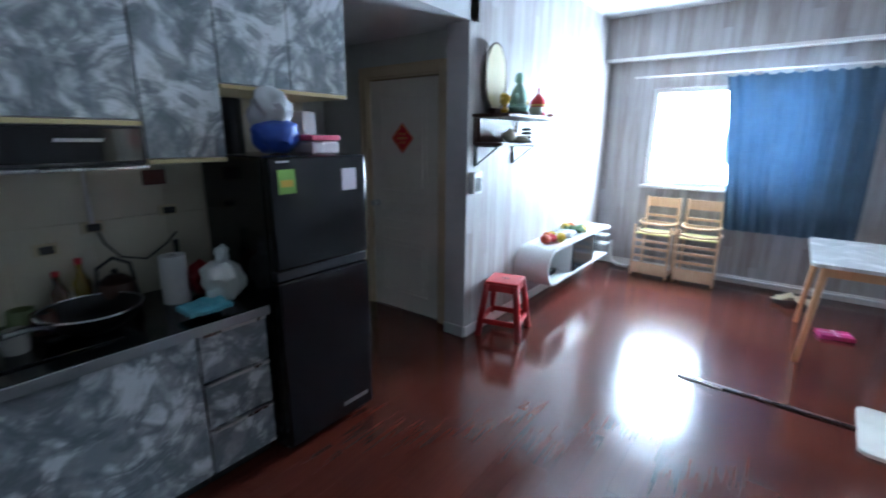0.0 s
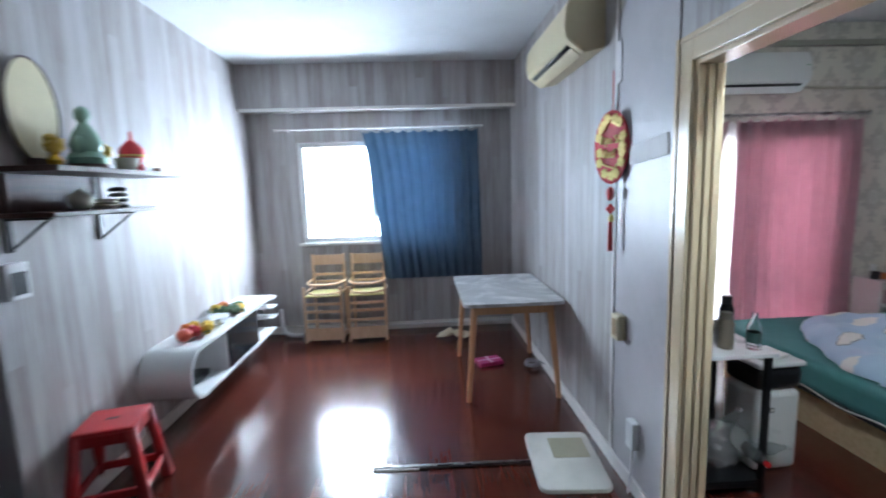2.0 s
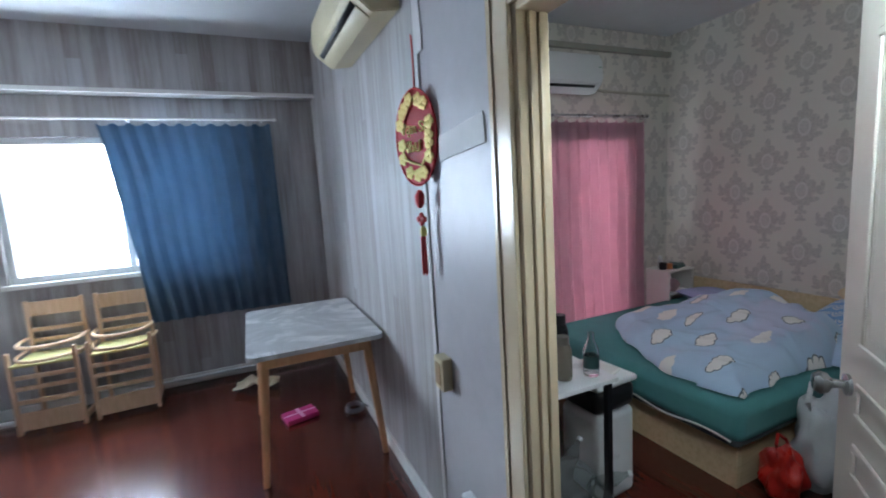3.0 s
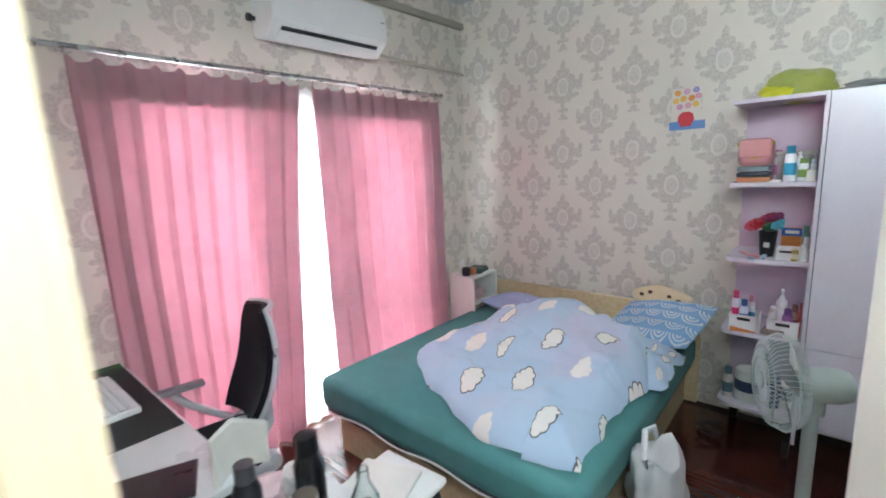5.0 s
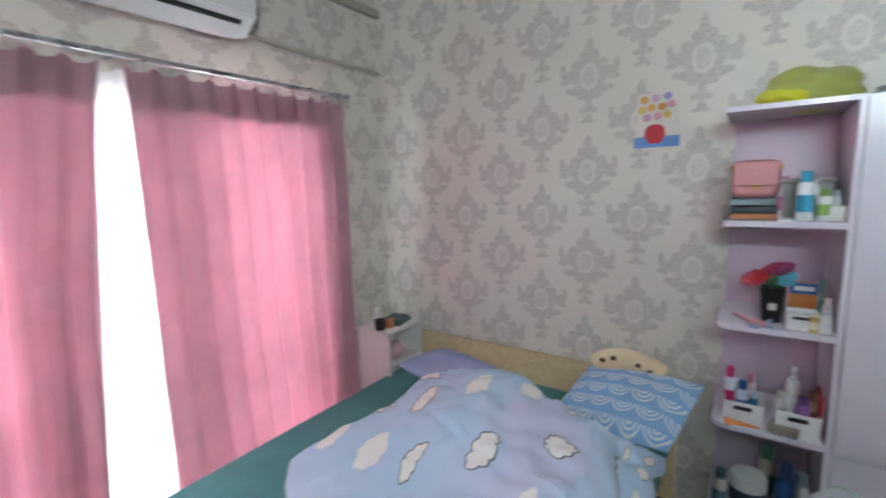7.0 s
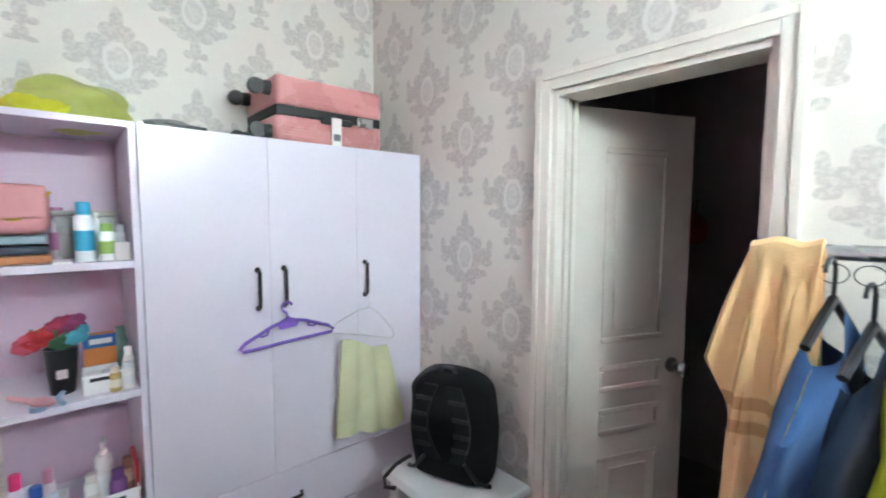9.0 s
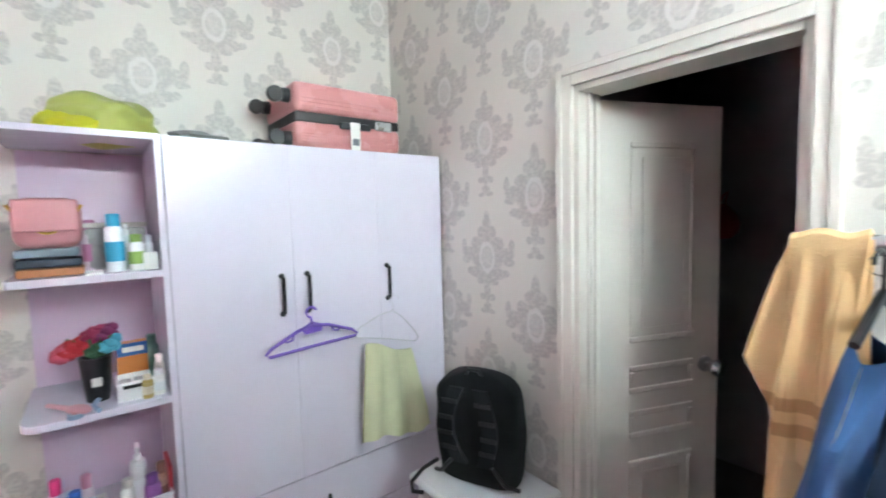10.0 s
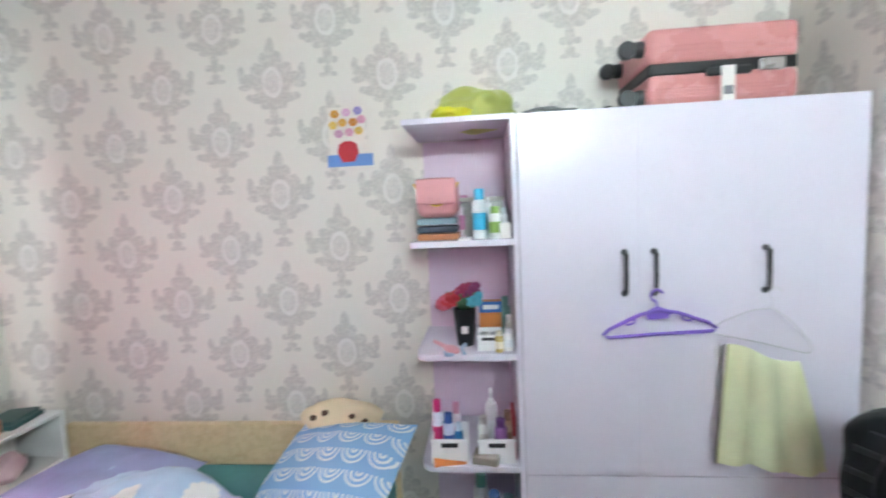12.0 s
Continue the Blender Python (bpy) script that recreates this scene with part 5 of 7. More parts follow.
def duvet():
    t = thing("duvet", pose(0, 0, 0), "crumpled pale blue duvet with a cloud print on the bed", "duvet")
    a, b, c, d = Vector((3.42, 5.86, 0)), Vector((4.52, 5.80, 0)), Vector((4.08, 4.72, 0)), Vector((3.04, 4.68, 0))

    def f(u, v):
        p = a.lerp(b, u).lerp(d.lerp(c, u), v)
        e = min(u, 1 - u, v, 1 - v)
        p.x -= 0.20 * math.sin(math.pi * v ** 1.2) * (1 - u) ** 2
        w = Vector((p.x * 2.2, p.y * 2.2, 0.7))
        p.x += 0.06 * noise.noise(w) + 0.03 * noise.noise(w * 3)
        p.y += 0.06 * noise.noise(w + Vector((5, 2, 1))) + 0.03 * noise.noise(w * 3 + Vector((9, 2, 1)))
        puff = min(1.0, e / 0.10) ** 0.5
        hill = 0.085 + 0.15 * math.exp(-((p.x - 3.95) / 0.42) ** 2 - ((p.y - 5.25) / 0.33) ** 2) + 0.08 * math.exp(-((p.x - 3.95) / 0.22) ** 2 - ((p.y - 4.80) / 0.16) ** 2)
        ridge = 0.0
        for k, (ang, fr, am) in enumerate(((0.5, 7.0, 0.030), (1.3, 12.0, 0.020), (2.3, 19.0, 0.013), (0.1, 27.0, 0.007))):
            s = p.x * math.cos(ang) + p.y * math.sin(ang) + 0.09 * noise.noise(w * 1.7 + Vector((k, 0, 0)))
            ridge += am * (1 - 2 * abs((s * fr / 3) % 1 - 0.5)) * (0.4 + noise.noise(w * 1.3 + Vector((k * 3, 1, 2))) + (0.5 if u > 0.5 else 0.1))
        p.z = 0.468 + puff * (hill + ridge + 0.03 * noise.noise(w * 2.2) + 0.012 * noise.noise(w * 6))
        if u < 0.12 and v > 0.8:
            p.x -= 0.03
        return p
    part("cover", sheet(90, 80, f, 0.012), CLOUD, t)
    return t


duvet()


def pillow(name, m, wide, long, thick, material, label, seed):
    def half(s):
        def f(u, v):
            x, y = (u - 0.5) * wide, (v - 0.5) * long
            k = max(0.0, 1 - abs(2 * u - 1) ** 2.6) * max(0.0, 1 - abs(2 * v - 1) ** 2.6)
            pinch = 1 - 0.06 * (1 - abs(2 * u - 1)) * (abs(2 * v - 1) > 0.9)
            z = s * thick * k ** 0.55 + 0.014 * noise.noise(Vector((u * 5 + seed, v * 4, s))) * k
            return (x * pinch, y, z)
        return f
    t = thing(name, m, label, "pillow")
    bm = sheet(26, 20, half(1))
    other = sheet(26, 20, half(-1))
    me = bpy.data.meshes.new("tmp")
    other.to_mesh(me)
    other.free()
    bm.from_mesh(me)
    bpy.data.meshes.remove(me)
    bmesh.ops.remove_doubles(bm, verts=bm.verts, dist=0.0008)
    part("case", bm, material, t)
    return t


pillow("pillow", pose(4.40, 4.83, 0.585, -23, 9, 72), 0.55, 0.38, 0.075, ARCH, "plump blue pillow with white arches on the bed", 1.0)
pillow("pillow", pose(4.40, 5.72, 0.53, 4, -5, 84), 0.52, 0.40, 0.06, cloth("lilac_cotton", lin("a9aed6"), 0.85), "soft lilac-blue pillow by the headboard", 3.0)
solid("bed_throw", sheet(40, 34, lambda u, v: (3.78 + 0.46 * u + 0.03 * noise.noise(Vector((u * 4, v * 4, 2))), 4.63 + 0.40 * v + 0.04 * noise.noise(Vector((u * 4, v * 4, 7))),
      0.475 + 0.13 * math.sin(math.pi * u) ** 0.7 * math.sin(math.pi * min(1, v * 1.1)) ** 0.6 + 0.03 * noise.noise(Vector((u * 7, v * 7, 5))) * math.sin(math.pi * u)), 0.012), CLOUD,
      "bunched-up pale blue blanket beside the pillow", "blanket")
plush = thing("plush_toy", pose(4.60, 4.86, 0.625), "cream plush cushion with brown spots on the headboard", "plush toy")
fur = cloth("cream_plush", lin("e3cfae"), 0.95)
part("body", lump((0, 0, 0.05), (0.07, 0.17, 0.075), 0.12, 4, 2.0), fur, plush)
FELT = plain("brown_felt", lin("5a4030"), 0.9)
for y, z in ((0.10, 0.075), (0.05, 0.095), (0.02, 0.055), (-0.06, 0.08), (-0.11, 0.06)):
    part("spot", lump((-0.056, y, z), (0.012, 0.014, 0.011), 0.3, 2, y * 30), FELT, plush, "brown felt spot")
solid("black_garment", sheet(14, 10, lambda u, v: (3.14 + 0.14 * u, 4.74 + 0.10 * v, 0.462 + 0.012 * noise.noise(Vector((u * 5, v * 5, 3))) + 0.008), 0.008), cloth("black_knit", lin("18181b"), 0.9), "small black garment on the bed's edge", "garment")

# curtains and balcony door
curtain("pink_curtain", 2.13, 3.12, 2.13, 2.95, 6.345, 0.015, 2.03, 10, 0.034, PINK_CLOTH, "rose pink floor-length curtain lit from behind", 0.14, 4.0, 30, 1.0)
curtain("pink_curtain", 3.20, 4.26, 3.21, 4.30, 6.345, 0.015, 2.03, 10, 0.034, PINK_CLOTH, "rose pink floor-length curtain lit from behind", 0.14, 9.0, 30, 1.0)
curtain("sheer_curtain", 2.80, 3.52, 2.80, 3.48, 6.42, 0.02, 2.03, 7, 0.018, SHEER, "white sheer curtain between pink curtains", 0.0, 6.0)
pole("curtain_pole", 2.06, 4.31, 6.365, 2.067, 0.012, STEEL, "steel curtain pole with rings", 22, BED_Y1)

BAC = air_conditioner("air_conditioner", pose(3.33, BED_Y1, 2.235), WHITE_PLASTIC, "white wall-mounted bedroom air conditioner", 0.75, ((0.80, 0.04),))
lab = part("energy_label", box(0.325, 0.36, -0.2165, -0.2145, 0.14, 0.185), plain("green_label", lin("4f9a5c"), 0.5), BAC, "green energy label")
part("label_bar", box(0.33, 0.355, -0.2178, -0.2168, 0.15, 0.158), WHITE, lab)
solid("wall_pipe", tube(bmesh.new(), [(3.69, 6.44, 2.30), (3.9, 6.44, 2.285), (4.3, 6.438, 2.275), (4.69, 6.44, 2.27)], 0.012, 8), plain("aged_white_pipe", lin("b9b3a4"), 0.5), "thin pipe from the air conditioner along the wall", "pipe")
tagged(part("picture_rail", box(BED_X0, 4.70, 6.42, BED_Y1, 2.61, 2.655, 0.004), plain("aged_grey_moulding", lin("a39e93"), 0.6)), "grey moulding under the bedroom ceiling", "moulding", "", "structure")
solid("pipe_stub", lathe(rod(bmesh.new(), (0, 0, 0), (0.12, 0, -0.005), 0.012), [(0, 0), (0.02, 0), (0.02, 0.02), (0, 0.02)], 12, pose(-0.005, 0, 0, 0, 90)), BLACK, "short dark pipe stub beside the air conditioner", "pipe", m=pose(2.92, 6.43, 2.345))

lamp = thing("wall_lamp", pose(BED_X0, 3.80, 2.135), "lit tubular wall lamp above the doorway", "lamp")
part("base", box(0.001, 0.03, -0.30, 0.30, -0.025, 0.025, 0.004), WHITE_PLASTIC, lamp)
part("tube", rod(bmesh.new(), (0.055, -0.28, 0), (0.055, 0.28, 0), 0.02), glowing("fluorescent_tube", (0.84, 0.98, 1.0), 140.0), lamp, "glowing white tube")


# wardrobe with open shelves
def wardrobe():
    t = thing("wardrobe", pose(4.315, 3.13, 0), "pale lilac glossy three-door wardrobe with drawers", "wardrobe")
    w, d, z0, h = 1.015, 0.378, 0.20, 1.79
    part("body", box(0.02, d, 0, w, z0, h, 0.002), LILAC, t)
    for y0, y1, hy in ((0.002, 0.3146, 0.282), (0.3154, 0.6511, 0.606), (0.6519, w - 0.002, 0.695)):
        p = part("door", box(0.0, 0.018, y0, y1, 0.615, h - 0.004, 0.0006), LILAC, t)
        bm = tube(bmesh.new(), [(0.0, hy, 1.345), (-0.022, hy, 1.34), (-0.024, hy, 1.28), (-0.022, hy, 1.22), (0.0, hy, 1.215)], 0.0065, 8)
        ball(bm, (-0.002, hy, 1.345), 0.010, 0, 2)
        ball(bm, (-0.002, hy, 1.215), 0.010, 0, 2)
        part("handle", bm, BLACK, p, "black bow handle")
    for z_0, z_1 in ((0.205, 0.405), (0.409, 0.611)):
        p = part("drawer", box(0.0, 0.018, 0.003, w - 0.003, z_0, z_1, 0.0015), LILAC, t)
        bm = tube(bmesh.new(), [(0.0, 0.56, z_1 - 0.1), (-0.022, 0.565, z_1 - 0.1), (-0.024, 0.62, z_1 - 0.1), (-0.022, 0.675, z_1 - 0.1), (0.0, 0.68, z_1 - 0.1)], 0.0065, 8)
        part("handle", bm, BLACK, p, "black bow handle")
    for y in (0.05, w - 0.05):
        for x in (0.05, d - 0.04):
            part("foot", box(x - 0.02, x + 0.02, y - 0.02, y + 0.02, 0, z0 - 0.001, 0.003), BLACK, t)
    return t


wardrobe()
SH_Y0, SH_Y1 = 4.147, 4.495
SHELVES = (0.235, 0.64, 1.025, 1.40)


def shelf_unit():
    t = thing("shelf_unit", pose(4.315, SH_Y0, 0), "pale lilac open corner shelf unit full of toiletries", "shelf")
    d, w = 0.378, SH_Y1 - SH_Y0
    part("side_panel", box(0, d, 0.0, 0.016, 0.10, 1.79, 0.0015), LILAC, t)
    part("back_panel", box(d - 0.01, d, 0.0165, w - 0.01, 0.18, 1.768), LILAC_IN, t, "lilac back panel")
    part("top_board", box(0, d, 0.0165, w + 0.01, 1.772, 1.79, 0.0015), LILAC, t)
    for k, z in enumerate(SHELVES):
        bm = bmesh.new()
        r = 0.05 if k < 3 else 0.01
        pts = [(0, 0.0165), (d - 0.011, 0.0165), (d - 0.011, w)] + [(r - r * math.sin(a), w - r + r * math.cos(a)) for a in [math.pi / 2 * i / 6 for i in range(7)]]
        outline(bm, pts, 0.02, "z")
        bmesh.ops.translate(bm, vec=(0, 0, z - 0.02), verts=bm.verts)
        part("shelf_board", bm, LILAC, t)
    part("foot", box(0.02, d - 0.02, 0.02, 0.05, 0.0, 0.10, 0.002), BLACK, t)
    part("foot", box(0.30, d - 0.02, w - 0.07, w - 0.03, 0.0, 0.224, 0.002), BLACK, t)
    return t


shelf_unit()


# ---- things on the shelves and the wardrobe ----
def bottle(x, y, z, r, h, body, cap, label, pump=False):
    t = thing("toiletry_bottle", pose(x, y, z), label, "bottle", "toiletries")
    k = 0.78
    part("body", turned([(0, 0), (r * 0.94, 0), (r, 0.006), (r, h * k * 0.9), (r * 0.8, h * k), (0, h * k)], 18), plain("bottle_" + body, lin(body), 0.28, vary=0.04, bump=0), t)
    part("label_band", turned([(r + 0.0006, h * 0.18), (r + 0.0006, h * 0.52)], 18), plain("label_" + cap, lin(cap), 0.45, vary=0.05, bump=0), t)
    if pump:
        bm = turned([(0, h * k), (r * 0.45, h * k), (r * 0.45, h * k + 0.015), (0.005, h * k + 0.017), (0.005, h), (0, h)], 12)
        bx(bm, -0.035, 0.008, -0.006, 0.006, h - 0.006, h + 0.006, 0.002)
        part("pump", bm, WHITE_PLASTIC, t)
    else:
        part("cap", turned([(0, h * k), (r * 0.72, h * k), (r * 0.72, h * 0.985), (r * 0.6, h), (0, h)], 16), plain("cap_" + cap, lin(cap), 0.35, vary=0.05, bump=0), t)
    return t


def basket(x, y, z, wx, wy, h, material, label, turn=0):
    t = thing("basket", pose(x, y, z, 0, 0, turn), label, "basket", "shelf baskets")
    bm = box(-wx / 2, wx / 2, -wy / 2, wy / 2, 0, 0.006)
    for a in ((-wx / 2, -wx / 2 + 0.004, -wy / 2, wy / 2), (wx / 2 - 0.004, wx / 2, -wy / 2, wy / 2), (-wx / 2, wx / 2, -wy / 2, -wy / 2 + 0.004), (-wx / 2, wx / 2, wy / 2 - 0.004, wy / 2)):
        bx(bm, *a, 0.006, h, 0.0015, seg=1)
    part("tub", bm, material, t)
    part("hand_slot", box(-wx / 2 - 0.0012, -wx / 2 - 0.0004, -0.028, 0.028, h * 0.66, h * 0.84), BLACK, t, "dark hand slot")
    part("rim", box(-wx / 2 - 0.003, -wx / 2 - 0.0005, -wy / 2 - 0.003, wy / 2 + 0.003, h - 0.008, h, 0.001), material, t)
    return t


S1, S2, S3, S4 = SHELVES[3], SHELVES[2], SHELVES[1], SHELVES[0]
bag = thing("handbag", pose(4.42, 4.408, S1), "pink quilted handbag with a gold chain on a shelf", "handbag")
rose = plain("rose_leather", lin("c98a8c"), 0.45)
bm = box(-0.05, 0.05, -0.072, 0.072, 0.075, 0.21, 0.034, seg=4)
part("body", bm, rose, bag)
part("flap", box(-0.058, -0.051, -0.066, 0.066, 0.12, 0.205, 0.006), rose, bag)
part("chain", tube(bmesh.new(), [(-0.05, -0.075 + 0.15 * k / 14, 0.19 - 0.075 * math.sin(math.pi * k / 14)) for k in range(15)], 0.004, 6), GOLD, bag, "gold chain")
wal = thing("wallet_stack", pose(4.42, 4.408, S1), "stack of folded wallets in grey, navy and tan", "wallets")
for k, (c, z) in enumerate((("b0754e", 0.0), ("2c3442", 0.025), ("7d8f99", 0.052))):
    part("wallet", box(-0.055, 0.055, -0.07 + 0.004 * k, 0.07, z, z + 0.022, 0.006), plain("wallet_" + c, lin(c), 0.5), wal)
crate = thing("storage_box", pose(4.56, 4.273, S1), "grey translucent storage box on a shelf", "storage box")
part("box", box(-0.08, 0.08, -0.09, 0.06, 0, 0.125, 0.008), plain("grey_translucent_plastic", lin("a3a09d"), 0.3), crate)
part("lid", box(-0.084, 0.084, -0.094, 0.064, 0.126, 0.14, 0.004), plain("pale_lid", lin("b9b2aa"), 0.35), crate, "pale lid")
bottle(4.38, 4.268, S1, 0.023, 0.165, "e6e8ea", "3a9fc4", "white spray can with a blue cap")
bottle(4.38, 4.218, S1, 0.020, 0.105, "e8e8e8", "8fae5a", "white tablet bottle with a green label")
bottle(4.46, 4.238, S1, 0.022, 0.13, "dfe6e8", "cfd8da", "white lotion bottle with a pump", True)
bx1 = thing("white_carton", pose(4.375, 4.178, S1), "small white cardboard carton on a shelf", "carton")
part("carton", box(-0.02, 0.02, -0.011, 0.026, 0, 0.05, 0.002), WHITE, bx1)
bottle(4.42, 4.183, S1, 0.012, 0.10, "d6d8da", "c9cdd0", "slim white dropper bottle")
bottle(4.50, 4.323, S1, 0.020, 0.15, "d8c7cf", "b87a9c", "pale bottle with a pink cap")
solid("tissue_strip", box(-0.05, 0.05, -0.02, 0.02, 0, 0.006, 0.002), WHITE_PLASTIC, "small white plastic tray on a shelf", "tray", m=pose(4.36, 4.318, S1))

vas = thing("flower_vase", pose(4.43, 4.333, S2), "dark vase with red and blue artificial flowers", "vase")
part("vase", turned([(0, 0), (0.028, 0), (0.034, 0.05), (0.04, 0.13), (0.036, 0.13), (0.03, 0.06), (0, 0.01)], 22), BLACK, vas)
part("tag", box(-0.042, -0.0405, -0.012, 0.012, 0.05, 0.075), WHITE, vas, "white tag")
rnd = random.Random(3)
for k, (c, y, z) in enumerate((("a3202a", 0.052, 0.165), ("a3202a", 0.028, 0.172), ("4f9fb5", -0.034, 0.165), ("8c2348", 0.0, 0.195), ("345a3a", -0.004, 0.155), ("b04a5c", 0.068, 0.155), ("7a2a58", -0.03, 0.197))):
    bm = bmesh.new()
    for i in range(7):
        a = i * 0.9
        ball(bm, (-0.02 + 0.012 * math.cos(a), y + 0.014 * math.cos(a * 1.7), z + 0.014 * math.sin(a)), (0.015, 0.017, 0.015), 0.35, 2, i + k)
    part("flower", bm, plain("petal_%d" % k, lin(c), 0.7), vas)
bm = bmesh.new()
for i in range(14):
    a = rnd.uniform(0, 6.28)
    tube(bm, [(0, 0, 0.12), (0.03 * math.cos(a), 0.04 * math.sin(a), 0.16), (0.045 * math.cos(a), 0.06 * math.sin(a), 0.19)], 0.0035, 5)
part("leaves", bm, LEAF, vas)
basket(4.40, 4.248, S2, 0.10, 0.085, 0.055, WHITE_PLASTIC, "white slotted basket of small boxes")
for y, z, c in ((4.268, 0.058, "c9c9c9"), (4.233, 0.05, "b9bcc0")):
    solid("small_pack", box(-0.03, 0.03, -0.014, 0.014, 0, 0.04, 0.003), plain("pack_" + c, lin(c), 0.35), "small pale pack in a basket", "pack", m=pose(4.39, y, S2 + 0.008))
pk = thing("medicine_box", pose(4.50, 4.243, S2), "orange and blue cardboard medicine box", "box")
part("box", box(-0.02, 0.02, -0.04, 0.04, 0, 0.14, 0.002), plain("orange_card", lin("c77a3a"), 0.5), pk)
part("band", box(-0.0208, -0.0202, -0.04, 0.04, 0.10, 0.14), plain("blue_card", lin("2a5fa8"), 0.5), pk, "blue printed band")
part("print_bar", box(-0.0216, -0.021, -0.03, 0.025, 0.112, 0.128), WHITE, pk, "white lettering bar")
bottle(4.36, 4.188, S2, 0.017, 0.075, "e2e2e0", "d6dadc", "white pill bottle with a white cap")
bottle(4.40, 4.181, S2, 0.014, 0.11, "d3cfc8", "e0dcd6", "tall white tube bottle")
bottle(4.345, 4.218, S2, 0.014, 0.07, "b8a468", "d8d0b8", "small amber perfume bottle")
bottle(4.52, 4.188, S2, 0.018, 0.15, "7fa69a", "6f988c", "pale green plastic shampoo bottle")
comb = thing("hair_brush", pose(4.36, 4.393, S2, 0, 0, 35), "pink hair brush lying on a shelf", "brush")
part("handle", rod(bmesh.new(), (0, 0, 0.012), (0.09, 0, 0.012), 0.008, 0.006), plain("pink_plastic", lin("d4a0a8"), 0.4), comb)
part("head", lump((-0.03, 0, 0.014), (0.04, 0.022, 0.012), 0, 3), plain("pink_plastic_head", lin("cf979f"), 0.4), comb)
solid("hair_clips", lathe(tube(bmesh.new(), [(-0.05, 0, 0.008), (0, 0.012, 0.009), (0.05, 0.0, 0.008)], 0.007, 6), [(0.010, 0), (0.018, 0), (0.018, 0.012), (0.010, 0.012)], 16, pose(-0.04, 0.05, 0)), plain("blue_white_plastic", lin("8fa8c4"), 0.4), "blue and pink hair clips on a shelf", "hair clips", m=pose(4.355, 4.333, S2))

basket(4.40, 4.398, S3, 0.13, 0.125, 0.085, WHITE_PLASTIC, "white plastic basket with hand slot full of bottles")
basket(4.40, 4.238, S3, 0.13, 0.125, 0.085, WHITE_PLASTIC, "white plastic basket with hand slot full of cosmetics")
for k, (x, y, h, r, c1, c2, pump) in enumerate(((4.40, 4.443, 0.19, 0.018, "d9dde6", "c22a6a", False), (4.38, 4.403, 0.15, 0.02, "cfd6e6", "3a5fa8", False), (4.42, 4.378, 0.17, 0.017, "e0d0d6", "c98aa0", False),
                                                (4.37, 4.368, 0.12, 0.015, "2f6fa0", "c9d6e0", False), (4.43, 4.418, 0.13, 0.016, "3f8f9f", "dfe5e6", False), (4.43, 4.253, 0.21, 0.022, "d8d4d6", "d9d9dc", True),
                                                (4.38, 4.223, 0.13, 0.022, "8a5a9a", "6a4080", False), (4.40, 4.198, 0.15, 0.018, "a88a78", "7a5848", False), (4.42, 4.283, 0.12, 0.02, "e0dcda", "cfc6c2", False))):
    bottle(x, y, S3 + 0.007, r, h, c1, c2, "toiletry bottle standing in a basket", pump)
solid("envelope", box(-0.035, 0.035, -0.055, 0.055, 0, 0.012, 0.002), plain("orange_wrapper", lin("cf7a3c"), 0.45), "orange wrapped packet on a shelf", "packet", m=pose(4.335, 4.398, S3, 0, 0, 10) @ pose(0.02, 0, 0.012, 0, -35))
solid("packet", box(-0.035, 0.035, -0.045, 0.045, 0, 0.03, 0.006), plain("foil_wrapper", lin("b9aea2"), 0.25, 0.4), "crumpled silver packet on a shelf", "packet", m=pose(4.345, 4.273, S3, 0, 0, -12) @ pose(0, 0, 0.004))
solid("red_folder", box(-0.06, 0.06, -0.006, 0.006, 0, 0.15, 0.002), plain("red_card_folder", lin("a83a40"), 0.5), "thin red folder beside a basket", "folder", m=pose(4.42, 4.177, S3))
tin = thing("milk_tin", pose(4.42, 4.363, S4), "white tin with a dark blue printed front", "tin")
part("tin", turned([(0, 0), (0.062, 0), (0.062, 0.16), (0.058, 0.17), (0, 0.17)], 28), plain("white_tin", lin("d9dad6"), 0.3), tin)
part("print", turned([(0.0625, 0.06), (0.0625, 0.12)], 28), plain("navy_print", lin("2a3f5c"), 0.4), tin, "dark blue printed band")
for x, y, h, r, c1, c2 in ((4.40, 4.253, 0.26, 0.03, "2a4a7a", "1f3560"), (4.44, 4.203, 0.22, 0.028, "d0cdc8", "7a8a94"), (4.55, 4.303, 0.24, 0.03, "bcb6b0", "3f6f64"), (4.40, 4.453, 0.17, 0.025, "cfc9c2", "4f6a78")):
    bottle(x, y, S4, r, h, c1, c2, "tall cleaning bottle on the lowest shelf")
solid("cable_bundle", tube(bmesh.new(), [(0.05 * math.cos(a), 0.06 * math.sin(1.3 * a), 0.012 + 0.004 * a) for a in [k * 0.4 for k in range(44)]], 0.005, 6), BLACK, "tangled black cable on the floor by the bed", "cable", m=pose(4.35, 4.52, 0))

# on top
plb = thing("green_bag", pose(4.52, 4.268, 1.791), "translucent yellow-green plastic bag on the shelf unit", "bag")
part("bag", lump((0, 0, 0.052), (0.12, 0.135, 0.075), 0.25, 4, 6.0), plain("yellow_green_film", lin("a9ae5c"), 0.35, vary=0.2), plb)
part("bright_inside", lump((-0.03, 0.05, 0.03), (0.10, 0.10, 0.04), 0.3, 3, 2.0), plain("bright_yellow_film", lin("d3d130"), 0.4), plb, "brighter yellow lower layer")
solid("grey_cloth", lump((0, 0, 0.018), (0.09, 0.10, 0.022), 0.5, 3, 8.0), cloth("grey_patterned_cloth", lin("8a8a88"), 0.9), "small grey cloth bundle on the wardrobe", "cloth", m=pose(4.50, 4.02, 1.792))


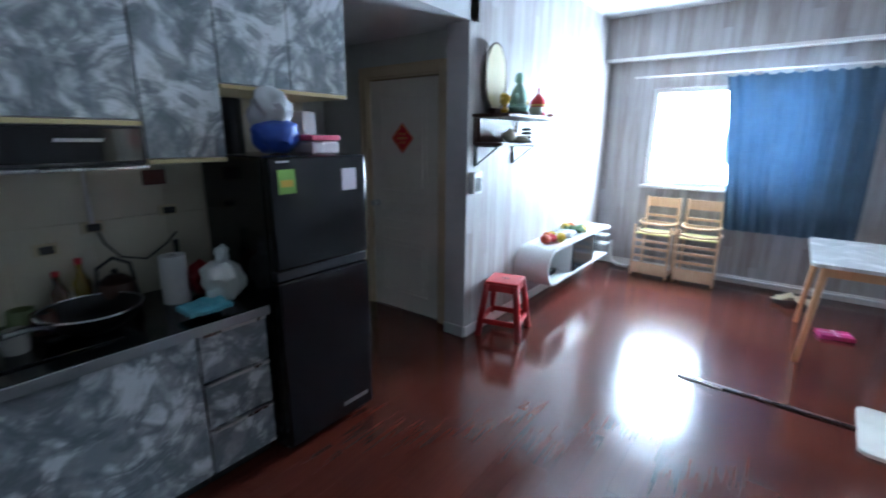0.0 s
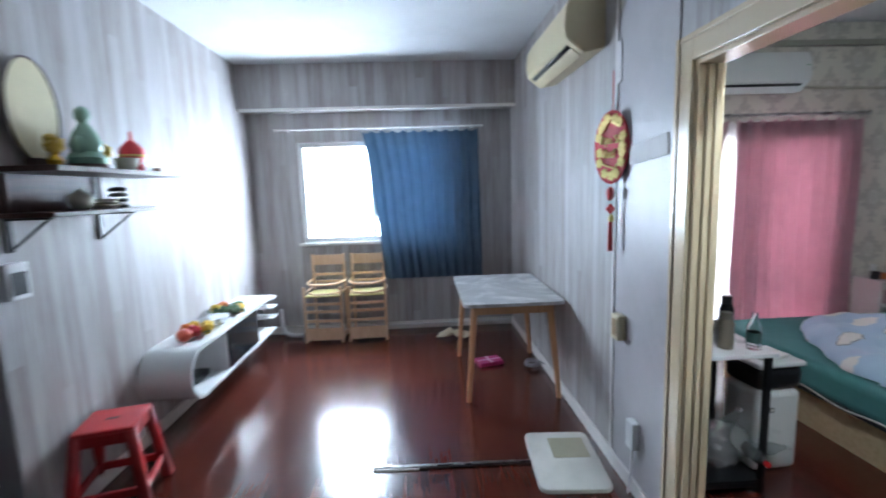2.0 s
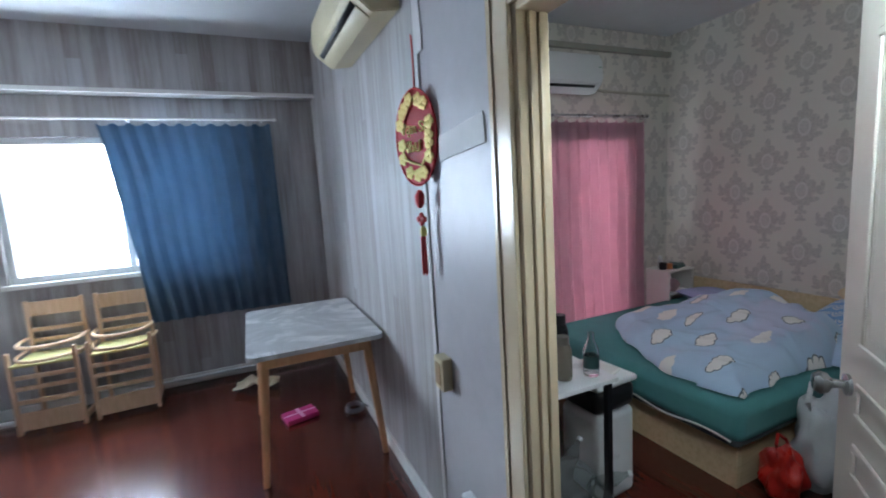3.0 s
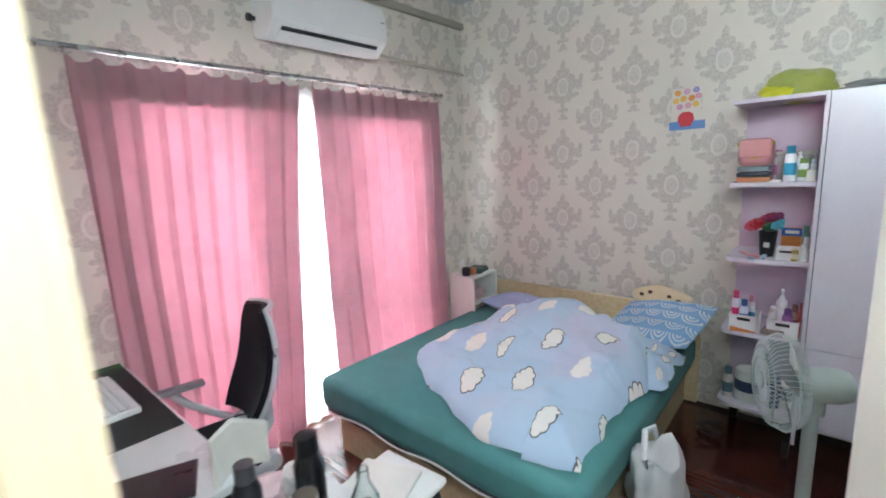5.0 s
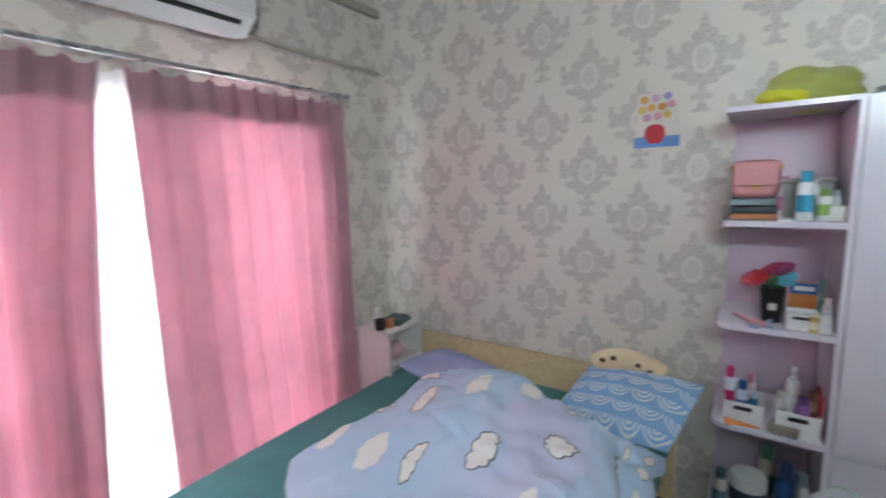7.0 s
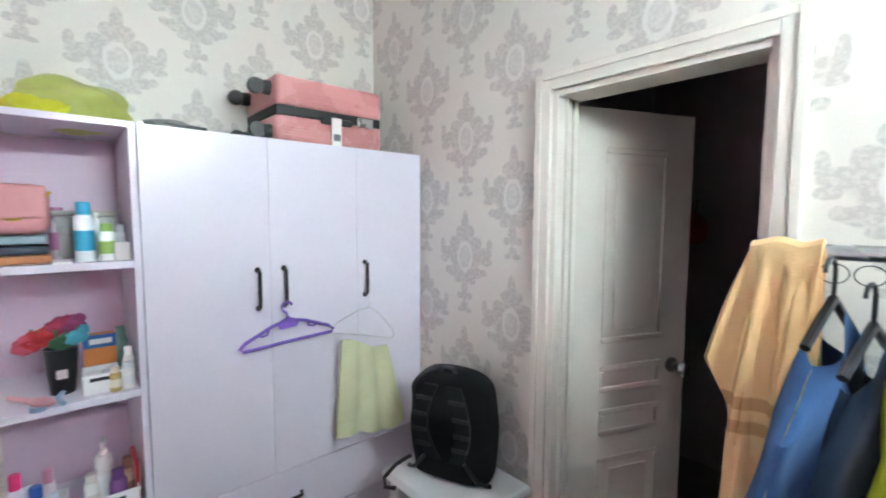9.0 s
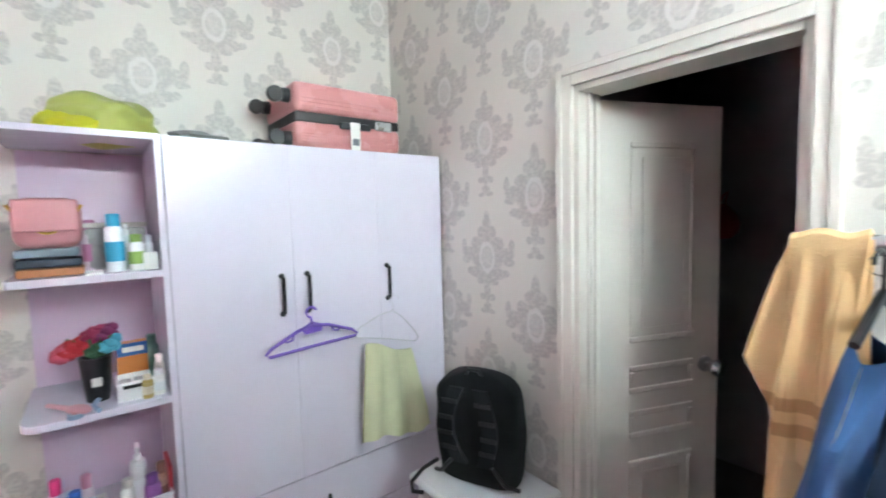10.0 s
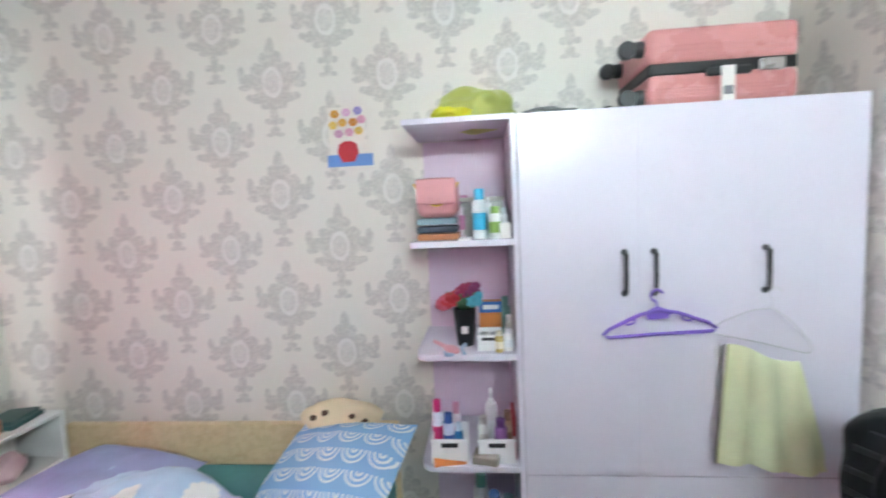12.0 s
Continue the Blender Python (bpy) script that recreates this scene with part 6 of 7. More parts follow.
def suitcase():
    shell = plain("rose_gold_polycarbonate", lin("c98a88"), 0.28, vary=0.05, bump=0.0)
    t = thing("suitcase", pose(4.52, 3.515, 1.792), "rose pink hard-shell suitcase with black wheels, lying flat", "suitcase")
    part("lower_shell", box(-0.16, 0.16, -0.22, 0.22, 0.0, 0.095, 0.022, seg=3), shell, t)
    part("upper_shell", box(-0.16, 0.16, -0.22, 0.22, 0.122, 0.232, 0.022, seg=3), shell, t)
    part("zip_band", box(-0.155, 0.155, -0.215, 0.215, 0.09, 0.127, 0.006), BLACK, t, "black zip band")
    for k in range(7):
        z = 0.018 + k * 0.010 if k < 4 else 0.145 + (k - 4) * 0.014
        part("rib", box(-0.1625, -0.1595, -0.195, 0.195, z, z + 0.004, 0.001), shell, t)
    part("carry_handle", box(-0.178, -0.161, -0.075, 0.055, 0.075, 0.10, 0.007), BLACK, t)
    part("lock", box(-0.172, -0.160, -0.17, -0.10, 0.082, 0.118, 0.004), STEEL, t, "metal lock")
    tag = part("luggage_tag", box(-0.185, -0.180, -0.022, 0.018, -0.005, 0.10, 0.002), WHITE, t, "white paper luggage tag")
    part("barcode", box(-0.1865, -0.1855, -0.016, 0.012, 0.015, 0.04), plain("grey_print", lin("70757a"), 0.6), tag)
    for x in (-0.11, 0.11):
        for z in (0.035, 0.185):
            bm = rod(bmesh.new(), (x, 0.215, z), (x, 0.245, z), 0.026, 0.024, 16)
            lathe(bm, [(0, -0.014), (0.026, -0.014), (0.029, 0), (0.026, 0.014), (0, 0.014)], 18, pose(x, 0.268, z, 0, 90))
            part("wheel", bm, BLACK, t)
    return t


suitcase()


# hangers on the wardrobe handles
def hanger(name, m, material, label, wire=0.006, wide=0.165, bar=True, drop=1.0):
    t = thing(name, m, label, "hanger")
    pts = [(0, 0, 0.0), (0, -wide * 0.35, -0.018 * drop), (0, -wide * 0.9, -0.075 * drop), (0, -wide, -0.098 * drop), (0, -wide * 0.93, -0.112 * drop)]
    part("arm", tube(bmesh.new(), pts, wire, 8), material, t)
    part("arm", tube(bmesh.new(), [(x, -y, z) for x, y, z in pts], wire, 8), material, t)
    if bar:
        part("bar", tube(bmesh.new(), [(0, -wide * 0.93, -0.112 * drop), (0, 0, -0.110 * drop), (0, wide * 0.93, -0.112 * drop)], wire, 8), material, t)
    part("hook", tube(bmesh.new(), [(0, 0, 0)] + [(0, 0.018 * math.sin(a), 0.045 - 0.018 * math.cos(a)) for a in [0.2 + k * 0.42 for k in range(11)]], wire * 0.75, 8), material, t)
    return t


PURPLE = plain("purple_plastic", lin("7a5cc0"), 0.35)
h1 = hanger("purple_hanger", pose(4.282, 3.737, 1.168, -3), PURPLE, "purple plastic clothes hanger on a wardrobe handle", drop=0.68)
part("web", outline(bmesh.new(), [(-0.04, -0.006), (0, 0.012), (0.04, -0.006), (0.03, -0.028), (-0.03, -0.028)], 0.006, "x"), PURPLE, h1)
for s in (-1, 1):
    part("notch", tube(bmesh.new(), [(0, s * 0.068, -0.018), (0, s * 0.074, -0.036), (0, s * 0.092, -0.04), (0, s * 0.105, -0.028)], 0.004, 6), PURPLE, h1)
hanger("wire_hanger", pose(4.281, 3.412, 1.167, 14), plain("white_coated_wire", lin("c9c6cc"), 0.4), "thin white wire hanger on a wardrobe handle", 0.0022, 0.145)
tw = thing("hand_towel", pose(4.272, 3.417, 1.04), "pale yellow-green towel hanging from a wire hanger", "towel")


def towel_shape(u, v):
    w = 0.20 + 0.115 * v
    y = (0.5 - u) * w + 0.035 * (1 - v) - 0.004
    return (0.008 * math.sin(u * 19 + 2 * v) * (0.4 + v) - 0.012, y, -0.005 - 0.345 * v + 0.06 * (0.5 - u) * (1 - v) - 0.03 * u * (v > 0.9) + 0.008 * math.sin(7 * u))


part("cloth", sheet(40, 26, towel_shape, 0.006), cloth("pale_lime_terry", lin("d5d6b0"), 0.95, 0.1, 0.0, 180), tw)
part("side_hem", tube(bmesh.new(), [tuple(Vector(towel_shape(0.0, k / 12)) + Vector((-0.004, 0, 0))) for k in range(13)], 0.003, 5), cloth("darker_hem", lin("a9aa74"), 0.9), tw)

# picture on the wall
pic = thing("child_drawing", pose(4.6985, 4.793, 1.695) @ Matrix.Scale(0.88, 4), "paper flower picture with a red vase on the wall", "picture")
part("table_strip", box(-0.003, -0.001, -0.115, 0.10, 0.0, 0.055), plain("blue_paper", lin("6d93cf"), 0.7), pic, "blue paper strip")
part("paper", box(-0.0008, 0.0, -0.085, 0.09, 0.055, 0.27), plain("cream_paper", lin("ddd6cc"), 0.7), pic)
part("vase", outline(bmesh.new(), [(-0.028, 0.02), (0.028, 0.02), (0.05, 0.06), (0.042, 0.10), (0.018, 0.115), (-0.018, 0.115), (-0.042, 0.10), (-0.05, 0.06)], -0.005, "x"), plain("red_felt", lin("b8333c"), 0.7), pic, "red paper vase")
for k, (y, z, c) in enumerate(((0.055, 0.24, "dca03c"), (0.0, 0.245, "d6a8c8"), (-0.055, 0.25, "9a8fc9"), (0.065, 0.19, "e0c060"), (0.02, 0.20, "e0b050"), (-0.03, 0.20, "d98f3a"), (-0.07, 0.21, "d898b0"), (0.04, 0.15, "c998b8"), (-0.01, 0.155, "d9a0b8"), (-0.055, 0.16, "e0c060"))):
    bm = bmesh.new()
    for i in range(6):
        a = i * math.pi / 3
        lathe(bm, [(0, 0), (0.009, 0), (0.009, 0.002), (0, 0.002)], 10, pose(-0.004, y + 0.012 * math.cos(a), z + 0.011 * math.sin(a), 0, 90))
    part("paper_flower", bm, plain("paper_flower_%d" % k, lin(c), 0.7), pic)


# ---- desk side ----
DESK_TOP = plain("white_desk_laminate", lin("d9d9da"), 0.3, vary=0.03, bump=0.0)
desk = thing("desk", pose(1.79, 5.22, 0), "white-topped desk with black steel legs along the wall", "desk")
part("desktop", box(0, 0.35, 0, 1.20, 0.735, 0.76, 0.003), DESK_TOP, desk)
for y in (0.04, 1.12):
    for x in (0.03, 0.30):
        part("leg", box(x - 0.014, x + 0.014, y - 0.014, y + 0.014, 0, 0.734, 0.002), BLACK, desk)
tb = thing("side_table", pose(1.79, 4.745, 0), "small white-topped table with black steel legs", "table")
part("tabletop", box(0, 0.505, 0, 0.445, 0.715, 0.735, 0.003), DESK_TOP, tb)
for y in (0.03, 0.415):
    for x in (0.03, 0.475):
        part("leg", box(x - 0.013, x + 0.013, y - 0.013, y + 0.013, 0, 0.714, 0.002), BLACK, tb)
    part("foot_rail", box(0.045, 0.46, y - 0.01, y + 0.01, 0.04, 0.065, 0.002), BLACK, tb)
part("low_shelf", box(0.02, 0.485, 0.02, 0.425, 0.066, 0.078, 0.002), BLACK, tb)
dm = Mat("desk_mat_print", lin("17191a"), 0.7)
x, y, z = dm.axes()
dm.over(y.step(0.30, 0.42) * dm.noise(14, 4).step(0.35, 0.6), lin("3f6a2c")).over(dm.noise(40, 3) * 0.3, lin("24302a"))
solid("desk_mat", box(-0.16, 0.16, -0.35, 0.42, 0, 0.004, 0.001), dm.m, "black desk mat printed with green leaves", "desk mat", m=pose(1.97, 5.99, 0.7605))
kb = thing("keyboard", pose(1.985, 6.03, 0.7655, 0, 0, 1), "white keyboard on a dark desk mat", "keyboard")
part("case", box(-0.075, 0.075, -0.20, 0.20, 0, 0.022, 0.005), WHITE_PLASTIC, kb)
key = box(-0.0075, 0.0075, -0.008, 0.008, 0.0, 0.008, 0.0015, seg=1)
finish(key, False)
key_mesh = bpy.data.meshes.new("key")
key.to_mesh(key_mesh)
key.free()
key_mesh.materials.append(plain("white_keycap", lin("dcdcdc"), 0.4, vary=0.03, bump=0))
for i in range(6):
    for j in range(18):
        k = new("key", key_mesh)
        k.parent, k.location = kb, (-0.058 + i * 0.0205, -0.182 + j * 0.0212, 0.0215)
solid("tablet", box(-0.11, 0.11, -0.08, 0.08, 0, 0.012, 0.004), plain("black_cover", lin("151517"), 0.3), "black tablet in a cover on the desk", "tablet", m=pose(1.95, 5.36, 0.7605, 0, 0, -22))
solid("mouse", lump((0, 0, 0.014), (0.03, 0.05, 0.017), 0, 3), BLACK, "black computer mouse on the desk", "mouse", m=pose(1.84, 5.62, 0.7605))
wb = thing("white_pouch", pose(2.14, 5.26, 0.76), "upright white zip pouch on the desk", "pouch")
part("pouch", sheet(14, 12, lambda u, v: ((0.5 - u) * 0.15, 0.045 * math.sin(math.pi * u) * (1 - v) ** 0.7 - 0.02, 0.17 * v * (1 - 0.25 * abs(2 * u - 1.2))), 0.014), cloth("white_canvas", lin("d9d7d0"), 0.8), wb)
part("zip", tube(bmesh.new(), [(-0.05, -0.015, 0.14), (0.0, -0.016, 0.166), (0.05, -0.015, 0.15)], 0.003, 5), BLACK, wb)
for x, y, h, r, c1, c2, lab in ((2.17, 4.95, 0.235, 0.034, "1b1b1e", "101012", "tall black thermos bottle on a white table"), (2.10, 4.85, 0.18, 0.036, "7d7468", "5c554c", "brushed metal tumbler on a white table"), (2.05, 5.0, 0.21, 0.03, "2a2a2e", "3a3a3e", "dark drinking bottle on a white table")):
    b = thing("drink_bottle", pose(x, y, 0.736), lab, "bottle", "drink bottles")
    part("body", turned([(0, 0), (r * 0.95, 0), (r, 0.01), (r, h * 0.7), (r * 0.7, h * 0.82), (0, h * 0.82)], 22), plain("drink_" + c1, lin(c1), 0.25, 0.3), b)
    part("cap", turned([(0, h * 0.82), (r * 0.72, h * 0.82), (r * 0.7, h), (0, h)], 18), plain("drinkcap_" + c2, lin(c2), 0.35), b)
wtr = thing("water_bottle", pose(2.22, 4.82, 0.736), "clear glass water bottle on a white table", "bottle")
part("glass", turned([(0, 0), (0.03, 0), (0.032, 0.01), (0.032, 0.11), (0.014, 0.15), (0.013, 0.18), (0.010, 0.18), (0.011, 0.15), (0.028, 0.108), (0.028, 0.012), (0, 0.010)], 24), glass("bottle_glass", (0.9, 0.95, 0.95), 0.03), wtr)
part("label", turned([(0.0326, 0.035), (0.0326, 0.085)], 24), plain("dark_teal_label", lin("2f4a48"), 0.5), wtr, "dark label")
for k, (x, y) in enumerate(((2.02, 5.09), (2.14, 5.12), (1.94, 4.94), (2.22, 5.10))):
    solid("plastic_pack", lump((0, 0, 0.028), (0.05, 0.045, 0.034), 0.45, 3, k * 3.0), plain("clear_pack_%d" % k, lin(("cfd3d6", "d8b8bc", "c9cdd0", "d6d6d4")[k]), 0.2), "small crinkled clear pack on a white table", "pack", "packs on the table", m=pose(x, y, 0.736))
sack = thing("bottle_sack", pose(2.13, 4.93, 0.079), "clear sack of empty plastic bottles under a table", "bag")
film_clear = Mat("clear_sack_film", lin("d8dcda"), 0.12).set(Transmission_Weight=0.85, IOR=1.15).m
rnd = random.Random(11)
for k in range(7):
    bm = turned([(0, 0), (0.03, 0), (0.032, 0.02), (0.03, 0.09), (0.033, 0.13), (0.012, 0.18), (0.012, 0.2), (0, 0.2)], 16)
    bo = part("empty_bottle", bm, film_clear, sack)
    bo.matrix_basis = pose(-0.10 + 0.045 * k, rnd.uniform(-0.06, 0.06), 0.036 + 0.07 * (k % 2), rnd.uniform(50, 80), 0, rnd.uniform(0, 360))
    part("bottle_cap", turned([(0, 0.2), (0.014, 0.2), (0.014, 0.218), (0, 0.218)], 12), (WHITE_PLASTIC, BLACK, RED)[k % 3], bo)
part("film", lump((0, 0, 0.105), (0.16, 0.11, 0.12), 0.35, 4, 3.7), film_clear, sack, "thin clear plastic film")


def air_purifier():
    t = thing("air_purifier", pose(2.465, 5.05, 0, 0, 0, 4), "white air purifier with a black band and pale lid", "air purifier")
    part("body", box(-0.13, 0.13, -0.12, 0.12, 0.0, 0.45, 0.035, seg=4), WHITE_PLASTIC, t)
    part("vent_band", box(-0.134, 0.134, -0.124, 0.124, 0.451, 0.575, 0.04, seg=4), BLACK, t, "black vent band")
    part("lid", box(-0.138, 0.138, -0.128, 0.128, 0.576, 0.605, 0.012, seg=3), WHITE_PLASTIC, t)
    part("badge", box(-0.075, -0.03, -0.1215, -0.1202, 0.335, 0.36), BLACK, t, "small dark badge")
    part("badge", box(-0.052, -0.034, -0.1228, -0.1216, 0.341, 0.354), WHITE, t)
    return t


air_purifier()
solid("paper_sheet", box(-0.09, 0.09, -0.10, 0.10, 0, 0.018, 0.004), WHITE, "white papers on the purifier's lid", "papers", m=pose(2.45, 5.06, 0.606, 0, 0, 20))


def office_chair():
    t = thing("office_chair", pose(2.24, 5.91, 0, 0, 0, -10), "black mesh office chair with white plastic frame and armrests", "office chair")
    mesh_cloth = cloth("black_chair_mesh", lin("1d161f"), 0.85, 0.1, 0.0, 500)
    grey = plain("white_grey_plastic", lin("c2c4c8"), 0.4)
    part("seat", box(-0.22, 0.19, -0.21, 0.21, 0.43, 0.48, 0.022, seg=3), mesh_cloth, t)
    part("seat_pan", box(-0.20, 0.22, -0.20, 0.20, 0.40, 0.43, 0.01), grey, t)

    def back(u, v):
        y = (u - 0.5) * 0.40 * (1 - 0.35 * abs(2 * v - 0.9) ** 3)
        return (0.20 + 0.12 * v + 0.04 * math.sin(math.pi * v) - 0.05 * (2 * u - 1) ** 2, y, 0.56 + 0.46 * v)
    part("backrest", sheet(16, 16, back, 0.022), mesh_cloth, t)
    edge = [back(0, k / 14) for k in range(15)] + [back(k / 14, 1) for k in range(15)] + [back(1, 1 - k / 14) for k in range(15)] + [back(1 - k / 14, 0) for k in range(15)]
    part("back_frame", tube(bmesh.new(), [(x + 0.012, y, z) for x, y, z in edge], 0.011, 8), grey, t, "white plastic back frame")
    part("spine", tube(bmesh.new(), [(0.10, 0, 0.40), (0.22, 0, 0.42), (0.27, 0, 0.50), (0.27, 0, 0.62), (0.31, 0, 0.78)], 0.024, 10), grey, t)
    for s in (-1, 1):
        part("arm_post", tube(bmesh.new(), [(0.21, s * 0.20, 0.44), (0.14, s * 0.265, 0.47), (0.02, s * 0.275, 0.56), (-0.04, s * 0.275, 0.63)], 0.017, 8), grey, t)
        part("arm_pad", box(-0.16, 0.09, s * 0.275 - 0.028, s * 0.275 + 0.028, 0.635, 0.66, 0.01), plain("grey_arm_pad", lin("8f9298"), 0.5), t, "grey arm pad")
        part("pivot", rod(bmesh.new(), (0.21, s * 0.19, 0.45), (0.21, s * 0.225, 0.45), 0.04, 0.036, 18), grey, t)
    part("column", rod(bmesh.new(), (0, 0, 0.09), (0, 0, 0.40), 0.03, 0.022), BLACK, t)
    for k in range(5):
        a = k * 1.2566 + 0.3
        c, s = math.cos(a), math.sin(a)
        leg = part("base_leg", tube(bmesh.new(), [(0, 0, 0.11), (0.14 * c, 0.14 * s, 0.10), (0.27 * c, 0.27 * s, 0.065)], 0.018, 8), grey, t)
        part("caster", lathe(bmesh.new(), [(0, -0.02), (0.026, -0.02), (0.028, 0), (0.026, 0.02), (0, 0.02)], 16, pose(0.27 * c, 0.27 * s, 0.028, 90, 0, math.degrees(a))), BLACK, leg)
    return t


office_chair()

# bags at the bed's foot
rb = thing("red_bag", pose(3.17, 4.585, 0), "red plastic bag slumped beside the bed", "bag")
part("bag", lump((0, 0, 0.105), (0.10, 0.085, 0.125), 0.5, 4, 2.2), plain("red_film", lin("b0241c"), 0.3, vary=0.2), rb)
part("handle", tube(bmesh.new(), [(-0.05, 0, 0.19), (-0.05, 0.01, 0.26), (0.0, 0.03, 0.29), (0.05, 0.02, 0.25), (0.06, 0, 0.19)], 0.008, 6), plain("red_film_handle", lin("b5281f"), 0.3), rb)
wbag = thing("laundry_bag", pose(3.37, 4.53, 0), "large slumped white plastic laundry bag", "bag")
film = plain("white_sack_film", lin("cfd0d2"), 0.35, vary=0.1)
part("bag", lump((0, 0, 0.215), (0.135, 0.11, 0.245), 0.4, 4, 9.1), film, wbag)
part("handle", tube(bmesh.new(), [(-0.08, 0, 0.36), (-0.10, 0.02, 0.45), (-0.03, 0.04, 0.52), (0.05, 0.03, 0.50), (0.07, 0, 0.38)], 0.012, 8), film, wbag)


def floor_fan():
    t = thing("pedestal_fan", pose(3.60, 4.10, 0), "pale grey pedestal fan with a wire grille, switched off", "fan")
    body = plain("pale_sage_plastic", lin("aab5b0"), 0.35, vary=0.05)
    head = pose(0, 0.0, 0.745, 0, 0, 22) @ pose(0, 0, 0, -90)
    part("base", turned([(0, 0), (0.16, 0), (0.165, 0.015), (0.12, 0.035), (0.03, 0.06), (0, 0.06)], 30), body, t)
    part("pole", rod(bmesh.new(), (0, 0, 0.05), (0, 0, 0.66), 0.022), body, t)
    part("neck", box(-0.03, 0.03, -0.035, 0.035, 0.64, 0.72, 0.01), body, t)
    part("motor", turned([(0, -0.10), (0.05, -0.095), (0.06, -0.06), (0.06, 0.03), (0.045, 0.05), (0, 0.05)], 24, head), body, t)
    wires = bmesh.new()
    for k in range(56):
        a = k * 2 * math.pi / 56
        c, s = math.cos(a), math.sin(a)
        pts = [(0.03, 0.155), (0.10, 0.158), (0.15, 0.14), (0.168, 0.10), (0.15, 0.062), (0.09, 0.05), (0.045, 0.048)]
        tube(wires, [head @ Vector((r * c, r * s, h)) for r, h in pts], 0.0013, 4)
    g = part("grille", wires, plain("pale_wire", lin("c9cfd0"), 0.4), t, "wire grille")
    for r, h in ((0.168, 0.10), (0.12, 0.152), (0.08, 0.157)):
        part("ring", tube(bmesh.new(), [head @ Vector((r * math.cos(a), r * math.sin(a), h)) for a in [k * math.pi / 18 for k in range(37)]], 0.0025, 5), body, g)
    part("cap", turned([(0, 0.15), (0.032, 0.15), (0.03, 0.163), (0, 0.165)], 20, head), body, t)
    for k in range(5):
        m = head @ pose(0, 0, 0.10, 0, 0, 72 * k)
        part("blade", sheet(6, 6, lambda u, v: m @ Vector((0.03 + 0.11 * u, (v - 0.5) * (0.05 + 0.05 * u), 0.03 * (v - 0.5))), 0.0025), plain("clear_grey_blade", lin("93a0a3"), 0.2), t)


floor_fan()

# bedside box
ns = thing("bedside_box", pose(4.27, 6.085, 0), "white open bedside shelf box beside the curtain", "bedside shelf")
part("side", box(0, 0.016, 0, 0.24, 0, 0.70, 0.002), WHITE, ns)
part("side", box(0.30, 0.316, 0, 0.24, 0, 0.70, 0.002), WHITE, ns)
part("back", box(0.017, 0.299, 0.228, 0.24, 0, 0.70), WHITE, ns)
for z in (0.02, 0.50, 0.70):
    part("board", box(-0.004 if z > 0.6 else 0.017, 0.32 if z > 0.6 else 0.299, 0, 0.24 if z > 0.6 else 0.227, z, z + 0.016, 0.002), WHITE, ns)
solid("book", box(-0.08, 0.08, -0.06, 0.06, 0, 0.018, 0.002), plain("dark_teal_book_cover", lin("3c5c58"), 0.5), "dark teal book lying on the bedside box", "book", m=pose(4.47, 6.19, 0.7165, 0, 0, 12))
solid("book", box(-0.075, 0.07, -0.055, 0.06, 0, 0.016, 0.002), plain("grey_teal_book_cover", lin("4a625e"), 0.5), "smaller grey-teal book on top of another book", "book", m=pose(4.47, 6.19, 0.7347, 0, 0, 15))
bottle(4.36, 6.25, 0.7165, 0.022, 0.11, "e6e6e6", "f0f0f0", "small white bottle on the bedside box")
solid("dark_cup", turned([(0, 0), (0.03, 0), (0.035, 0.06), (0.031, 0.06), (0.027, 0.006), (0, 0.005)], 20), plain("dark_glaze", lin("33282c"), 0.3), "dark cup on the bedside box", "cup", m=pose(4.31, 6.18, 0.7165))
solid("orange_jar", turned([(0, 0), (0.024, 0), (0.024, 0.05), (0, 0.052)], 18), plain("orange_plastic", lin("c9784a"), 0.4), "small orange jar on the bedside box", "jar", m=pose(4.37, 6.16, 0.7165))
solid("pink_purse", lump((0, 0, 0.05), (0.07, 0.06, 0.055), 0.25, 3, 5.0), plain("dusty_pink_leather", lin("c9a3a6"), 0.5), "dusty pink purse inside the bedside box", "purse", m=pose(4.40, 6.16, 0.517))

# stool with backpack
st = thing("white_stool", pose(3.90, 3.315, 0, 0, 0, 0), "white plastic stool holding a backpack", "stool")
part("seat", box(-0.215, 0.215, -0.18, 0.16, 0.575, 0.605, 0.016, seg=3), WHITE_PLASTIC, st)
for sx in (-1, 1):
    for sy in (-1, 1):
        part("leg", rod(bmesh.new(), (sx * 0.185, sy * 0.15 - 0.01, 0), (sx * 0.165, sy * 0.13 - 0.01, 0.576), 0.018, 0.022), WHITE_PLASTIC, st)


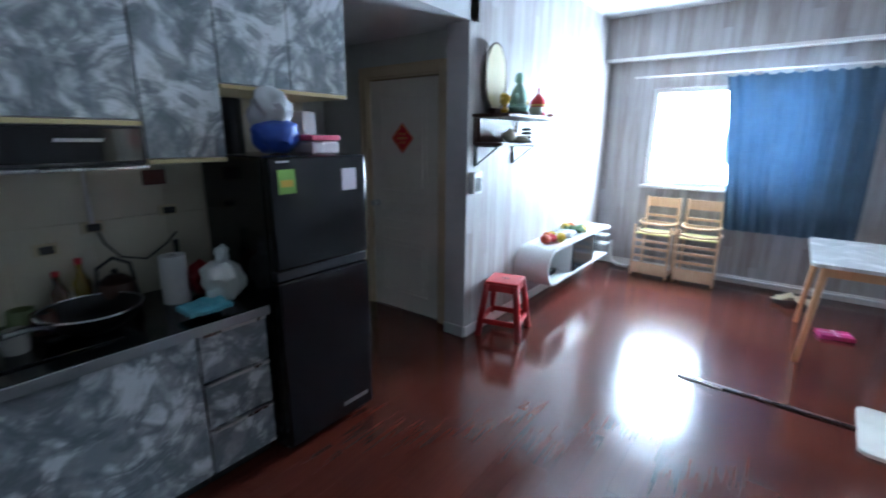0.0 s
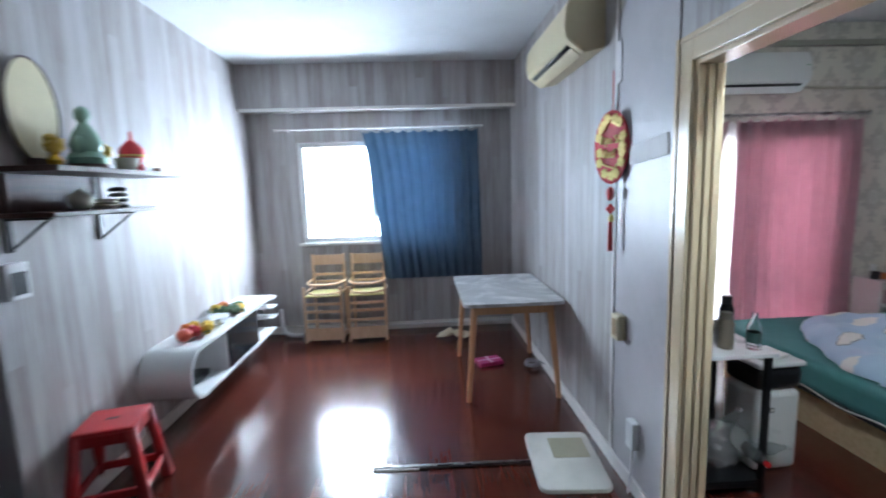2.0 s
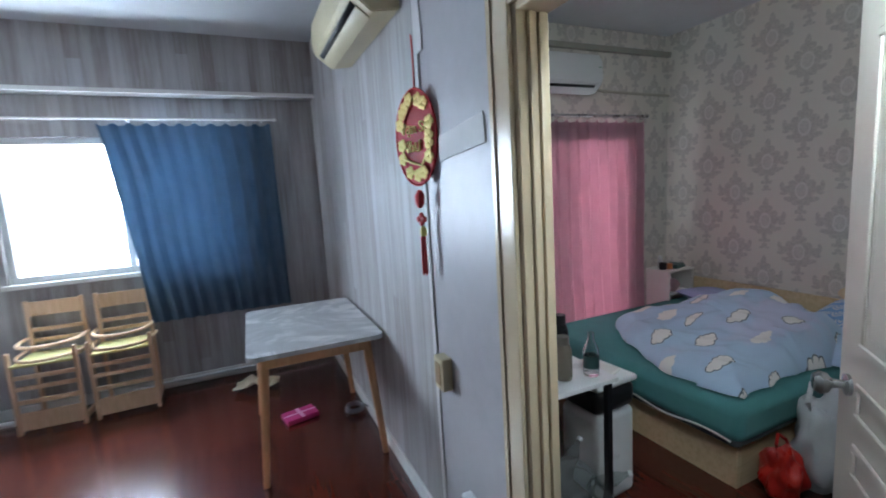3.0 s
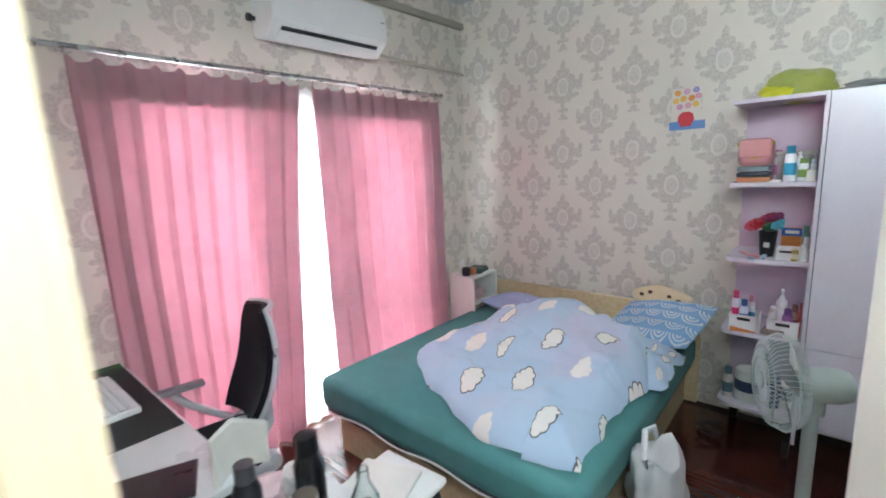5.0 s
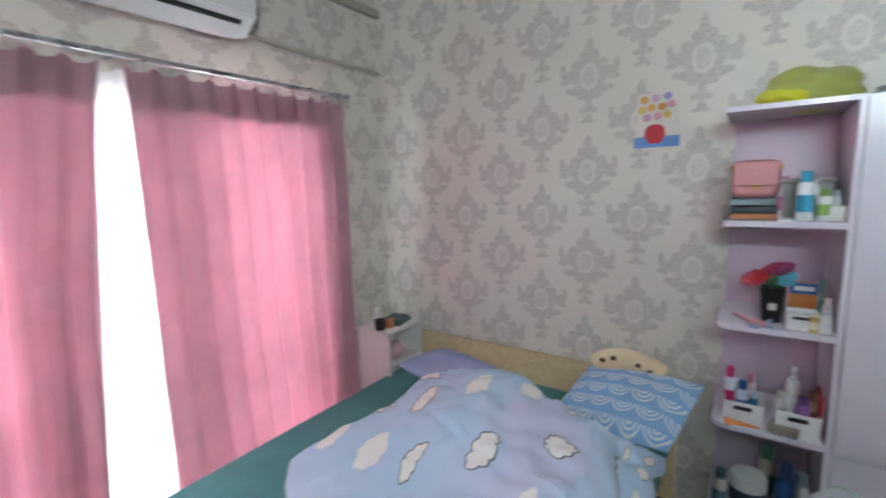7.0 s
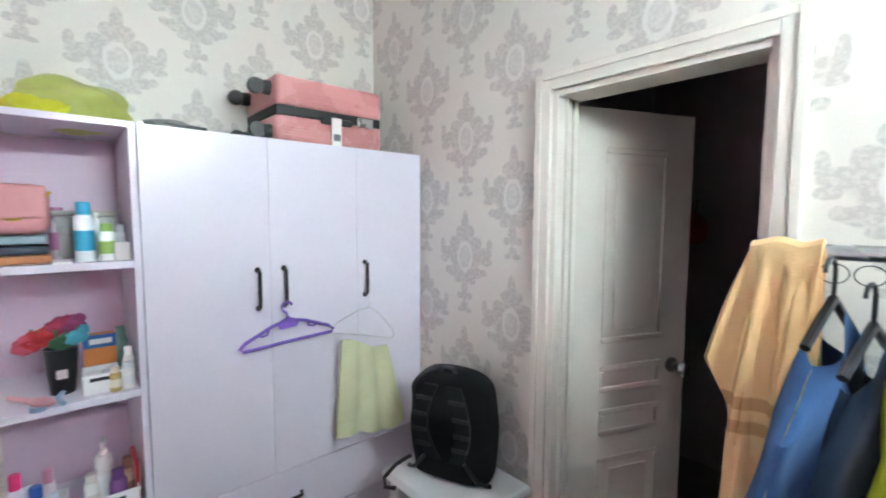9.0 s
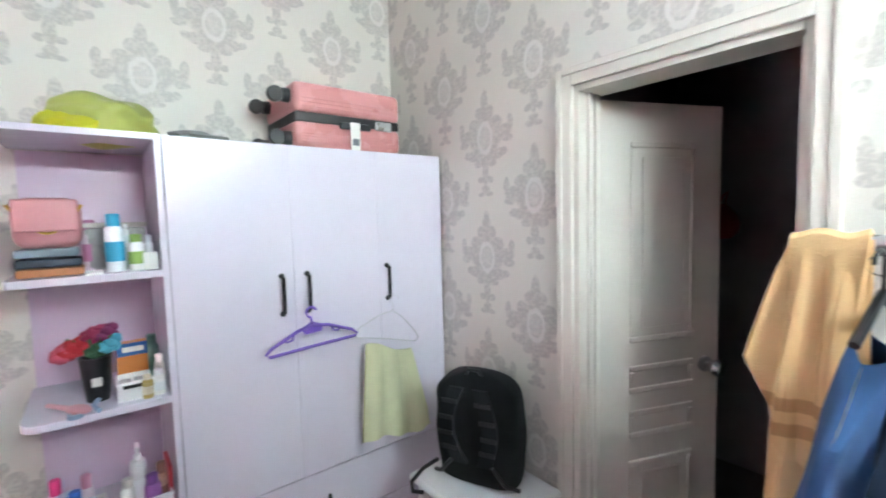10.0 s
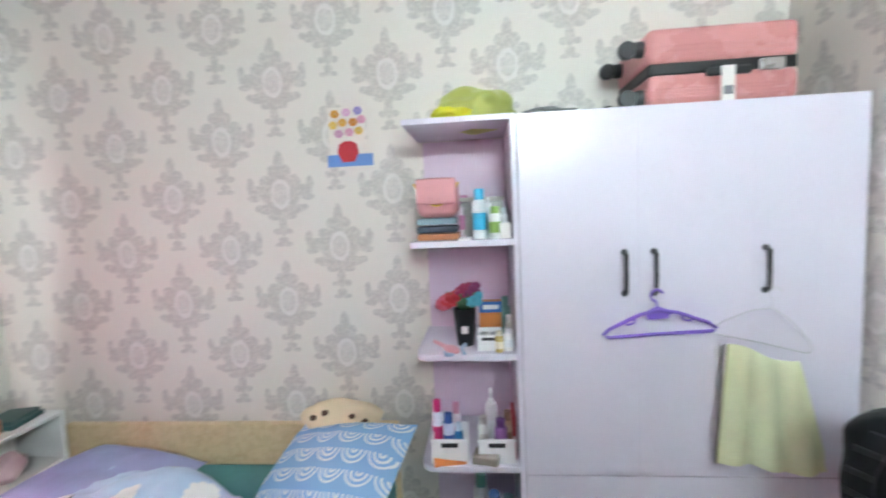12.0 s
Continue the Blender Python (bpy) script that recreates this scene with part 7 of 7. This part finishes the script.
def backpack():
    black = cloth("black_nylon", lin("0e0e10"), 0.9, 0.2, 0.0, 500)
    t = thing("backpack", pose(3.925, 3.275, 0.606, 0, 0, 24) @ Matrix.Scale(0.92, 4) @ pose(0, 0, 0, -5), "black nylon backpack with padded straps, standing upright", "backpack")

    def shell(u, v):
        a = 2 * math.pi * u
        e = lambda q: math.copysign(abs(q) ** 0.55, q)
        k = (0.94 + 0.08 * math.sin(math.pi * v)) * (1 if v < 0.80 else math.sqrt(max(0.0, 1 - ((v - 0.80) / 0.21) ** 2)))
        k *= 0.72 if v < 0.01 else 1
        return (0.165 * k * e(math.cos(a)) + 0.006 * noise.noise(Vector((u * 8, v * 6, 1))), 0.09 * k * e(math.sin(a)) + 0.01 * noise.noise(Vector((u * 7, v * 5, 3))), 0.43 * v)
    bm = sheet(40, 26, shell)
    bmesh.ops.remove_doubles(bm, verts=bm.verts, dist=0.001)
    bmesh.ops.holes_fill(bm, edges=[e for e in bm.edges if len(e.link_faces) == 1], sides=0)
    part("body", bm, black, t)
    for s in (-1, 1):
        def strap(u, v):
            return (s * (0.045 + 0.04 * math.sin(math.pi * v)) + (u - 0.5) * 0.055, 0.10 + 0.02 * math.sin(math.pi * v), 0.40 - 0.30 * v)
        st_ = part("shoulder_strap", sheet(4, 16, strap, 0.014), cloth("padded_black_mesh", lin("1a1a1d"), 0.9, 0.1), t)
        for k in range(4):
            v = 0.15 + 0.2 * k
            c = strap(0.5, v)
            part("strap_loop", box(c[0] - 0.03, c[0] + 0.03, c[1] + 0.008, c[1] + 0.014, c[2] - 0.008, c[2] + 0.008, 0.002), BLACK, st_)
        part("web_strap", tube(bmesh.new(), [(s * 0.08, 0.10, 0.11), (s * 0.13, 0.10, 0.05), (s * 0.17, 0.07, 0.025)], 0.008, 6), BLACK, t)
    part("top_loop", tube(bmesh.new(), [(-0.035, 0.03, 0.415), (-0.02, 0.035, 0.445), (0.02, 0.035, 0.445), (0.035, 0.03, 0.415)], 0.007, 6), BLACK, t)
    part("loose_strap", tube(bmesh.new(), [(0.15, 0.08, 0.08), (0.20, 0.12, 0.05), (0.23, 0.16, 0.012), (0.20, 0.2, 0.009), (0.16, 0.19, 0.009)], 0.008, 6), BLACK, t)
    return t


backpack()


# clothes rack
rack = thing("clothes_rack", pose(2.60, 3.36, 0), "steel clothes rack with a top rail", "clothes rack")
part("top_rail", rod(bmesh.new(), (-0.50, 0, 1.475), (0.43, 0, 1.475), 0.013), STEEL, rack)
for s in (-0.49, 0.42):
    part("post", rod(bmesh.new(), (s, 0, 0.03), (s, 0, 1.474), 0.011), WHITE_PLASTIC, rack)
    part("foot", rod(bmesh.new(), (s, -0.18, 0.02), (s, 0.2, 0.02), 0.013), WHITE_PLASTIC, rack)
part("low_rail", rod(bmesh.new(), (-0.49, 0, 0.25), (0.42, 0, 0.25), 0.008), WHITE_PLASTIC, rack)
for k in range(14):
    part("ring", tube(bmesh.new(), [(0.36 - k * 0.043 + 0.019 * math.cos(a), 0.022, 1.442 + 0.016 * math.sin(a)) for a in [i * math.pi / 10 for i in range(21)]], 0.0011, 5), BLACK, rack, "thin black ring")


def garment(name, x, z_top, long, wide, material, label, seed, open_x=0.035, hang=None, lean=0.0, turn=0.0):
    """Cloth on a hanger across the rail: shoulders, then folds that fall."""
    t = thing(name, pose(x, 3.36, z_top, 0, 0, turn), label, "clothing", "clothes on the rack")

    def f(u, v):
        a = 2 * math.pi * u
        drop = abs(math.cos(a)) * 0.09 * max(0.0, 1 - v * 3)
        w = wide / 2 * min(1.0, 0.35 + 3.2 * v) * (1 + 0.10 * math.sin(3 * v + seed))
        th = open_x * (0.5 + 0.5 * v) * (1 + 0.5 * math.sin(5 * a + 3 * v + seed) * min(1, 2 * v))
        n = 0.02 * noise.noise(Vector((u * 6 + seed, v * 3, seed)))
        return (th * math.sin(a) + n + lean * v, w * math.cos(a) + n, -drop - long * v)
    bm = sheet(44, 30, f)
    bmesh.ops.remove_doubles(bm, verts=bm.verts, dist=0.0006)
    part("cloth", bm, material, t)
    if hang:
        part("hanger", tube(bmesh.new(), [(0, -wide * 0.3, -0.055), (0, 0, 0.012), (0, wide * 0.3, -0.055)], 0.008, 8), hang, t)
        part("hook", tube(bmesh.new(), [(0, 0, 0.01), (0, 0, 0.05)] + [(0, 0.02 - 0.02 * math.cos(q), 0.06 + 0.02 * math.sin(q)) for q in [k * 0.4 for k in range(9)]], 0.0035, 6), hang, t)
    return t


DENIM = cloth("faded_blue_denim", lin("456492"), 0.9, 0.2, 0.0, 420)
NAVY = cloth("navy_cotton", lin("1c2738"), 0.9, 0.2)
dj = garment("denim_jacket", 2.918, 1.385, 0.78, 0.33, DENIM, "faded blue denim jacket on a hanger", 1.0, 0.065, BLACK, 0.02, -10)
part("waistband", tube(bmesh.new(), [(0.075 * math.cos(q), 0.15 * math.sin(q), -0.40) for q in [k * math.pi / 12 for k in range(25)]], 0.006, 6), DENIM, dj)
garment("dark_trousers", 2.868, 1.35, 0.85, 0.34, NAVY, "dark navy trousers on a hanger", 3.0, 0.04, BLACK, 0.0, -12)
garment("lime_shirt", 2.835, 1.31, 0.55, 0.24, cloth("lime_cotton", lin("a8ad2c"), 0.9), "narrow lime green garment on a hanger", 5.0, 0.018, PURPLE)
fl = Mat("teal_flower_print", lin("1f5f78"), 0.85)
fl.over(fl.noise(16, 3, warp=1.0).step(0.52, 0.60), lin("5fb8c0")).over(fl.noise(26, 2, warp=0.6).step(0.60, 0.66), lin("c05a90")).over(fl.noise(21, 2).step(0.36, 0.30), lin("14203c"))
garment("flowered_dress", 2.765, 1.37, 0.85, 0.32, fl.m, "teal flower-print dress on a purple hanger", 7.0, 0.05, PURPLE, 0.0, -15)
garment("grey_shirt", 2.68, 1.36, 0.7, 0.32, cloth("grey_lilac_jersey", lin("8a7f96"), 0.9), "grey-lilac top on a hanger", 9.0, 0.04, BLACK)


def draped_towel():
    tw_m = Mat("peach_terry", lin("e0bd8c"), 0.95, 0, 0.2)
    x, y, z = tw_m.axes()
    for z0 in (-0.31, -0.355):
        tw_m.over(((z - z0).absolute().step(0.014, 0.010)) * 0.5, lin("8a5a38"))
    tw_m.over(tw_m.noise(6, 4).step(0.4, 0.8) * 0.35, lin("c48f58")).bump(tw_m.noise(260, 2), 0.35, 0.004)
    t = thing("bath_towel", pose(2.982, 3.36, 1.508), "peach terry bath towel draped over the rack's end", "towel")

    def layer(top, left, right, lengths, side, depth, seed):
        """One side of the towel from the rail down, gathered on top and spread below."""
        def f(u, v):
            r = 0.02
            long = lengths[0] + (lengths[1] - lengths[0]) * min(1.0, max(0.0, (u - 0.35) / 0.65)) ** 1.6
            d = v * (long + r * math.pi / 2)
            a, fall = min(d / r, math.pi / 2), max(0.0, d - r * math.pi / 2)
            k = min(1.0, fall * 5)
            w = min(1.0, fall / max(lengths)) ** 0.8
            x = (u - 0.5) * top * (1 - w) + (right + (left - right) * u) * w + 0.006 * math.sin(17 * u + seed) * k
            fold = 0.5 + 0.5 * math.sin(15 * u + 3 * fall + seed)
            y = side * (r * math.sin(a) + depth * k + 0.030 * k * fold * fold * (1 - 0.4 * w))
            return (x, y, r * math.cos(a) - 2 * r - fall + 0.004 * math.sin(9 * u + seed) * (1 - w))
        return sheet(46, 40, f, 0.007)
    part("back_layer", layer(0.100, 0.05, -0.055, (0.55, 0.50), -1, 0.0, 1.0), tw_m.m, t)
    part("long_layer", layer(0.100, 0.085, -0.045, (0.66, 0.70), 1, 0.002, 2.2), tw_m.m, t)
    part("short_layer", layer(0.106, 0.125, -0.05, (0.38, 0.20), 1, 0.018, 4.0), tw_m.m, t)


draped_towel()

# unlit room behind the bathroom door
rb = thing("red_bag", pose(3.80, 1.40, 1.36), "dull red plastic bag hung on the unlit room's wall", "bag")
part("sack", turned([(0, 0.0), (0.05, 0.005), (0.085, 0.04), (0.09, 0.09), (0.075, 0.14), (0.04, 0.18), (0.018, 0.20), (0, 0.20)], 24, pose(0, 0.092, 0)), plain("dull_red_plastic", lin("a83a3c"), 0.5), rb)
part("handle", tube(bmesh.new(), [(0.014, 0.092, 0.19), (0.01, 0.05, 0.25), (0, 0.006, 0.27), (-0.01, 0.05, 0.25), (-0.014, 0.092, 0.19)], 0.005, 6), plain("dull_red_handle", lin("a83a3c"), 0.5), rb)

# ---- floor boards ----
def floor_boards():
    bm = box(-0.06238, 0.06238, -0.5997, 0.5997, -0.012, 0.0, 0.0004, seg=1)
    finish(bm, False)
    me = bpy.data.meshes.new("board")
    bm.to_mesh(me)
    bm.free()
    me.materials.append(FLOOR)
    for i in range(-14, 37):
        x = 0.0625 + i * 0.125
        for j in range(-1, 7):
            y = j * 1.2 + (i * 0.417) % 1.2
            inside = (-1.8 < x < 1.75 and -0.9 < y < 8.2) or (x > 1.6 and 2.2 < y < 7.0 and x < 4.72)
            if not inside or (x < -1.4 and y > 5.4):
                continue
            low, high = (-0.75, 7.78) if x < 1.75 else (2.95, 6.60)
            y0, y1 = max(y - 0.6, low), min(y + 0.6, high)
            if y1 - y0 < 0.05:
                continue
            ob = new("board", me)
            ob.parent, ob.location, ob.scale = slab, (x, (y0 + y1) / 2, 0), (1, (y1 - y0) / 1.2, 1)


floor_boards()
tagged(part("floor_hall", box(-2.9, -1.75, 3.76, HALL_Y, -0.012, -0.001), FLOOR, smooth=False), "red-brown laminate floor of the hallway", "floor", "", "structure")
tagged(part("floor_bath", box(BED_X0, 4.1, 1.4, 3.0, -0.012, 0.004), plain("grey_bath_tile", lin("8d867c"), 0.4), smooth=False), "dull grey floor of the unlit room", "floor", "", "structure")
